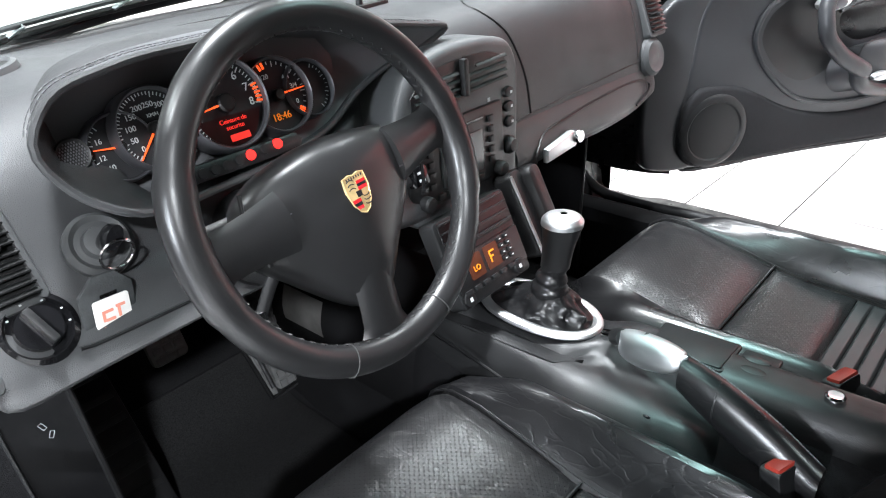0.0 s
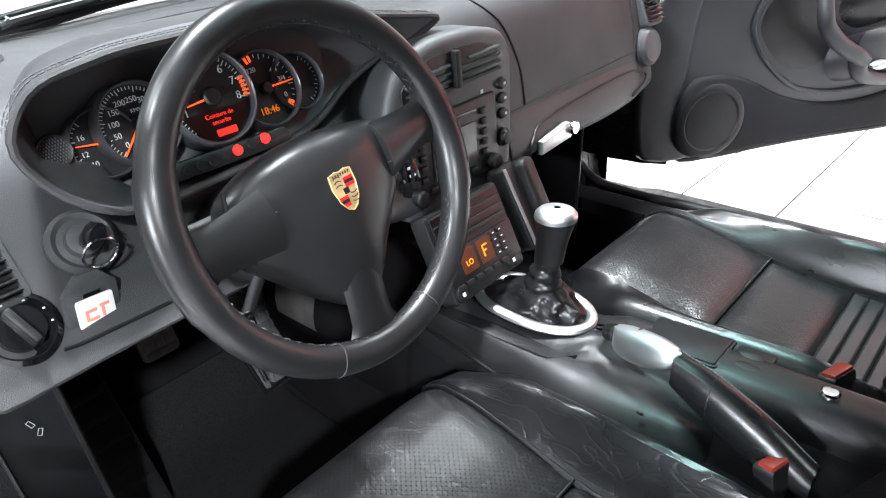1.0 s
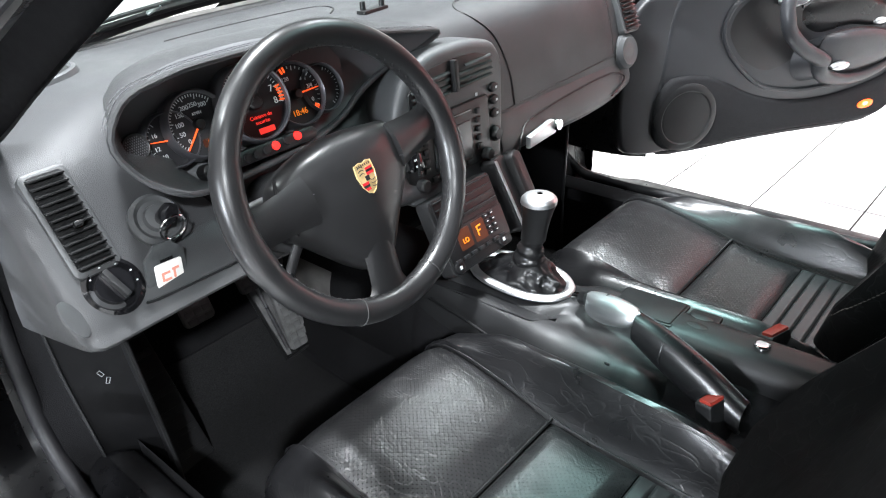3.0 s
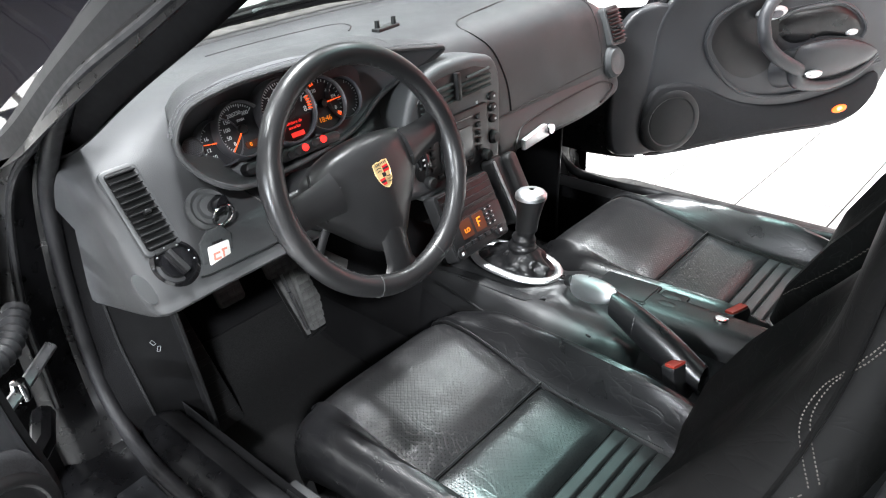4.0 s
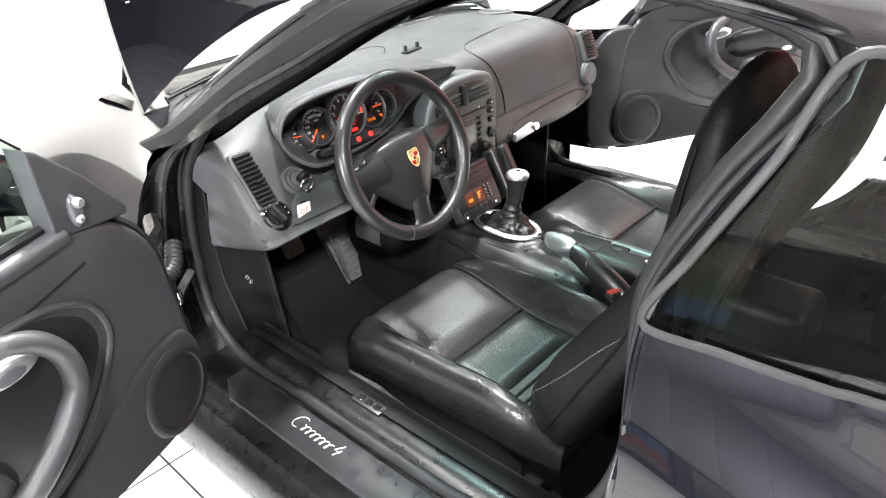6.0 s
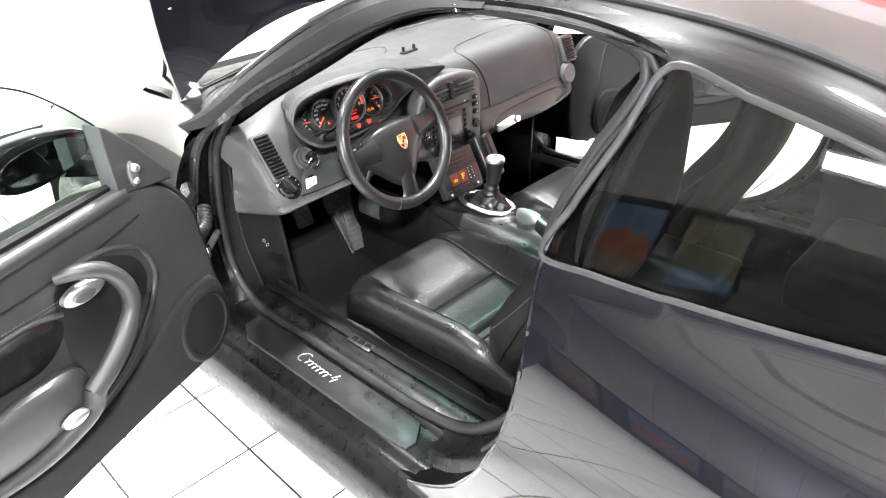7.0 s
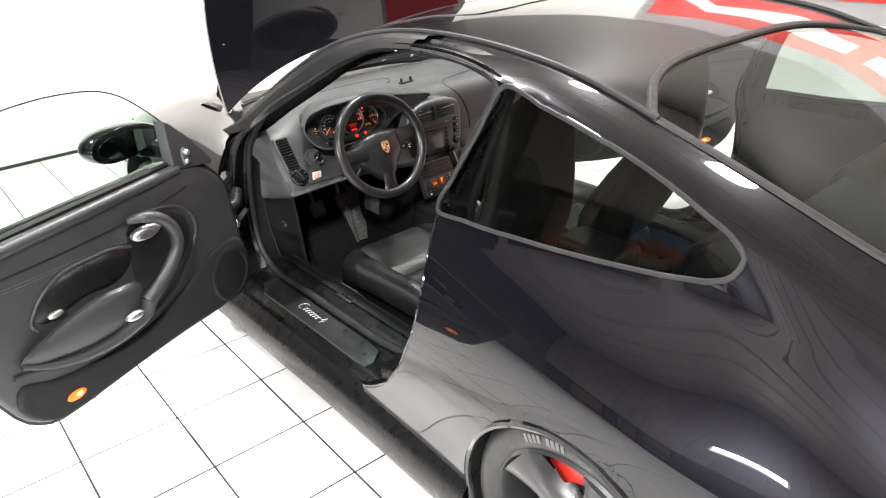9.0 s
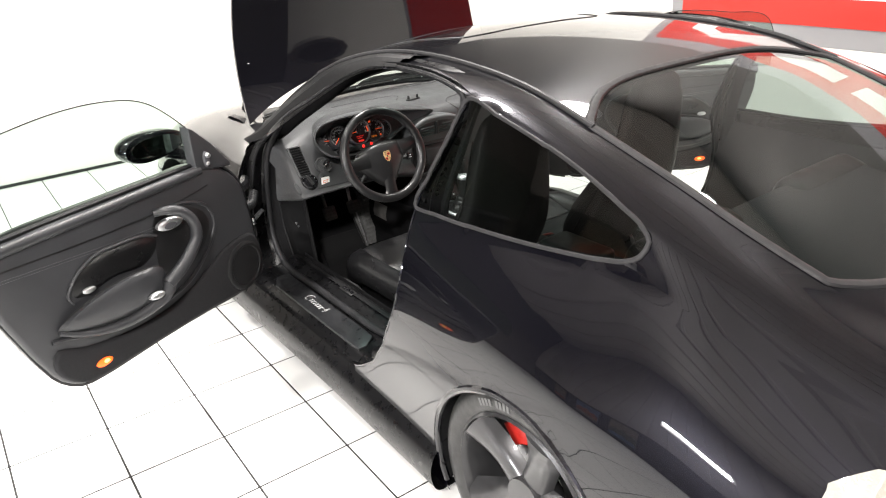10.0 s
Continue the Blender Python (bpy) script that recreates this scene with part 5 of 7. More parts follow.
def dial(x, z, r, off, marks, name="dial"):
    """A gauge: face, bezel and ticks, marks = (start, end, count, long every) in degrees."""
    m = GM @ Matrix.Translation((x - GO.x, (z - GO.z) / .94, off))
    g = part(name, lathe([(0, 0), (r * .93, 0), (r * .95, .004)], 48, m), DIAL, cluster, "black dial face with pale figures")
    part("bezel", lathe([(r * .94, .001), (r * .95, .009), (r * .985, .011), (r * 1.03, .008), (r * 1.06, -.002), (r * 1.07, -.02)], 48, m), BEZEL, g, "silver grey dial ring")
    a0, a1, n, every = marks
    bm = bmesh.new()
    for i in range(n + 1):
        a = radians(a0 + (a1 - a0) * i / n)
        ln = .14 if i % every == 0 else .08
        box((r * ln, r * .022, .0006), (0, 0, 0), bevel=0, bm=bm, turn=m @ Matrix.Translation((r * (.90 - ln / 2) * math.cos(a), r * (.90 - ln / 2) * math.sin(a), .0012)) @ Matrix.Rotation(a, 4, "Z"))
    part("ticks", bm, PALE, g, smooth=False)
    return g, m


def figures(g, m, r, items, size):
    for text, deg, rad in items:
        a = radians(deg)
        lettering("figure", text, size, m @ Matrix.Translation((r * rad * math.cos(a), r * rad * math.sin(a), .0014)), PALE, g)


def needle(g, m, r, deg, length=.78, hub=.17):
    a = radians(deg)
    bm = slab([(-.1 * r, -.03 * r), (length * r, -.012 * r), (length * r, .012 * r), (-.1 * r, .03 * r)], .0015, m @ Matrix.Translation((0, 0, .006)) @ Matrix.Rotation(a, 4, "Z"), bevel=0)
    part("needle", bm, ORANGE, g, "glowing orange needle", smooth=False)
    part("needle_hub", lathe([(0, .010), (hub * r * .8, .0095), (hub * r, .007), (hub * r, 0)], 24, m), BLACK, g)


g, m = dial(-.490, .845, .036, .000, (235, 125, 12, 4), "volt_gauge")
figures(g, m, .036, (("16", 150, .62), ("12", 195, .62), ("10", 228, .66)), .008)
needle(g, m, .036, 172, .8)
g, m = dial(-.238, .848, .036, .000, (-60, 60, 12, 4), "oil_gauge")
g, m = dial(-.451, .853, .044, .008, (225, 45, 30, 5), "speedometer")
figures(g, m, .044, (("0", 222, .60), ("50", 195, .60), ("100", 168, .58), ("150", 140, .60), ("200", 113, .60), ("250", 84, .58), ("300", 56, .62)), .0085)
lettering("figure", "KM/H", .0055, m @ Matrix.Translation((.004, .014, .0014)), PALE, g)
needle(g, m, .044, 226, .9)
part("odometer", slab(rounded(.026, .011, .002), .001, m @ Matrix.Translation((.010, -.026, .0016)), bevel=0), ORANGE_DIM, g, "dim orange odometer window", smooth=False)
lettering("digit", "0", .009, m @ Matrix.Translation((.006, -.026, .0022)), AMBER, g)
g, m = dial(-.287, .850, .046, .004, (-45, 120, 16, 4), "fuel_gauge")
figures(g, m, .047, (("4/4", 42, .58), ("3/4", 12, .60), ("0", -28, .62), ("120", 112, .55)), .0085)
needle(g, m, .047, 2, .85, .16)
red = bmesh.new()
for a in (108, 100, -38, -44):
    box((.008, .003, .0006), (0, 0, 0), bevel=0, bm=red, turn=m @ Matrix.Rotation(radians(a), 4, "Z") @ Matrix.Translation((.038, 0, .0014)))
part("red_marks", red, ORANGE, g, smooth=False)
lettering("clock_digits", "18:46", .0125, m @ Matrix.Translation((-.004, -.026, .0016)), AMBER, g)
g, m = dial(-.366, .857, .053, .016, (225, -12, 40, 5), "rev_counter")
figures(g, m, .054, (("1", 196, .66), ("2", 167, .66), ("3", 137, .66), ("4", 107, .66), ("5", 78, .66), ("6", 48, .66), ("7", 18, .66), ("8", -10, .66)), .013)
needle(g, m, .054, 186, .6, .2)
red = bmesh.new()
for a in (15, 9, 3, -3, -9):
    box((.008, .0022, .0006), (0, 0, 0), bevel=0, bm=red, turn=m @ Matrix.Rotation(radians(a), 4, "Z") @ Matrix.Translation((.046, 0, .0018)))
part("red_marks", red, ORANGE, g, smooth=False)
disp = [(.042 * math.cos(radians(a)), .047 * math.sin(radians(a))) for a in np.linspace(200, 340, 14)]
disp = [(-.042, -.012)] + disp + [(.042, -.012)]
part("message_display", slab(disp, .001, m @ Matrix.Translation((0, -.002, .0022)), bevel=0), RED_DIM, g, "dark red message display", smooth=False)
lettering("message", "Ceinture de\nsecurite", .0074, m @ Matrix.Translation((.002, -.024, .0030)), RED_TEXT, g)
part("message_bar", slab(rounded(.026, .008, .001, 1), .0006, m @ Matrix.Translation((.004, -.040, .0034)), bevel=0), RED_TEXT, g, "glowing red bar", smooth=False)
# warning lamps along the foot of the cluster
for x, z, mat in ((-.365, .797, RED_LIT), (-.326, .799, RED_LIT), (-.381, .796, BLACK), (-.397, .795, BLACK), (-.413, .795, BLACK), (-.429, .795, BLACK), (-.445, .796, BLACK), (-.345, .798, BLACK)):
    lm = GM @ Matrix.Translation((x - GO.x, (z - GO.z) / .94, .030))
    part("warning_light", lathe([(0, .002), (.0055, .0015), (.0066, -.002)], 20, lm), mat, cluster, "round red warning light, lit" if mat is RED_LIT else "")
part("lamp_strip", slab(rounded(.19, .020, .010), .02, GM @ Matrix.Translation((-.385 - GO.x, (.796 - GO.z) / .94, .029)), bevel=.004), BLACK, cluster)
gm = GM @ Matrix.Translation((-.541 - GO.x, (.850 - GO.z) / .94, .012))
grille = part("hood_grille", lathe([(0, .002), (.015, .002), (.0165, .003), (.018, 0)], 28, gm), BLACK, cluster, "small round mesh grille")
bm = bmesh.new()
for i in range(-5, 6):
    for j in range(-4, 5):
        x, y = (i + .5 * (j % 2)) * .0028, j * .0030
        if x * x + y * y < .0142**2:
            box((.0011, .0020, .001), (0, 0, 0), bevel=0, bm=bm, turn=gm @ Matrix.Translation((x, y, .0023)))
part("mesh", bm, BEZEL, grille, smooth=False)

# ignition, key and light switch on the knee panel
fm = axes((-.552, .545, .768), (1, 0, 0), (0, .61, .79))
ign = part("ignition", lathe([(.034, -.012), (.034, .002), (.029, .008), (.024, .004), (.018, .005), (.016, .012), (.012, .013), (0, .013)], 40, fm), DASH, dash, "round dark ignition lock surround")
key = thing("ignition_key", "black and steel key in the ignition with leather tag", "key")
part("bow", tube([fm @ Vector(q) for q in ((0, 0, .012), (.001, -.004, .030), (.002, -.010, .044))], [.009, .015, .013], 12, flat=.6), GLOSS_BLACK, key, "dark key bow")
rc = fm @ Vector((.0, -.014, .040))
ring_pts = [rc + Vector((.017 * math.cos(a), -.004 * math.sin(a), -.012 + .016 * math.sin(a))) for a in np.linspace(0, 2 * math.pi, 28, endpoint=False)]
part("key_ring", tube(ring_pts, 0.0016, 6, closed=True), CHROME, key, "bright split ring")
tm = axes((-.574, .503, .722), (1, 0.12, -.1), (.1, .05, 1))
part("tag", slab([(-.024, -.026), (.024, -.026), (.028, -.02), (.028, .018), (.012, .034), (-.012, .034), (-.028, .018), (-.028, -.02)], 0.004, tm, bevel=0.0015), PAD_RUBBER, key, "dark leather key tag")
tag = part("tag_plate", slab(rounded(.038, .032, .003), 0.002, tm @ Matrix.Translation((.001, -.006, .003)), bevel=0.0006), TAG_FACE, key, "white tag plate with faded red shapes")
for x, y, w, h in ((-.006, .002, .012, .003), (-.0105, -.003, .003, .010), (-.004, -.007, .010, .003), (.006, -.002, .003, .012), (.008, .004, .010, .003), (.0, -.014, .026, .002)):
    part("tag_shape", slab(rounded(w, h, .0005, 1), .0006, tm @ Matrix.Translation((.001 + x, -.005 + y, .0038)), bevel=0), TAG_RED, tag, smooth=False)
part("tag_slot", slab(rounded(.018, .004, .001), .001, tm @ Matrix.Translation((0, .013, .002)), bevel=0), CHROME, tag, smooth=False)
sw = axes((-.638, .512, .725), (1, 0, 0), (0, .61, .79))
light = part("light_switch", lathe([(.036, -.012), (.036, .001), (.030, .006), (.027, .002), (.022, .002), (.021, .010), (.0, .010)], 40, sw), GLOSS_BLACK, dash, "round black rotary light switch")
part("switch_bar", box((.008, .040, .014), (0, 0, 0), bevel=.003), CONSOLE, light, m=sw @ Matrix.Rotation(radians(18), 4, "Z") @ Matrix.Translation((0, 0, .015)))
for a, r in ((60, .0), (20, .0), (100, .0), (140, .0), (-10, .0)):
    q = sw @ Vector((.0265 * math.cos(radians(a)), .0265 * math.sin(radians(a)), .0065))
    part("legend", box((.0022, .0016, .0006), (0, 0, 0), bevel=0), PALE, light, smooth=False, m=Matrix.Translation(q) @ sw.to_3x3().to_4x4())
seam([(-.615, 4.9), (-.598, 4.95), (-.50, 5.0), (-.42, 4.9)], 0.002)
part("knee_cap", slab(oval(.022, .05, 24), .004, axes((-.695, .503, .712), (.9, .3, 0), (0, .61, .79)) @ Matrix.Translation((0, 0, .006)), bevel=.0015), DASH, dash, "oval screw cover")
seam([(-.47, 3.9), (-.445, 4.4), (-.44, 4.9), (-.42, 5.4)], 0.0022)

# centre pod: vents, screen unit, buttons
CM = axes((0, .522, .738), (1, 0, 0), (0, .04, 1))
centre = thing("centre_panel", "centre dash pod with vents, screen unit and buttons", "dashboard panel")
arch = [(-.135, -.105), (.128, -.105), (.135, -.06), (.142, .02), (.142, .075), (.126, .105), (.08, .122), (.02, .128), (-.06, .122), (-.11, .10), (-.135, .06)]
part("pod", slab([tuple(q) for q in path(arch, 70, closed=True)], .09, CM, bevel=.014, seg=4), DASH, centre, "rounded dark grey pod")
for name, pts in (("centre_vent", [(-.112, .046), (-.004, .050), (-.004, .106), (-.05, .104), (-.09, .092), (-.112, .072)]), ("centre_vent", [(.004, .050), (.104, .054), (.110, .074), (.10, .092), (.06, .104), (.004, .107)])):
    v = part(name, slab(pts, .004, CM @ Matrix.Translation((0, 0, .002)), bevel=.002), BLACK, centre, "dark louvred centre air vent")
    xs = [p[0] for p in pts]
    for k in range(4):
        y0, y1 = pts[0][1] + .006 + k * .011, pts[1][1] + .002 + k * .011
        lo, hi = min(xs) + .006 + (k == 3) * .02, max(xs) - .006
        part("slat", tube([CM @ Vector((lo, y0 + (.0 if lo < 0 else .0), .003)), CM @ Vector((hi, y0 + .002, .003))], .004, 6, flat=.35, up=(0, -.6, 1)), CONSOLE, v)
part("vent_wheel", box((.012, .055, .012), (0, 0, 0), bevel=.004), CONSOLE, centre, m=CM @ Matrix.Translation((0, .078, .006)))
unit = part("screen_unit", slab(rounded(.222, .120, .006), .02, CM @ Matrix.Translation((-.024, -.035, .006)), bevel=.003), BLACK, centre, "black radio and screen unit")
part("screen", slab(rounded(.098, .066, .002, 2), .004, CM @ Matrix.Translation((-.018, -.040, .0085)), bevel=.001), SCREEN, unit, "blank grey screen")
part("slot", box((.11, .004, .002), (0, 0, 0), bevel=.001), GLOSS_BLACK, unit, m=CM @ Matrix.Translation((-.02, .010, .007)))
for k in range(5):
    part("key_button", box((.012, .010, .005), (0, 0, 0), bevel=.0015), CONSOLE, unit, m=CM @ Matrix.Translation((.052, .004 - .0165 * k, .008)))
    part("key_button", box((.012, .010, .005), (0, 0, 0), bevel=.0015), CONSOLE, unit, m=CM @ Matrix.Translation((-.090, .004 - .0165 * k, .008)))
    part("key_button", box((.012, .010, .005), (0, 0, 0), bevel=.0015), CONSOLE, unit, m=CM @ Matrix.Translation((-.108, .004 - .0165 * k, .008)))
for k in range(6):
    part("key_button", box((.015, .010, .005), (0, 0, 0), bevel=.002), CONSOLE, unit, m=CM @ Matrix.Translation((-.072 + .0185 * k, -.083, .008)))
for x, y, r in ((.068, -.082, .012), (-.108, -.082, .012)):
    part("unit_knob", lathe([(r, .0), (r, .012), (r * .8, .015), (0, .0155)], 24, CM @ Matrix.Translation((x, y, .006))), CONSOLE, unit)
for k, y in enumerate((.031, .008, -.017)):
    b = part("oval_button", slab(oval(.026, .018, 24), .01, CM @ Matrix.Translation((.108, y, .006)), bevel=.004), BLACK, centre, "oval black push button")
    part("legend", box((.005, .004, .0005), (0, 0, 0), bevel=0), PALE, b, smooth=False, m=CM @ Matrix.Translation((.111, y, .0064)))
lm = CM @ Matrix.Translation((.104, -.055, .0))
part("lighter", lathe([(.015, 0), (.015, .006), (.012, .008), (.010, .014), (0, .015)], 28, lm), BLACK, centre, "round black lighter knob")
part("pod_badge", box((.006, .006, .0006), (0, 0, 0), bevel=0), PALE, centre, smooth=False, m=CM @ Matrix.Translation((.06, .030, .0008)))

# ---------- climate unit and console ----------
KM = axes((-.050, .452, .578), (1, 0, 0), (0, .42, .907))
climate = thing("climate_unit", "black climate control panel with two orange displays", "control panel")
part("face", slab(rounded(.166, .138, .008), .03, KM, bevel=.004), CONSOLE, climate, "dark sloping control face")
part("storage_slot", slab(rounded(.150, .052, .003), .004, KM @ Matrix.Translation((0, .042, .002)), bevel=.001), BLACK, climate, "black cassette slots")
for k in range(4):
    part("slot_lip", box((.148, .003, .006), (0, 0, 0), bevel=.001), CONSOLE, climate, m=KM @ Matrix.Translation((0, .022 + .0135 * k, .004)))
part("panel", slab(rounded(.160, .058, .003), .004, KM @ Matrix.Translation((0, -.022, .003)), bevel=.001), BLACK, climate)
for x in (-.033, .007):
    d = part("display", slab(rounded(.032, .036, .002, 2), .002, KM @ Matrix.Translation((x, -.016, .0045)), bevel=0), ORANGE_DIM, climate, "dim orange display", smooth=False)
    if x < -.02:
        lettering("digit", "LO", .012, KM @ Matrix.Translation((x, -.020, .0052)), AMBER, d)
    else:
        for dx, dy, w, h in ((-.006, 0, .0025, .018), (.0, .008, .010, .0025), (-.002, .0, .007, .0025)):
            part("segment", slab([(-w / 2, -h / 2), (w / 2, -h / 2), (w / 2, h / 2), (-w / 2, h / 2)], .0004, KM @ Matrix.Translation((x + dx, -.016 + dy, .0052)), bevel=0), AMBER, d, smooth=False)
for k in range(7):
    part("button", box((.014, .007, .005), (0, 0, 0), bevel=.0015), CONSOLE, climate, m=KM @ Matrix.Translation((-.066 + .0205 * k, -.046, .005)))
for i in range(2):
    for k in range(4):
        part("button", box((.010, .007, .005), (0, 0, 0), bevel=.0015), CONSOLE, climate, m=KM @ Matrix.Translation((.030 + .016 * i, .001 - .0105 * k, .005)))
        part("legend", box((.004, .0015, .0004), (0, 0, 0), bevel=0), PALE, climate, smooth=False, m=KM @ Matrix.Translation((.030 + .016 * i, .001 - .0105 * k, .0078)))
for x, y in ((-.068, -.056), (.054, -.054)):
    k2 = part("rocker", slab(oval(.024, .024, 22), .008, KM @ Matrix.Translation((x, y, .006)), bevel=.003), BLACK, climate, "round black heated seat switch")
    part("legend", box((.006, .006, .0005), (0, 0, 0), bevel=0), PALE, k2, smooth=False, m=KM @ Matrix.Translation((x, y, .0064)))
HM = axes((.082, .458, .585), (1, 0.12, 0), (0, .42, .907))
holder = thing("phone_holder", "black phone handset cradle beside the console", "phone cradle")
part("cradle", slab(rounded(.040, .150, .012), .035, HM, bevel=.008), BLACK, holder)
part("handset", slab(rounded(.036, .150, .014), .028, HM @ Matrix.Translation((.030, -.004, .018)), bevel=.009), BLACK, holder, "black handset")
part("side_rail", tube([HM @ Vector((-.024, .07, .006)), HM @ Vector((-.020, -.075, .006))], .003, 6), ALU, holder)

console = thing("centre_console", "dark plastic centre console between the seats", "centre console")


def console_section(y):
    """Across the console from the driver's side: shoulder, handbrake channel, top strip, far side."""
    sh = float(spline([(.56, .446), (.46, .452), (.36, .454), (.25, .454), (.15, .448), (.07, .434), (.045, .400), (-.02, .392), (-.16, .392)], y)[0][0])
    top = float(np.interp(y, [-.16, .1, .24, .29, .56], [.486, .481, .476, .459, .446]))
    d = float(np.interp(y, [-.16, .02, .14, .25, .30], [.075, .062, .034, .006, 0]))
    xl = float(np.interp(y, [.16, .26, .30], [-.012, -.03, -.07]))
    out = float(np.interp(y, [-.16, .03, .25, .56], [.118, .132, .138, .118]))
    chan = min(sh, top - d)
    pts = [(-out, .27), (-out - .003, .36), (-out + .006, sh - .040), (-out + .026, sh - .010), (-.092, sh), (-.078, (sh + chan) / 2 + .002), (-.060, chan), (xl - .022, chan + .002), (xl - .006, top - .010), (xl + .006, top), (.02, top + .002), (.046, top), (.058, top - .012), (.070, top - .06), (.10, .40), (.115, .27)]
    return [(q[1], y, q[2]) for q in path([(0, x, z) for x, z in pts], 64)]


part("shell", grid([console_section(y) for y in np.linspace(.56, -.16, 70)]), CONSOLE, console, "dark satin plastic shell")
part("channel_edge", tube([(-.128, .045, .30), (-.128, .047, .37), (-.112, .050, .398), (-.085, .048, .402)], .0025, 6), BLACK, console)
part("screw_cap", lathe([(0, .002), (.004, .0018), (.005, 0)], 14, axes((-.110, .145, .452), (0, -1, 0), (-.5, 0, .85))), BLACK, console)
part("shell_end", box((.17, .02, .2), (-.010, -.155, .36), bevel=.006), CONSOLE, console)
part("side_seam", tube(path([(-.120, .50, .44), (-.128, .40, .43), (-.128, .31, .40), (-.126, .27, .35)], 20), .0022, 6), BLACK, console)
# gear lever surround, gaiter and knob
gear = thing("gear_lever", "gear lever with silver-capped knob and leather gaiter", "gear lever")
ringc = [(-.004 + .054 * math.cos(a), .382 + .098 * math.copysign(abs(math.sin(a)) ** .85, math.sin(a)), .474 + .004 * math.sin(a)) for a in np.linspace(0, 2 * math.pi, 60, endpoint=False)]
part("surround", tube(ringc, .009, 10, closed=True, flat=.7, up=(0, 0, 1)), ALU, gear, "satin silver oval surround")
rows = []
rng = np.random.RandomState(4)
base, top = np.array((-.004, .382, .468)), np.array((.000, .366, .512))
for t in np.linspace(0, 1, 14):
    c = base * (1 - t) + top * t
    rx, ry = .024 * (1 - t) ** .8 + .026, .060 * (1 - t) ** .8 + .030
    row = []
    for a in np.linspace(0, 2 * math.pi, 56, endpoint=False):
        f = 1 + .12 * math.sin(5 * a + 7 * t) * (1 - t) * t * 3 + .10 * math.sin(9 * a - 5 * t) * (1 - t) * t * 3
        row.append((c[0] + rx * f * math.cos(a), c[1] + ry * f * math.sin(a), c[2] + .006 * math.sin(7 * a + 4 * t) * (1 - t) * math.sin(math.pi * t)))
    rows.append(row)
part("gaiter", grid(rows, close_v=True), LEATHER, gear, "creased black leather gaiter")
boot = [(-.002, .368, .492), (-.001, .366, .512), (.000, .364, .528), (.001, .361, .545), (.002, .359, .558)]
part("boot", tube(path(boot, 26), [.034 - .0007 * k + .0013 * math.sin(k * .9) for k in range(26)], 20), LEATHER, gear, "gathered black leather boot")


def knob_point(t, a, grow=0.0):
    """Lever knob: a pear leaning back, longer from front to back than across."""
    z = .552 + .090 * t
    r = float(spline([(0, .0200), (.2, .0205), (.45, .0222), (.68, .0255), (.82, .0275), (.91, .0255), (.97, .0175), (1, .0040)], t)[0][0]) + grow
    return (.002 + r * math.cos(a), .359 - .013 * t + 1.12 * r * math.sin(a), z + grow)


ring_a = np.linspace(0, 2 * math.pi, 36, endpoint=False)
part("grip", grid([[knob_point(t, a) for a in ring_a] for t in np.linspace(0, 1, 26)], close_v=True), WHEEL_LEATHER, gear, "black leather knob")
part("cap", grid([[knob_point(t, a, .0009) for a in ring_a] for t in np.linspace(.80, 1, 12)], close_v=True), ALU, gear, "polished silver knob cap")
part("cap_flank", grid([[knob_point(t, a, .0008) for a in np.linspace(-.95, .75, 14)] for t in np.linspace(.34, .82, 12)]), ALU, gear, "silver flank of the knob")
part("collar", lathe([(.018, 0), (.019, .004), (.018, .008)], 24, Matrix.Translation((.002, .358, .553))), BLACK, gear)
# handbrake
brake = thing("handbrake", "handbrake lever with satin aluminium grip and leather sleeve", "handbrake")
part("lever", tube(path([(-.030, .252, .490), (-.040, .226, .503)], 6), .0085, 10), CHROME, brake, "bright release button")
part("neck", tube(path([(-.038, .232, .500), (-.046, .216, .508)], 6), .0125, 10), BLACK, brake)
# grip: a broad leaf of metal, its belly hanging on the driver's side
rows = []
for t in np.linspace(0, 1, 22):
    c = np.array(spline([(0, -.044, .222, .508), (.35, -.054, .188, .519), (.7, -.064, .152, .526), (1, -.073, .116, .527)], t)[0])
    w = .0165 * (1 - abs(2 * t - 1) ** 5) ** .5 + .001
    belly = .019 * math.sin(math.pi * min(1, t * 1.02 + .02)) ** .7
    sec = [(w * .9, -.008), (w, .002), (w * .6, .009), (-w * .2, .010), (-w * .8, .005), (-w * 1.05, -.004), (-w * .95, -.010 - belly), (-w * .4, -.012 - belly * .6)]
    rows.append([(c[0] + q[1], c[1], c[2] + q[2]) for q in path([(0, a, b) for a, b in sec], 30, closed=True)])
bm = grid(rows, close_v=True)
bm.faces.new([v for v in bm.verts[:30]])
part("grip", bm, ALU, brake, "satin aluminium hand grip")
bm = bmesh.new()
for k, w in enumerate((.004, .005, .0035, .005, .004, .005, .0045)):
    y = .182 - .0085 * k
    box((.006, w, .0006), (-.049 - .28 * (.185 - y), y, .5305 + .10 * (.185 - y)), bevel=0, bm=bm)
part("mark", bm, BLACK, brake, "row of small dark bars", smooth=False)
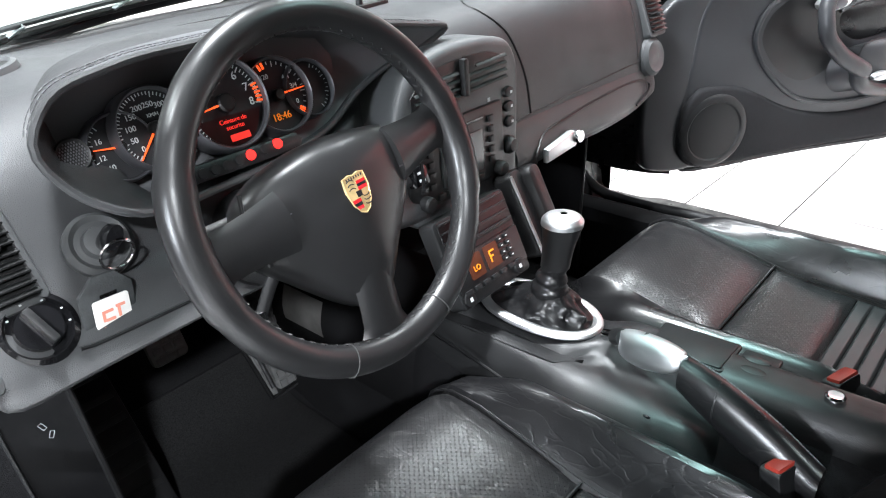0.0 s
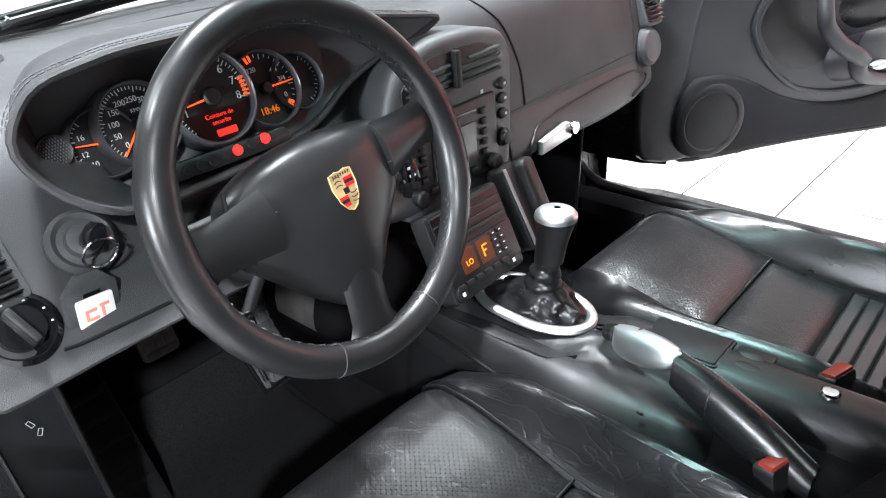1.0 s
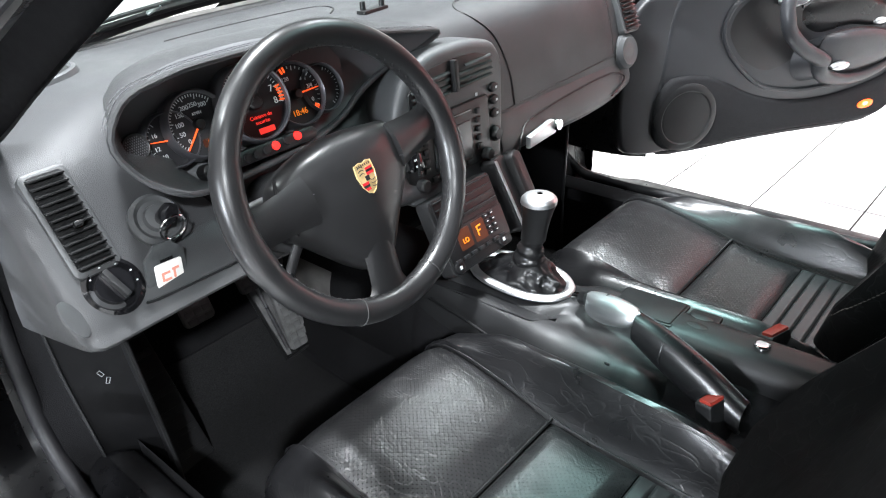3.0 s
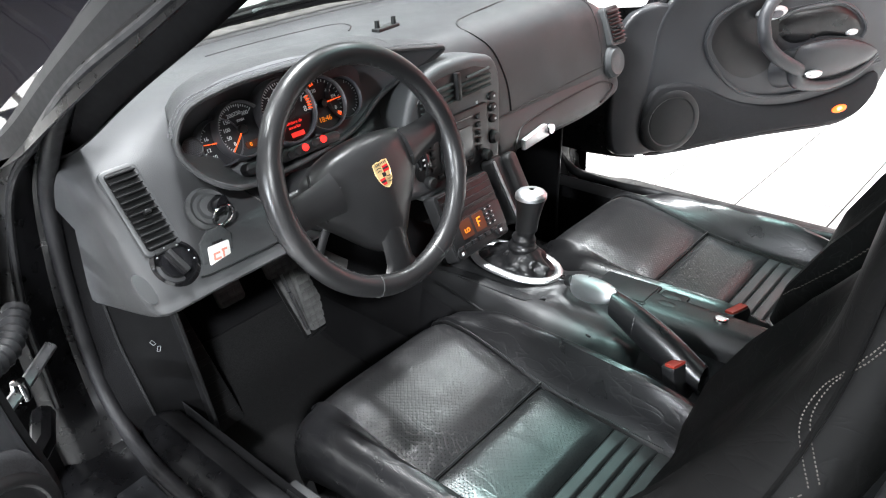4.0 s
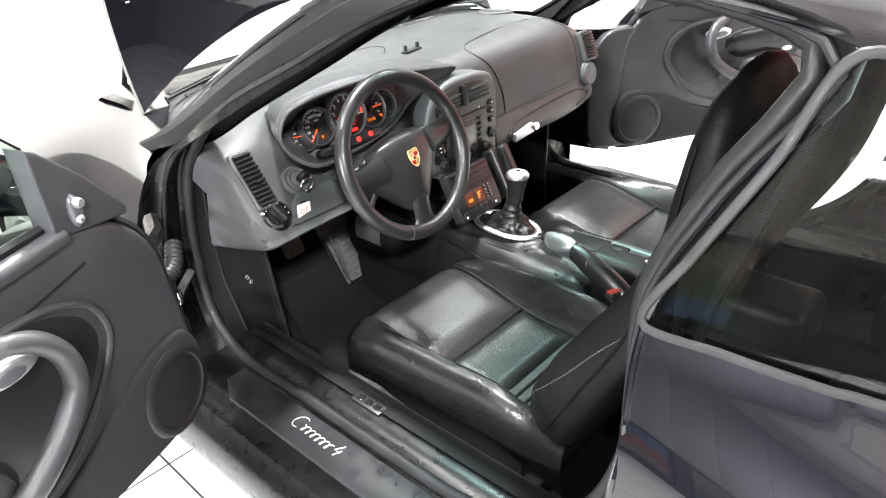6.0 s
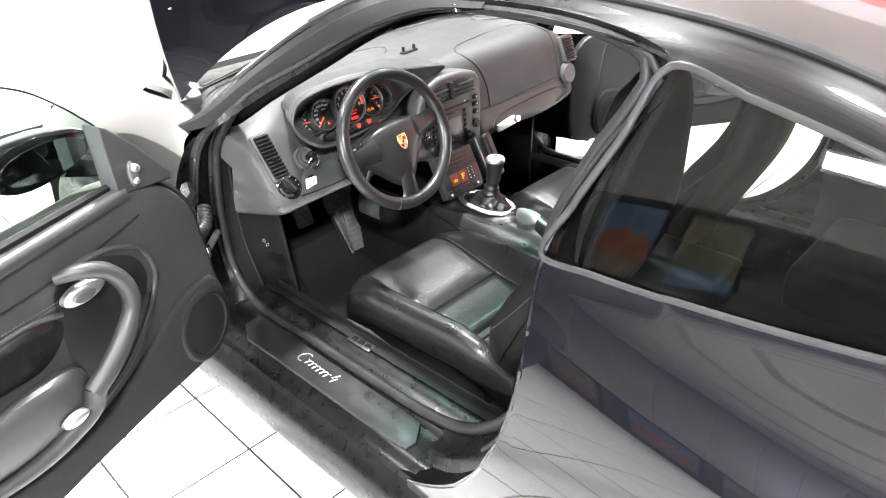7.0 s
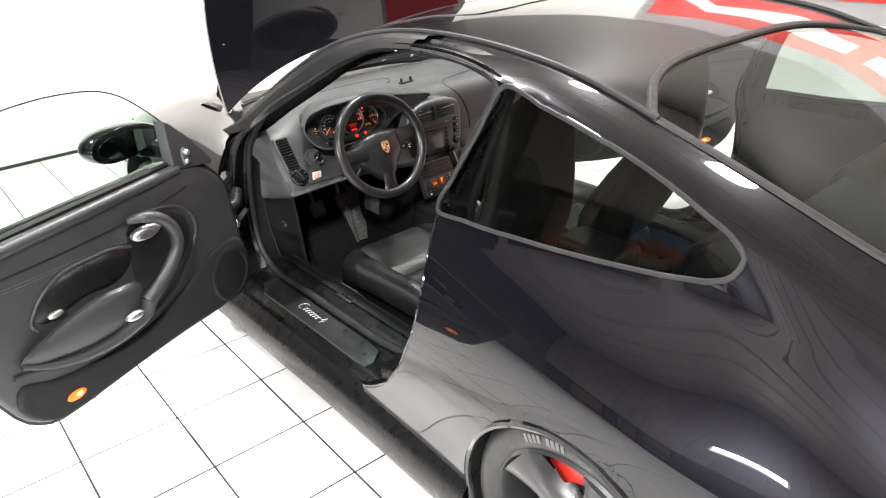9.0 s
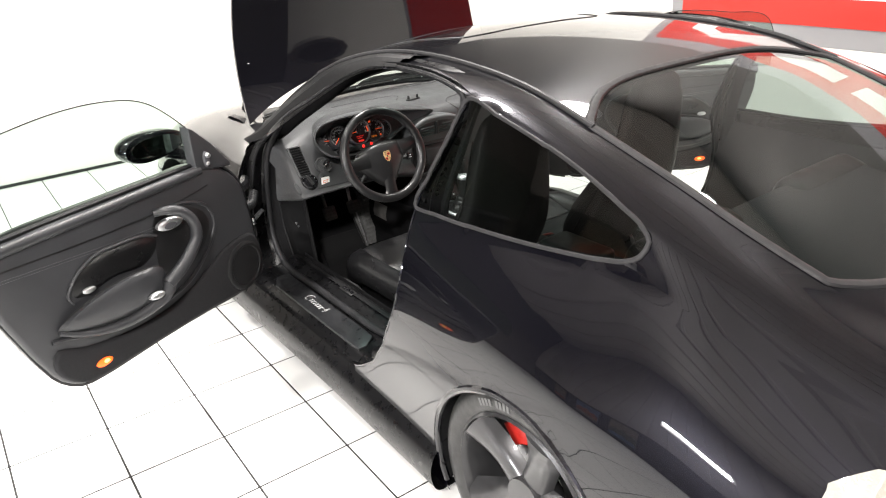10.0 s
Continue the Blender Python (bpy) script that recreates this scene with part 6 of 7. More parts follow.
# sleeve: leather wedge running down into the channel
rows, sl = [], []
for t in np.linspace(0, 1, 24):
    c = np.array(spline([(0, -.072, .120, .530), (.3, -.077, .070, .519), (.65, -.083, .005, .494), (1, -.088, -.058, .458)], t)[0])
    w, dp = .0150 + .003 * t, .036 + .020 * math.sin(math.pi * t)
    sec = [(w * .7, 0), (w, -.006), (w * 1.05, -dp), (-w * 1.05, -dp), (-w, -.006), (-w * .7, 0), (0, .0035)]
    rows.append([(c[0] + q[1], c[1], c[2] + q[2]) for q in path([(0, a, b) for a, b in sec], 30, closed=True)])
    sl.append(c)
part("sleeve", grid(rows, close_v=True), LEATHER, brake, "black stitched leather sleeve")
bm = bmesh.new()
fine = path(sl, 120)
for k in range(0, 116, 3):
    tube([fine[k] + np.array((.009, 0, .0026)), fine[k + 2] + np.array((.009, 0, .0026))], .0007, 4, bm=bm)
part("stitching", bm, STITCH, brake, "row of grey stitches")
part("sleeve_seam", tube([np.array(r[0]) + np.array((0, 0, .001)) for r in (rows[7],)] + [np.array(rows[7][k]) * 1.0 + np.array((-.0006, 0, .0006)) for k in (27, 24, 21, 19)], .0010, 5), BLACK, brake)
# console buttons
for x, y in ((.016, .245), (.030, .232)):
    part("button", slab(oval(.026, .016, 20), .008, Matrix.Translation((x, y, .478)) @ Matrix.Rotation(radians(-8), 4, "Z"), bevel=.002), BLACK, console, "small black console button")
part("lid_frame", slab(rounded(.074, .113, .005), .004, Matrix.Translation((.030, .150, .4808)) @ Matrix.Rotation(-.04, 4, "X"), bevel=.001), BLACK, console)
part("lid", slab(rounded(.066, .105, .004), .006, Matrix.Translation((.030, .150, .4830)) @ Matrix.Rotation(-.04, 4, "X"), bevel=.0015), CONSOLE, console, "flat storage lid")
ws = part("switch_plate", slab(rounded(.066, .050, .004), .005, Matrix.Translation((.032, .064, .4818)) @ Matrix.Rotation(-.04, 4, "X"), bevel=.0015), CONSOLE, console, "window switch plate")
for x, y in ((.019, .062), (.045, .066)):
    part("window_switch", slab(oval(.019, .036, 24), .006, Matrix.Translation((x, y, .4845)), bevel=.003), BLACK, ws)
part("lock_button", lathe([(.012, 0), (.012, .004), (.009, .006), (0, .005)], 24, Matrix.Translation((.018, -.036, .487))), CHROME, console, "round chrome lock button")
armrest = thing("rear_console_box", "dark storage box at the end of the console", "console box")
part("body", box((.16, .26, .18), (.02, -.29, .43), bevel=.03, seg=4), CONSOLE, armrest)

# ---------- floor, tunnel, pedals ----------
part("carpet", grid([[(x, y, z) for x in np.linspace(-.60, .60, 30)] for y, z in path([(-1.2, .45), (-.75, .42), (-.45, .22), (-.2, .175), (.3, .17), (.70, .165), (.86, .19), (1.0, .32), (1.05, .60), (.9, .66)], 40)]), CARPET, car, "black carpeted footwell floor")
part("tunnel", grid([[(x, y, z) for x, z in path([(-.17, .16), (-.155, .26), (-.12, .40), (0, .44), (.12, .40), (.155, .26), (.17, .16)], 24)] for y in np.linspace(1.05, -.9, 20)]), CARPET, car, "carpeted centre tunnel")
for side in (-1, 1):
    part("footwell_side", flipped(grid([[(-.602 - .006 * (z > .2), y, z) for z in np.linspace(.10, .345, 6)] for y in np.linspace(-.45, 1.05, 14)]), side), CARPET, car, "carpeted footwell side")
    part("kick_panel", flipped(grid([[(-.575 - .035 * max(0, (z - .3)) * 2, y, z) for z in np.linspace(.16, .72, 10)] for y in np.linspace(.66, 1.05, 10)]), side), PILLAR_RUBBER, car, "black plastic kick panel cover")
    part("kick_edge", flipped(tube([(-.577 - .07 * max(0, z - .3), .66, z) for z in np.linspace(.17, .66, 12)], .004, 6), side), CONSOLE, car, "rounded edge of the kick panel cover")

    def post(z, t):
        inner = Vector((-.575 - .07 * max(0, z - .3), .70, z))
        outer = Vector((-.706, float(np.interp(z, [.17, .34, .48, .6, .7, .81, .87], [.68, .70, .782, .785, .767, .727, .67])), z))
        return inner.lerp(outer, t) + Vector((0, .02 * math.sin(math.pi * t), 0))

    zs = np.linspace(.17, .86, 20)
    part("post_trim", flipped(grid([[post(z, t) for t in np.linspace(.62, 1, 5)] for z in zs]), side), CARPET, car, "carpeted hinge post trim")
    part("post_cover", flipped(grid([[post(z, t) + Vector((0, -.004, 0)) for t in np.linspace(0, .64, 6)] for z in zs]), side), POST_COVER, car, "smooth black fuse cover beside the foot rest")
    part("cover_edge", flipped(tube([post(z, .64) + Vector((0, -.005, 0)) for z in zs], .003, 6), side), CONSOLE, car)
    if side < 0:
        bm = bmesh.new()
        cm_ = axes(post(.475, .25) + Vector((-.002, -.012, 0)), (.118, -.03, 0), (0, .1, 1))
        for cx_, cy_, tilt_ in ((-.004, .007, .5), (.003, -.008, -.4)):
            q = cm_ @ Matrix.Translation((cx_, cy_, 0)) @ Matrix.Rotation(tilt_, 4, "Z")
            tube([q @ Vector(v) for v in ((-.0025, -.005, 0), (.0025, -.005, 0), (.0025, .005, 0), (-.0025, .005, 0))], .0004, 4, closed=True, bm=bm)
        part("cover_mark", bm, PALE, car, "two small pale outlined marks")
    part("jamb_post", flipped(box((.12, .12, .52), (-.77, .885, .44), bevel=.02), side), JAMB, car, "black painted hinge post")
mat_ = thing("floor_mat", "black carpet floor mat in the footwell", "floor mat", group="floor mats")
rows = [[(-.365 + u * (.185 - .03 * (y > .6) * (y - .6)), y, z + .006 - .006 * abs(u) ** 8) for u in np.linspace(-1, 1, 20)] for y, z in path([(.22, .176), (.5, .174), (.72, .172), (.86, .196), (.94, .262)], 30)]
part("mat_face", thicken(grid(rows), .008), MAT, mat_)
part("piping", tube([r for r in [rows[i][0] for i in range(30)]] + [q for q in rows[-1]] + [rows[i][-1] for i in range(29, -1, -1)], .004, 5), BLACK, mat_)
copy_thing(mat_, Matrix.Translation((.73, 0, 0)))


def pedal(name, at, w, h, lean, label, stem_to, ribs, bars):
    p = thing(name, label, "pedal")
    m = axes(at, (1, 0, 0), (0, math.sin(lean), math.cos(lean)))
    part("pad", slab(rounded(w, h, .010), .010, m, bevel=.003), PEDAL, p, "worn ribbed rubber pad")
    for k in range(ribs):
        for j in range(bars):
            part("block", box((w * .86 / bars * .82, h / ribs * .70, .004), (0, 0, 0), bevel=.0012), PEDAL, p, m=m @ Matrix.Translation((w * .86 * ((j + .5) / bars - .5), -h / 2 + h * (k + .5) / ribs, .0014)))
    part("stem", tube([m @ Vector((0, 0, -.008)), m @ Vector((0, h * .2, -.03)), Vector(stem_to)], .008, 8), STEEL, p, "steel pedal arm")
    return p, m


pedal("clutch_pedal", (-.388, .858, .424), .064, .066, .45, "clutch pedal with worn ribbed rubber pad", (-.388, .98, .62), 4, 3)
pedal("brake_pedal", (-.247, .880, .415), .066, .060, .45, "brake pedal with worn ribbed rubber pad", (-.24, .98, .62), 4, 3)
gas, gm_ = pedal("accelerator_pedal", (-.165, .885, .330), .078, .250, .30, "long upright accelerator pedal, worn", (-.16, 1.02, .45), 12, 4)
part("side_plate", slab([(-.060, .095), (-.042, .10), (-.040, -.130), (-.056, -.128), (-.090, .06)], .012, gm_ @ Matrix.Translation((0, 0, -.004)), bevel=.003), PEDAL, gas, "worn grey side plate")
part("side_rod", tube([gm_ @ Vector((-.068, .06, .002)), gm_ @ Vector((-.050, -.11, .004))], .004, 8), STEEL, gas)
part("plate_edge", tube([gm_ @ Vector(q) for q in ((-.092, .06, 0), (-.058, -.132, 0), (-.038, -.134, 0), (.042, -.128, 0), (.042, .12, 0))], .004, 6), BLACK, gas)
part("tunnel_plate", grid([[(-.150 - .012 * math.sin(math.pi * t), y, .325 + .10 * t) for t in np.linspace(0, 1, 6)] for y in np.linspace(.74, .85, 6)]), ALU_WORN, car, "smooth grey plate on the tunnel side")
rest = thing("foot_rest", "dark plastic foot rest by the kick panel", "foot rest")
part("plate", slab(rounded(.085, .30, .01), .02, axes((-.515, .84, .30), (1, 0, 0), (0, .62, .78)), bevel=.004), BLACK, rest)
for k in range(7):
    part("rib", box((.07, .012, .004), (0, 0, 0), bevel=.001), BLACK, rest, m=axes((-.515, .84, .30), (1, 0, 0), (0, .62, .78)) @ Matrix.Translation((0, -.12 + .04 * k, .002)))
part("tunnel_pad", grid([[(-.125 - .035 * math.sin(math.pi * t), y, .22 + .24 * t) for t in np.linspace(0, 1, 10)] for y in np.linspace(.52, .95, 10)]), CARPET, car, "light worn carpet on the tunnel side")

# ---------- steering wheel ----------
SM = axes((-.375, .366, .81), (1, 0, 0), (0, .342, .94))
ROT = SM.copy()
steer = thing("steering_wheel", "black leather three-spoke steering wheel with shield crest", "steering wheel")
R0, rt = .1715, .0165
rim_pts = [ROT @ Vector((R0 * math.cos(a), R0 * math.sin(a), 0)) for a in np.linspace(0, 2 * math.pi, 96, endpoint=False)]
part("rim", tube(rim_pts, [rt + .0018 * (abs(math.cos(a)) > .93) for a in np.linspace(0, 2 * math.pi, 96, endpoint=False)], 18, closed=True), WHEEL_LEATHER, steer, "worn black leather rim")
bm = bmesh.new()
for i in range(150):
    a = 2 * math.pi * i / 150
    c0 = Vector(((R0 - rt * .96) * math.cos(a), (R0 - rt * .96) * math.sin(a), .003))
    c1 = Vector(((R0 - rt * .96) * math.cos(a + .022), (R0 - rt * .96) * math.sin(a + .022), -.003 if i % 2 else .0065))
    tube([ROT @ c0, ROT @ c1], .0009, 4, bm=bm)
part("rim_stitching", bm, DARK_STITCH, steer, "dark laced stitching inside the rim")
for a in (-68, -112):
    ra = radians(a)
    part("rim_seam", tube([ROT @ Vector(((R0 + (rt + .0004) * math.cos(b)) * math.cos(ra), (R0 + (rt + .0004) * math.cos(b)) * math.sin(ra), (rt + .0004) * math.sin(b))) for b in np.linspace(0, 2 * math.pi, 24, endpoint=False)], .0008, 4, closed=True), DARK_STITCH, steer)


def spoke(a, w0, w1):
    rows = []
    for t in np.linspace(0, 1, 12):
        r = .075 + t * (R0 - .078)
        w = w0 * (1 - t) + w1 * t - .003 * math.sin(math.pi * t) + (.014 * max(0, t - .75) * 4)
        h = .014 - .010 * t
        rows.append([ROT @ Vector((r * math.cos(a) - s * w * math.sin(a), r * math.sin(a) + s * w * math.cos(a), h + .010 * (1 - abs(s) ** 2.5) - .012)) for s in np.linspace(-1, 1, 11)])
    part("spoke", thicken(grid(rows), .016), WHEEL_LEATHER, steer, "black leather spoke")


spoke(radians(9), .031, .025)
spoke(radians(186), .031, .025)
spoke(radians(268), .027, .030)
pad_line = [(-.110, .016), (-.090, .031), (-.050, .045), (0, .052), (.05, .050), (.090, .042), (.109, .026), (.112, .004), (.097, -.025), (.072, -.056), (.047, -.086), (.031, -.108), (.020, -.121), (-.008, -.126), (-.030, -.113), (-.055, -.091), (-.078, -.069), (-.104, -.044), (-.114, -.030), (-.114, -.005)]
rows = []
pl = path(pad_line, 80, closed=True)
for k in range(11):
    f = 1 - k / 10
    h = -.012 + .030 * math.sqrt(max(0.0, 1 - f**2.4))
    rows.append([ROT @ Vector((q[0] * max(f, .01), q[1] * max(f, .01), h - .010 * (abs(q[0]) / .1) ** 2 * f)) for q in pl])
rows.insert(0, [ROT @ Vector((q[0], q[1], -.035)) for q in pl])
part("airbag_pad", grid(rows, close_v=True), WHEEL_LEATHER, steer, "soft black grained airbag cover")
for sx in (-1, 1):
    part("pad_gap", tube([ROT @ Vector((sx * x, y, z)) for x, y, z in path([(.108, .030, -.004), (.113, .005, -.003), (.111, -.020, -.004), (.104, -.040, -.004)], 16)], .0022, 6), BLACK, steer)
    part("horn_mark", box((.008, .0012, .0004), (0, 0, 0), bevel=0), BEZEL, steer, smooth=False, m=ROT @ Matrix.Translation((sx * .075, -.002, .0085)))
# crest
crest_m = ROT @ Matrix.Translation((.002, -.008, .0185)) @ Matrix.Rotation(radians(4), 4, "Z")
shield = [(-.0135, .018), (-.006, .0195), (0, .018), (.006, .0195), (.0135, .018), (.0145, .004), (.0115, -.010), (.006, -.018), (0, -.021), (-.006, -.018), (-.0115, -.010), (-.0145, .004)]
crest = part("crest", slab(shield, .003, crest_m, bevel=.001), GOLD, steer, "gold, red and black shield crest")
for pts, mat in (([(.001, .003), (.012, .003), (.0125, .0065), (.001, .0065)], RED_ENAMEL), ([(.001, .0095), (.012, .0095), (.012, .0125), (.001, .0125)], RED_ENAMEL), ([(.001, .0065), (.0125, .0065), (.012, .0095), (.001, .0095)], BLACK),
                 ([(-.012, -.004), (-.001, -.004), (-.001, -.0075), (-.011, -.0075)], RED_ENAMEL), ([(-.010, -.011), (-.001, -.011), (-.001, -.0145), (-.007, -.0145)], RED_ENAMEL), ([(-.011, -.0075), (-.001, -.0075), (-.001, -.011), (-.010, -.011)], BLACK),
                 ([(-.003, -.003), (.003, -.003), (.0035, .003), (-.0035, .003)], BLACK)):
    part("enamel", slab(pts, .0006, crest_m @ Matrix.Translation((0, -.001, .0008)), bevel=0), mat, crest, smooth=False)
bm = bmesh.new()
for q in (1, -1):
    for k in range(3):
        c = crest_m @ Matrix.Translation((-.0068 * q, (.0085 if q > 0 else -.0075) - .0042 * (k - 1), .0012)) @ Matrix.Rotation(radians(180 if q < 0 else 0), 4, "Z")
        tube([c @ Vector((.0042 * math.cos(a), .0022 * math.sin(a), 0)) for a in np.linspace(.2, 2.9, 8)], .00055, 4, bm=bm)
for k in range(7):
    box((.0013, .0026, .0004), (0, 0, 0), bevel=0, bm=bm, turn=crest_m @ Matrix.Translation((-.0096 + .0032 * k, .0158, .0012)))
part("crest_lines", bm, DIAL, crest, "thin dark lines on the gold ground", smooth=False)
part("crest_edge", tube([crest_m @ Vector((x, y, .0004)) for x, y in shield], .0007, 5, closed=True), GOLD, crest)
# column and stalks
column = thing("steering_column", "dark steering column shroud with control stalks", "steering column")
part("shroud", tube([SM @ Vector(q) for q in ((0, -.008, -.030), (0, -.014, -.06), (0, -.026, -.12), (0, -.034, -.20))], [.042, .048, .052, .056], 24), CONSOLE, column, "dark rounded shroud")
for sx, yy, tip in ((-1, .004, "left"), (1, -.030, "right")):
    st = part("stalk", tube([SM @ Vector(q) for q in path([(sx * .045, yy, -.062), (sx * .09, yy, -.058), (sx * .130, yy, -.052)], 12)], .0075, 10, flat=.7), BLACK, column, "black control stalk")
    part("tip", box((.026, .024, .013), (0, 0, 0), bevel=.004), GLOSS_BLACK, st, m=SM @ Matrix.Translation((sx * .143, yy, -.050)))
    for k in (-.005, .004):
        part("legend", box((.010, .003, .0004), (0, 0, 0), bevel=0), PALE, st, smooth=False, m=SM @ Matrix.Translation((sx * .143, yy + k, -.0432)))
st = part("stalk", tube([SM @ Vector(q) for q in path([(-.04, -.035, -.062), (-.085, -.070, -.058), (-.105, -.090, -.055)], 12)], .0065, 10, flat=.7), BLACK, column, "short black cruise control stalk")
part("tip", box((.020, .020, .012), (0, 0, 0), bevel=.004), GLOSS_BLACK, st, m=SM @ Matrix.Translation((-.112, -.096, -.054)))

# ---------- seats ----------


def seat(cx, label, low_side=0, drop_other=0.012):
    """A front seat, modelled about its own middle, then placed."""
    s = thing("car_seat", label, "car seat", (cx, 0, 0), group="front seats")

    def cushion_z(u, y):
        base = spline([(-.10, .362), (.0, .366), (.17, .380), (.30, .412), (.37, .424), (.42, .416), (.455, .372), (.47, .31)], y)[0][0]
        side = max(0.0, (abs(u) - .148) / .12)
        rise = .052 * math.sin(min(1, side) * math.pi / 2) ** 1.4 * np.interp(y, [-.1, .30, .42, .47], [1.15, 1, .65, .2])
        drop = -.12 * max(0, abs(u) - .235) / .03 if abs(u) > .235 else 0
        return base + rise + drop

    # centre insert in two panels, a ridged rear part, and the two bolsters
    def panel(ua, ub, ya, yb, puff, mat, name, lab=""):
        ny, nu = 22, 20
        rows = []
        for i in range(ny + 1):
            y = ya + (yb - ya) * i / ny
            row = []
            for j in range(nu + 1):
                u = ua + (ub - ua) * j / nu
                e = min(i, ny - i) / ny, min(j, nu - j) / nu
                f = (min(1, e[0] * 6) * min(1, e[1] * 6)) ** .5
                row.append((u, y, cushion_z(u, y) + puff * f - .006 * (1 - f)))
            rows.append(row)
        return part(name, grid(rows), mat, s, lab)

    panel(-.148, .148, .455, .185, .008, LEATHER_P, "front_panel", "perforated black leather panel")
    panel(-.148, .148, .183, .037, .008, LEATHER_P, "rear_panel", "perforated black leather panel")
    for k in range(6):
        ya = .035 - k * .026
        panel(-.148, .148, ya, ya - .026, .001, LEATHER_RIB, "ridge", "ridged black leather roll")
    for sgn in (-1, 1):
        rows = []
        for i in range(31):
            y = .468 - .625 * i / 30
            t = i / 30
            w = np.interp(t, [0, .08, .25, .85, 1], [.045, .068, .076, .066, .040])
            h = np.interp(t, [0, .08, .25, .74, .88, 1], [.36, .430, .468, .472, .452, .385])
            h -= .042 if sgn == low_side else drop_other
            base_z = cushion_z(.145, y) - .004
            c = [(.145, base_z - .003), (.153, base_z + .012), (.145 + w * .34, base_z * .42 + h * .58 + .006), (.145 + w * .62, h + .002), (.145 + w * .90, h - .010), (.145 + w * 1.10, h - .05), (.145 + w * 1.06, h - .095), (.145 + w * .9, h - .13)]
            pr = path([(0, a, b) for a, b in c], 24)
            rows.append([(sgn * a, y, b) for _, a, b in pr])
        part("bolster", grid(rows), LEATHER_WORN if cx < 0 else LEATHER, s, "creased black leather seat bolster")
    fr = [[(u, .455 + .018 * math.sin(math.pi * t), .352 - .16 * t) for u in np.linspace(-.17, .17, 14)] for t in np.linspace(0, 1, 8)]
    part("front_roll", grid(fr), LEATHER, s)
    seams = bmesh.new()
    for u in (-.149, .149):
        tube([(u, y, cushion_z(u, y) + .001) for y in np.linspace(.452, -.05, 30)], .0022, 5, bm=seams)
    tube([(u, .184, cushion_z(u, .184) + .001) for u in np.linspace(-.148, .148, 16)], .0022, 5, bm=seams)
    part("seams", seams, BLACK, s, "dark sunken seams")
    # side valance with controls
    for sgn in (-1, 1):
        val = part("side_valance", slab([(-.44, .24), (-.40, .33), (-.30, .335), (-.10, .30), (.06, .27), (.10, .20), (.0, .19), (-.40, .19)], .02, Matrix.Translation((sgn * .262, 0, 0)) @ Matrix(((0, 0, sgn, 0), (-1, 0, 0, 0), (0, 1, 0, 0), (0, 0, 0, 1))), bevel=.006), CONSOLE, s, "dark plastic seat side cover")
        for y, r in ((.30, .018), (.22, .022), (.14, .016)):
            part("seat_control", lathe([(r, 0), (r, .010), (r * .7, .014), (0, .014)], 20, Matrix.Translation((sgn * .263, y, .27)) @ Matrix.Rotation(radians(90 * sgn), 4, "Y")), BLACK, val)
    part("rail", box((.44, .50, .03), (0, .16, .195), bevel=.005), BLACK, s, "black seat base and rails")
    part("base", box((.34, .46, .16), (0, .18, .27), bevel=.02), BLACK, s)
    # backrest
    def back_point(u, z, off=0.0):
        y = spline([(.40, -.135), (.55, -.215), (.70, -.290), (.82, -.322), (.95, -.337), (1.10, -.352)], z)[0][0]
        return np.array((u, y - off * .96, z - off * .25))

    def half_width(z):
        return float(np.interp(z, [.40, .46, .55, .65, .72, .78, .85, .95, 1.03, 1.08, 1.10], [.195, .212, .216, .210, .197, .182, .168, .154, .140, .118, .085]))

    rows = []
    for z in np.linspace(.40, 1.10, 46):
        w = half_width(z)
        bol = np.interp(z, [.40, .48, .58, .68, .76, .84, 1.1], [.03, .055, .058, .045, .02, .004, 0])
        row = []
        for a in np.linspace(0, 2 * math.pi, 56, endpoint=False):
            c, sn = math.cos(a), math.sin(a)
            u = w * math.copysign(abs(c) ** .7, c)
            thick = .055 * np.interp(z, [.40, 1.0, 1.07, 1.10], [1, .85, .6, .3])
            off = thick * math.copysign(abs(sn) ** .7, -sn)
            if sn > 0:
                off -= bol * np.clip((abs(u) / w - .5) / .35, 0, 1) ** 1.3 * np.clip(sn * 2, 0, 1)
            row.append(tuple(back_point(u, z, off)))
        rows.append(row)
    rim = [np.array(p) for p in rows[-1]]
    mid = sum(rim) / len(rim)
    for k, up in ((.85, .008), (.6, .014), (.3, .017), (.06, .018)):
        rows.append([tuple(mid + (p - mid) * k + np.array((0, 0, up))) for p in rim])
    bm = grid(rows, close_v=True)
    skin = BVHTree.FromBMesh(bm)
    part("backrest", bm, LEATHER_SHADED, s, "tall black leather backrest with side bolsters")
    for sgn in (-1, 1):
        ln = [tuple(back_point(sgn * (half_width(z) + .001), z, -.018)) for z in np.linspace(.42, 1.02, 44)]
        part("piping", tube(ln, .0028, 6), LEATHER_SHADED, s)
        st = bmesh.new()
        for seam in ([(.160, -.335, .90), (.163, -.315, .86), (.165, -.297, .83), (.173, -.29, .80), (.183, -.30, .77), (.193, -.31, .75)], [(.196, -.30, .735), (.203, -.24, .67), (.203, -.17, .58), (.183, -.08, .47)]):
            for shift in (-.0035, .0035):
                near = [skin.find_nearest(Vector((sgn * u, y + shift, z - shift)))[:2] for u, y, z in path(seam, 90)]
                on = [p + n * .0006 for p, n in near]
                for k in range(0, len(on) - 1, 2):
                    tube([on[k], on[k + 1]], .0007, 4, bm=st)
        part("stitching", st, THREAD, s, "double row of brown-grey stitches")
    return s


seat(-.347, "black leather driver seat, perforated and creased, with tall backrest")
seat(.350, "black leather passenger seat, perforated, with tall backrest", -1, 0.032)

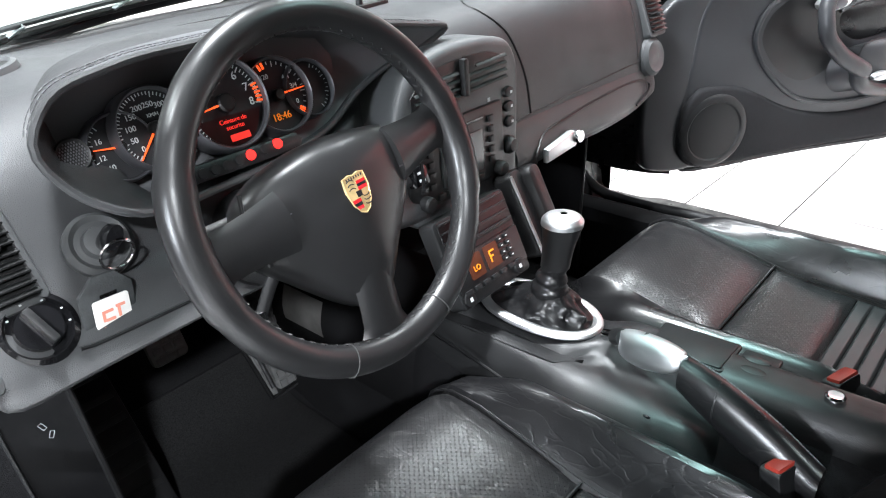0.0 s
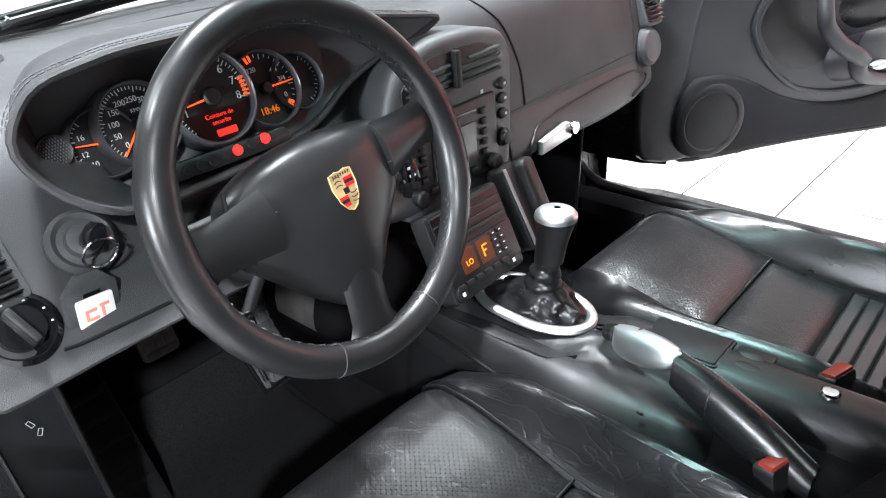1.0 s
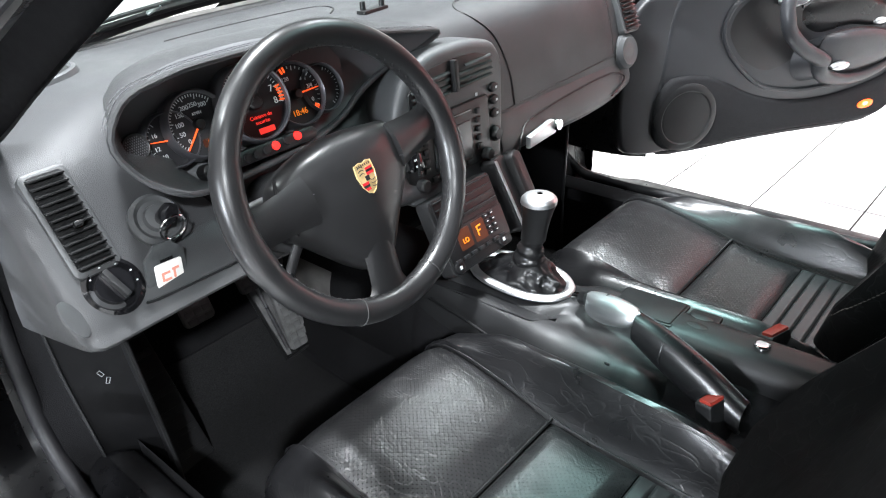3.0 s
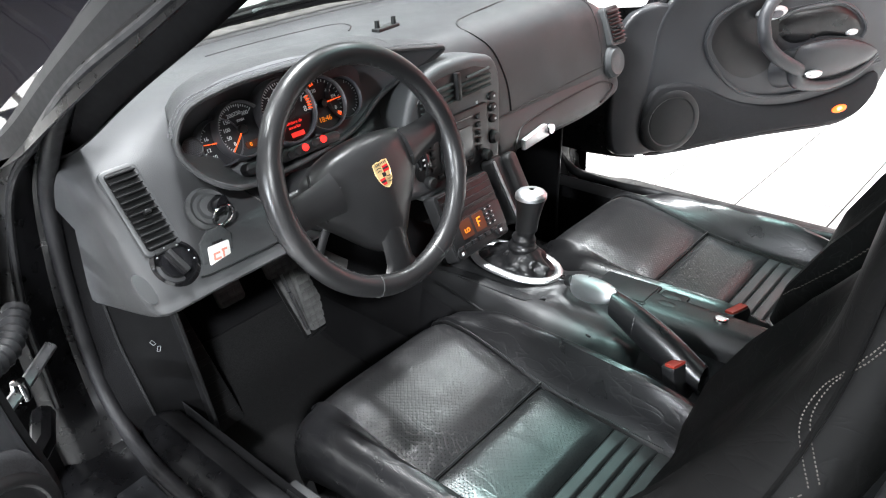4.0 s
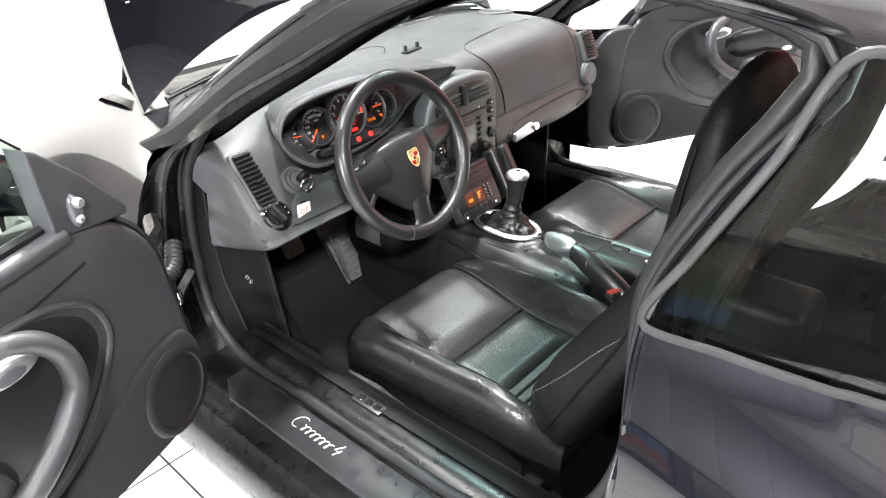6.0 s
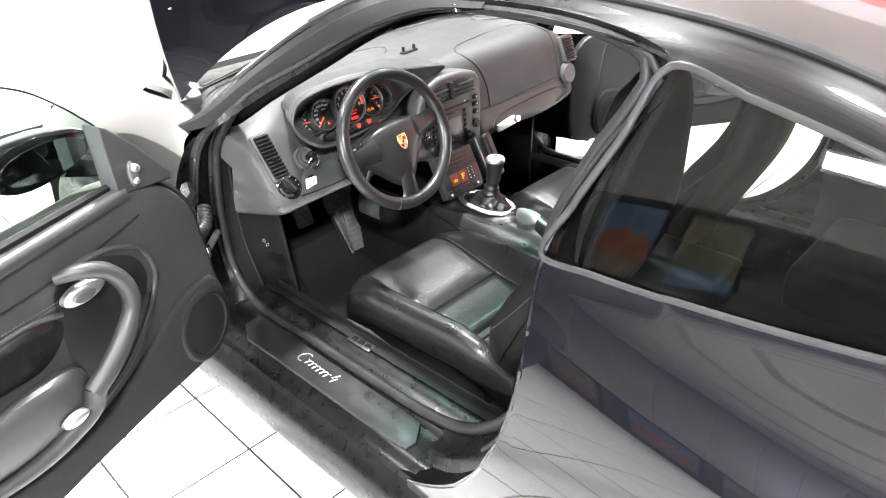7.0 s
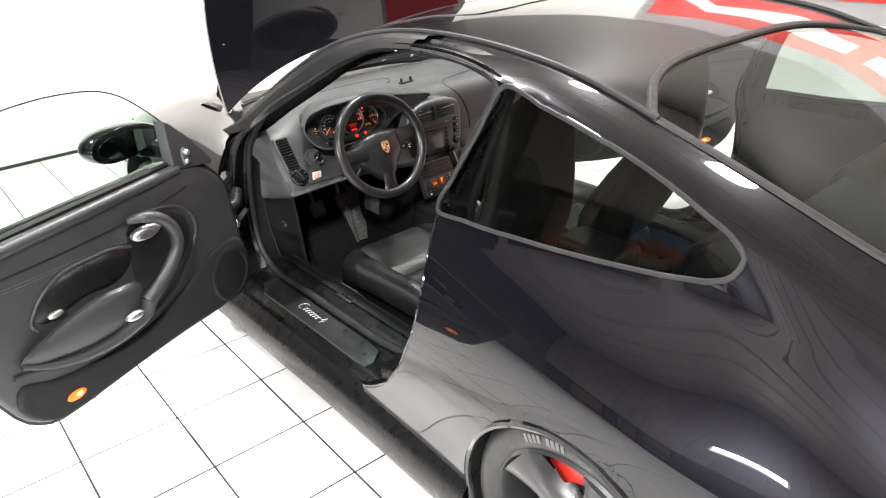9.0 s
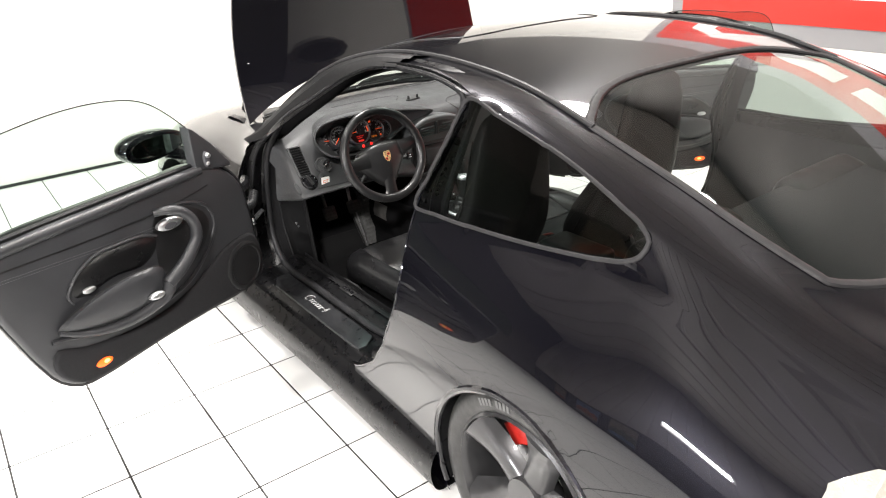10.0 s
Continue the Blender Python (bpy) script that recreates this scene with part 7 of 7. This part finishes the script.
# belt buckles
for x, low in ((-.105, 0.018), (.145, .05)):
    b = thing("seat_belt_buckle", "black seat belt buckle with red release button", "seat belt buckle", group="belt buckles")
    m = axes((x, -.022, .470 - low), (.95, -.3, 0), (0, .25, .97))
    part("housing", slab(rounded(.050, .090, .007), .026, m @ Matrix.Translation((0, -.03, .013)), bevel=.004), BLACK, b)
    part("button", box((.043, .014, .020), (0, 0, 0), bevel=.003), BUCKLE_RED, b, "red release button", m=m @ Matrix.Translation((0, .012, .001)))
    part("strap", box((.026, .18, .008), (0, 0, 0), bevel=.002), BLACK, b, m=m @ Matrix.Translation((0, -.15, 0)))

# rear of the cabin
for x in (-.33, .33):
    r = thing("rear_seat", "small black leather rear seat", "rear seat", (x, 0, 0), group="rear seats")
    part("cushion", box((.40, .36, .14), (0, -.68, .44), bevel=.05, seg=5), LEATHER_SHADED, r)
    part("backrest", box((.40, .12, .46), (0, 0, 0), bevel=.05, seg=5), LEATHER_SHADED, r, m=Matrix.Translation((0, -.93, .68)) @ Matrix.Rotation(radians(18), 4, "X"))
shelf = thing("parcel_shelf", "dark carpeted parcel shelf under the rear window", "parcel shelf")
part("board", box((1.0, .55, .03), (0, -1.24, .84), bevel=.008, turn=Matrix.Rotation(radians(8), 4, "X")), HEADLINER, shelf)
for side in (-1, 1):
    part("inner_quarter", flipped(grid([[(-x, y, z) for x, z in path([(.57, .20), (.60, .5), (.66, .75), (.70, .88)], 12)] for y in np.linspace(-.42, -1.45, 20)]), side), HEADLINER, car, "dark inner side trim")
    belt = part("belt_pillar", flipped(tube(path([(-.63, -.53, 1.21), (-.66, -.48, 1.05), (-.69, -.44, .90), (-.66, -.46, .6), (-.62, -.46, .25)], 20), .022, 8, flat=.5), side), HEADLINER, car, "dark inner door pillar trim with belt")
for x in (-.18, .18):
    sv = thing("sun_visor", "dark folded sun visor", "sun visor", group="sun visors")
    part("flap", box((.30, .13, .016), (x * 1.6, .12, 1.228), bevel=.006, turn=Matrix.Rotation(radians(-14), 4, "X")), HEADLINER, sv)

# ---------- floor tiles ----------
S = .3207
TA = radians(-1.3)
ax, ay = Vector((math.cos(TA), math.sin(TA), 0)), Vector((-math.sin(TA), math.cos(TA), 0))
corner = Vector((-.918, .506, 0))
tile_bm = slab(rounded(S - .0068, S - .0068, .002, 1), .006, bevel=.0005, seg=1)
tile_me = mesh_from(tile_bm, "tile")
tile_me.materials.append(TILE)
spots = []
for i in range(-24, 16):
    for j in range(-30, 15):
        c = corner + ax * (S * (i + .5)) + ay * (S * (j + .5))
        if X0 - .1 < c.x < X1 + .1 and Y0 - .1 < c.y < Y1 + .1:
            spots.append(((c - Vector((-1.6, 1.0, 0))).length, c))
spots.sort(key=lambda q: q[0])
for d, c in spots[:290]:
    ob = new("tile", tile_me)
    ob.matrix_basis = Matrix.Translation(c) @ Matrix.Rotation(TA, 4, "Z")
    ob.parent = floor
verts, faces = [], []
for d, c in spots[290:]:
    k = len(verts)
    h = (S - .0065) / 2
    verts += [tuple(c + ax * (sx * h) + ay * (sy * h)) for sx, sy in ((-1, -1), (1, -1), (1, 1), (-1, 1))]
    verts += [tuple(Vector(v) - Vector((0, 0, .004))) for v in verts[k : k + 4]]
    faces += [(k, k + 1, k + 2, k + 3)] + [(k + a, k + 4 + a, k + 4 + (a + 1) % 4, k + (a + 1) % 4) for a in range(4)]
me = bpy.data.meshes.new("far_tiles")
me.from_pydata(verts, [], faces)
me.materials.append(TILE)
far = tagged(new("far_tiles", me), "glossy white square ceramic floor tiles", kind="stuff")
far.parent = floor

# ---------- what is fixed to the car belongs to it ----------
FIXED = ("car_door", "dashboard", "instrument_cluster", "centre_panel", "climate_unit", "phone_holder", "centre_console", "gear_lever", "handbrake", "rear_console_box", "clutch_pedal", "brake_pedal", "accelerator_pedal",
         "foot_rest", "steering_wheel", "steering_column", "car_seat", "seat_belt_buckle", "rear_seat", "parcel_shelf", "sun_visor")
for ob in list(scene.objects):
    if ob.parent is None and ob.name.split(".")[0] in FIXED:
        for piece in list(ob.children_recursive):
            if piece.parent is not ob:
                piece.parent = ob
        ob.parent = car
        if "category" in ob:
            del ob["category"]
        if "group" in ob:
            del ob["group"]
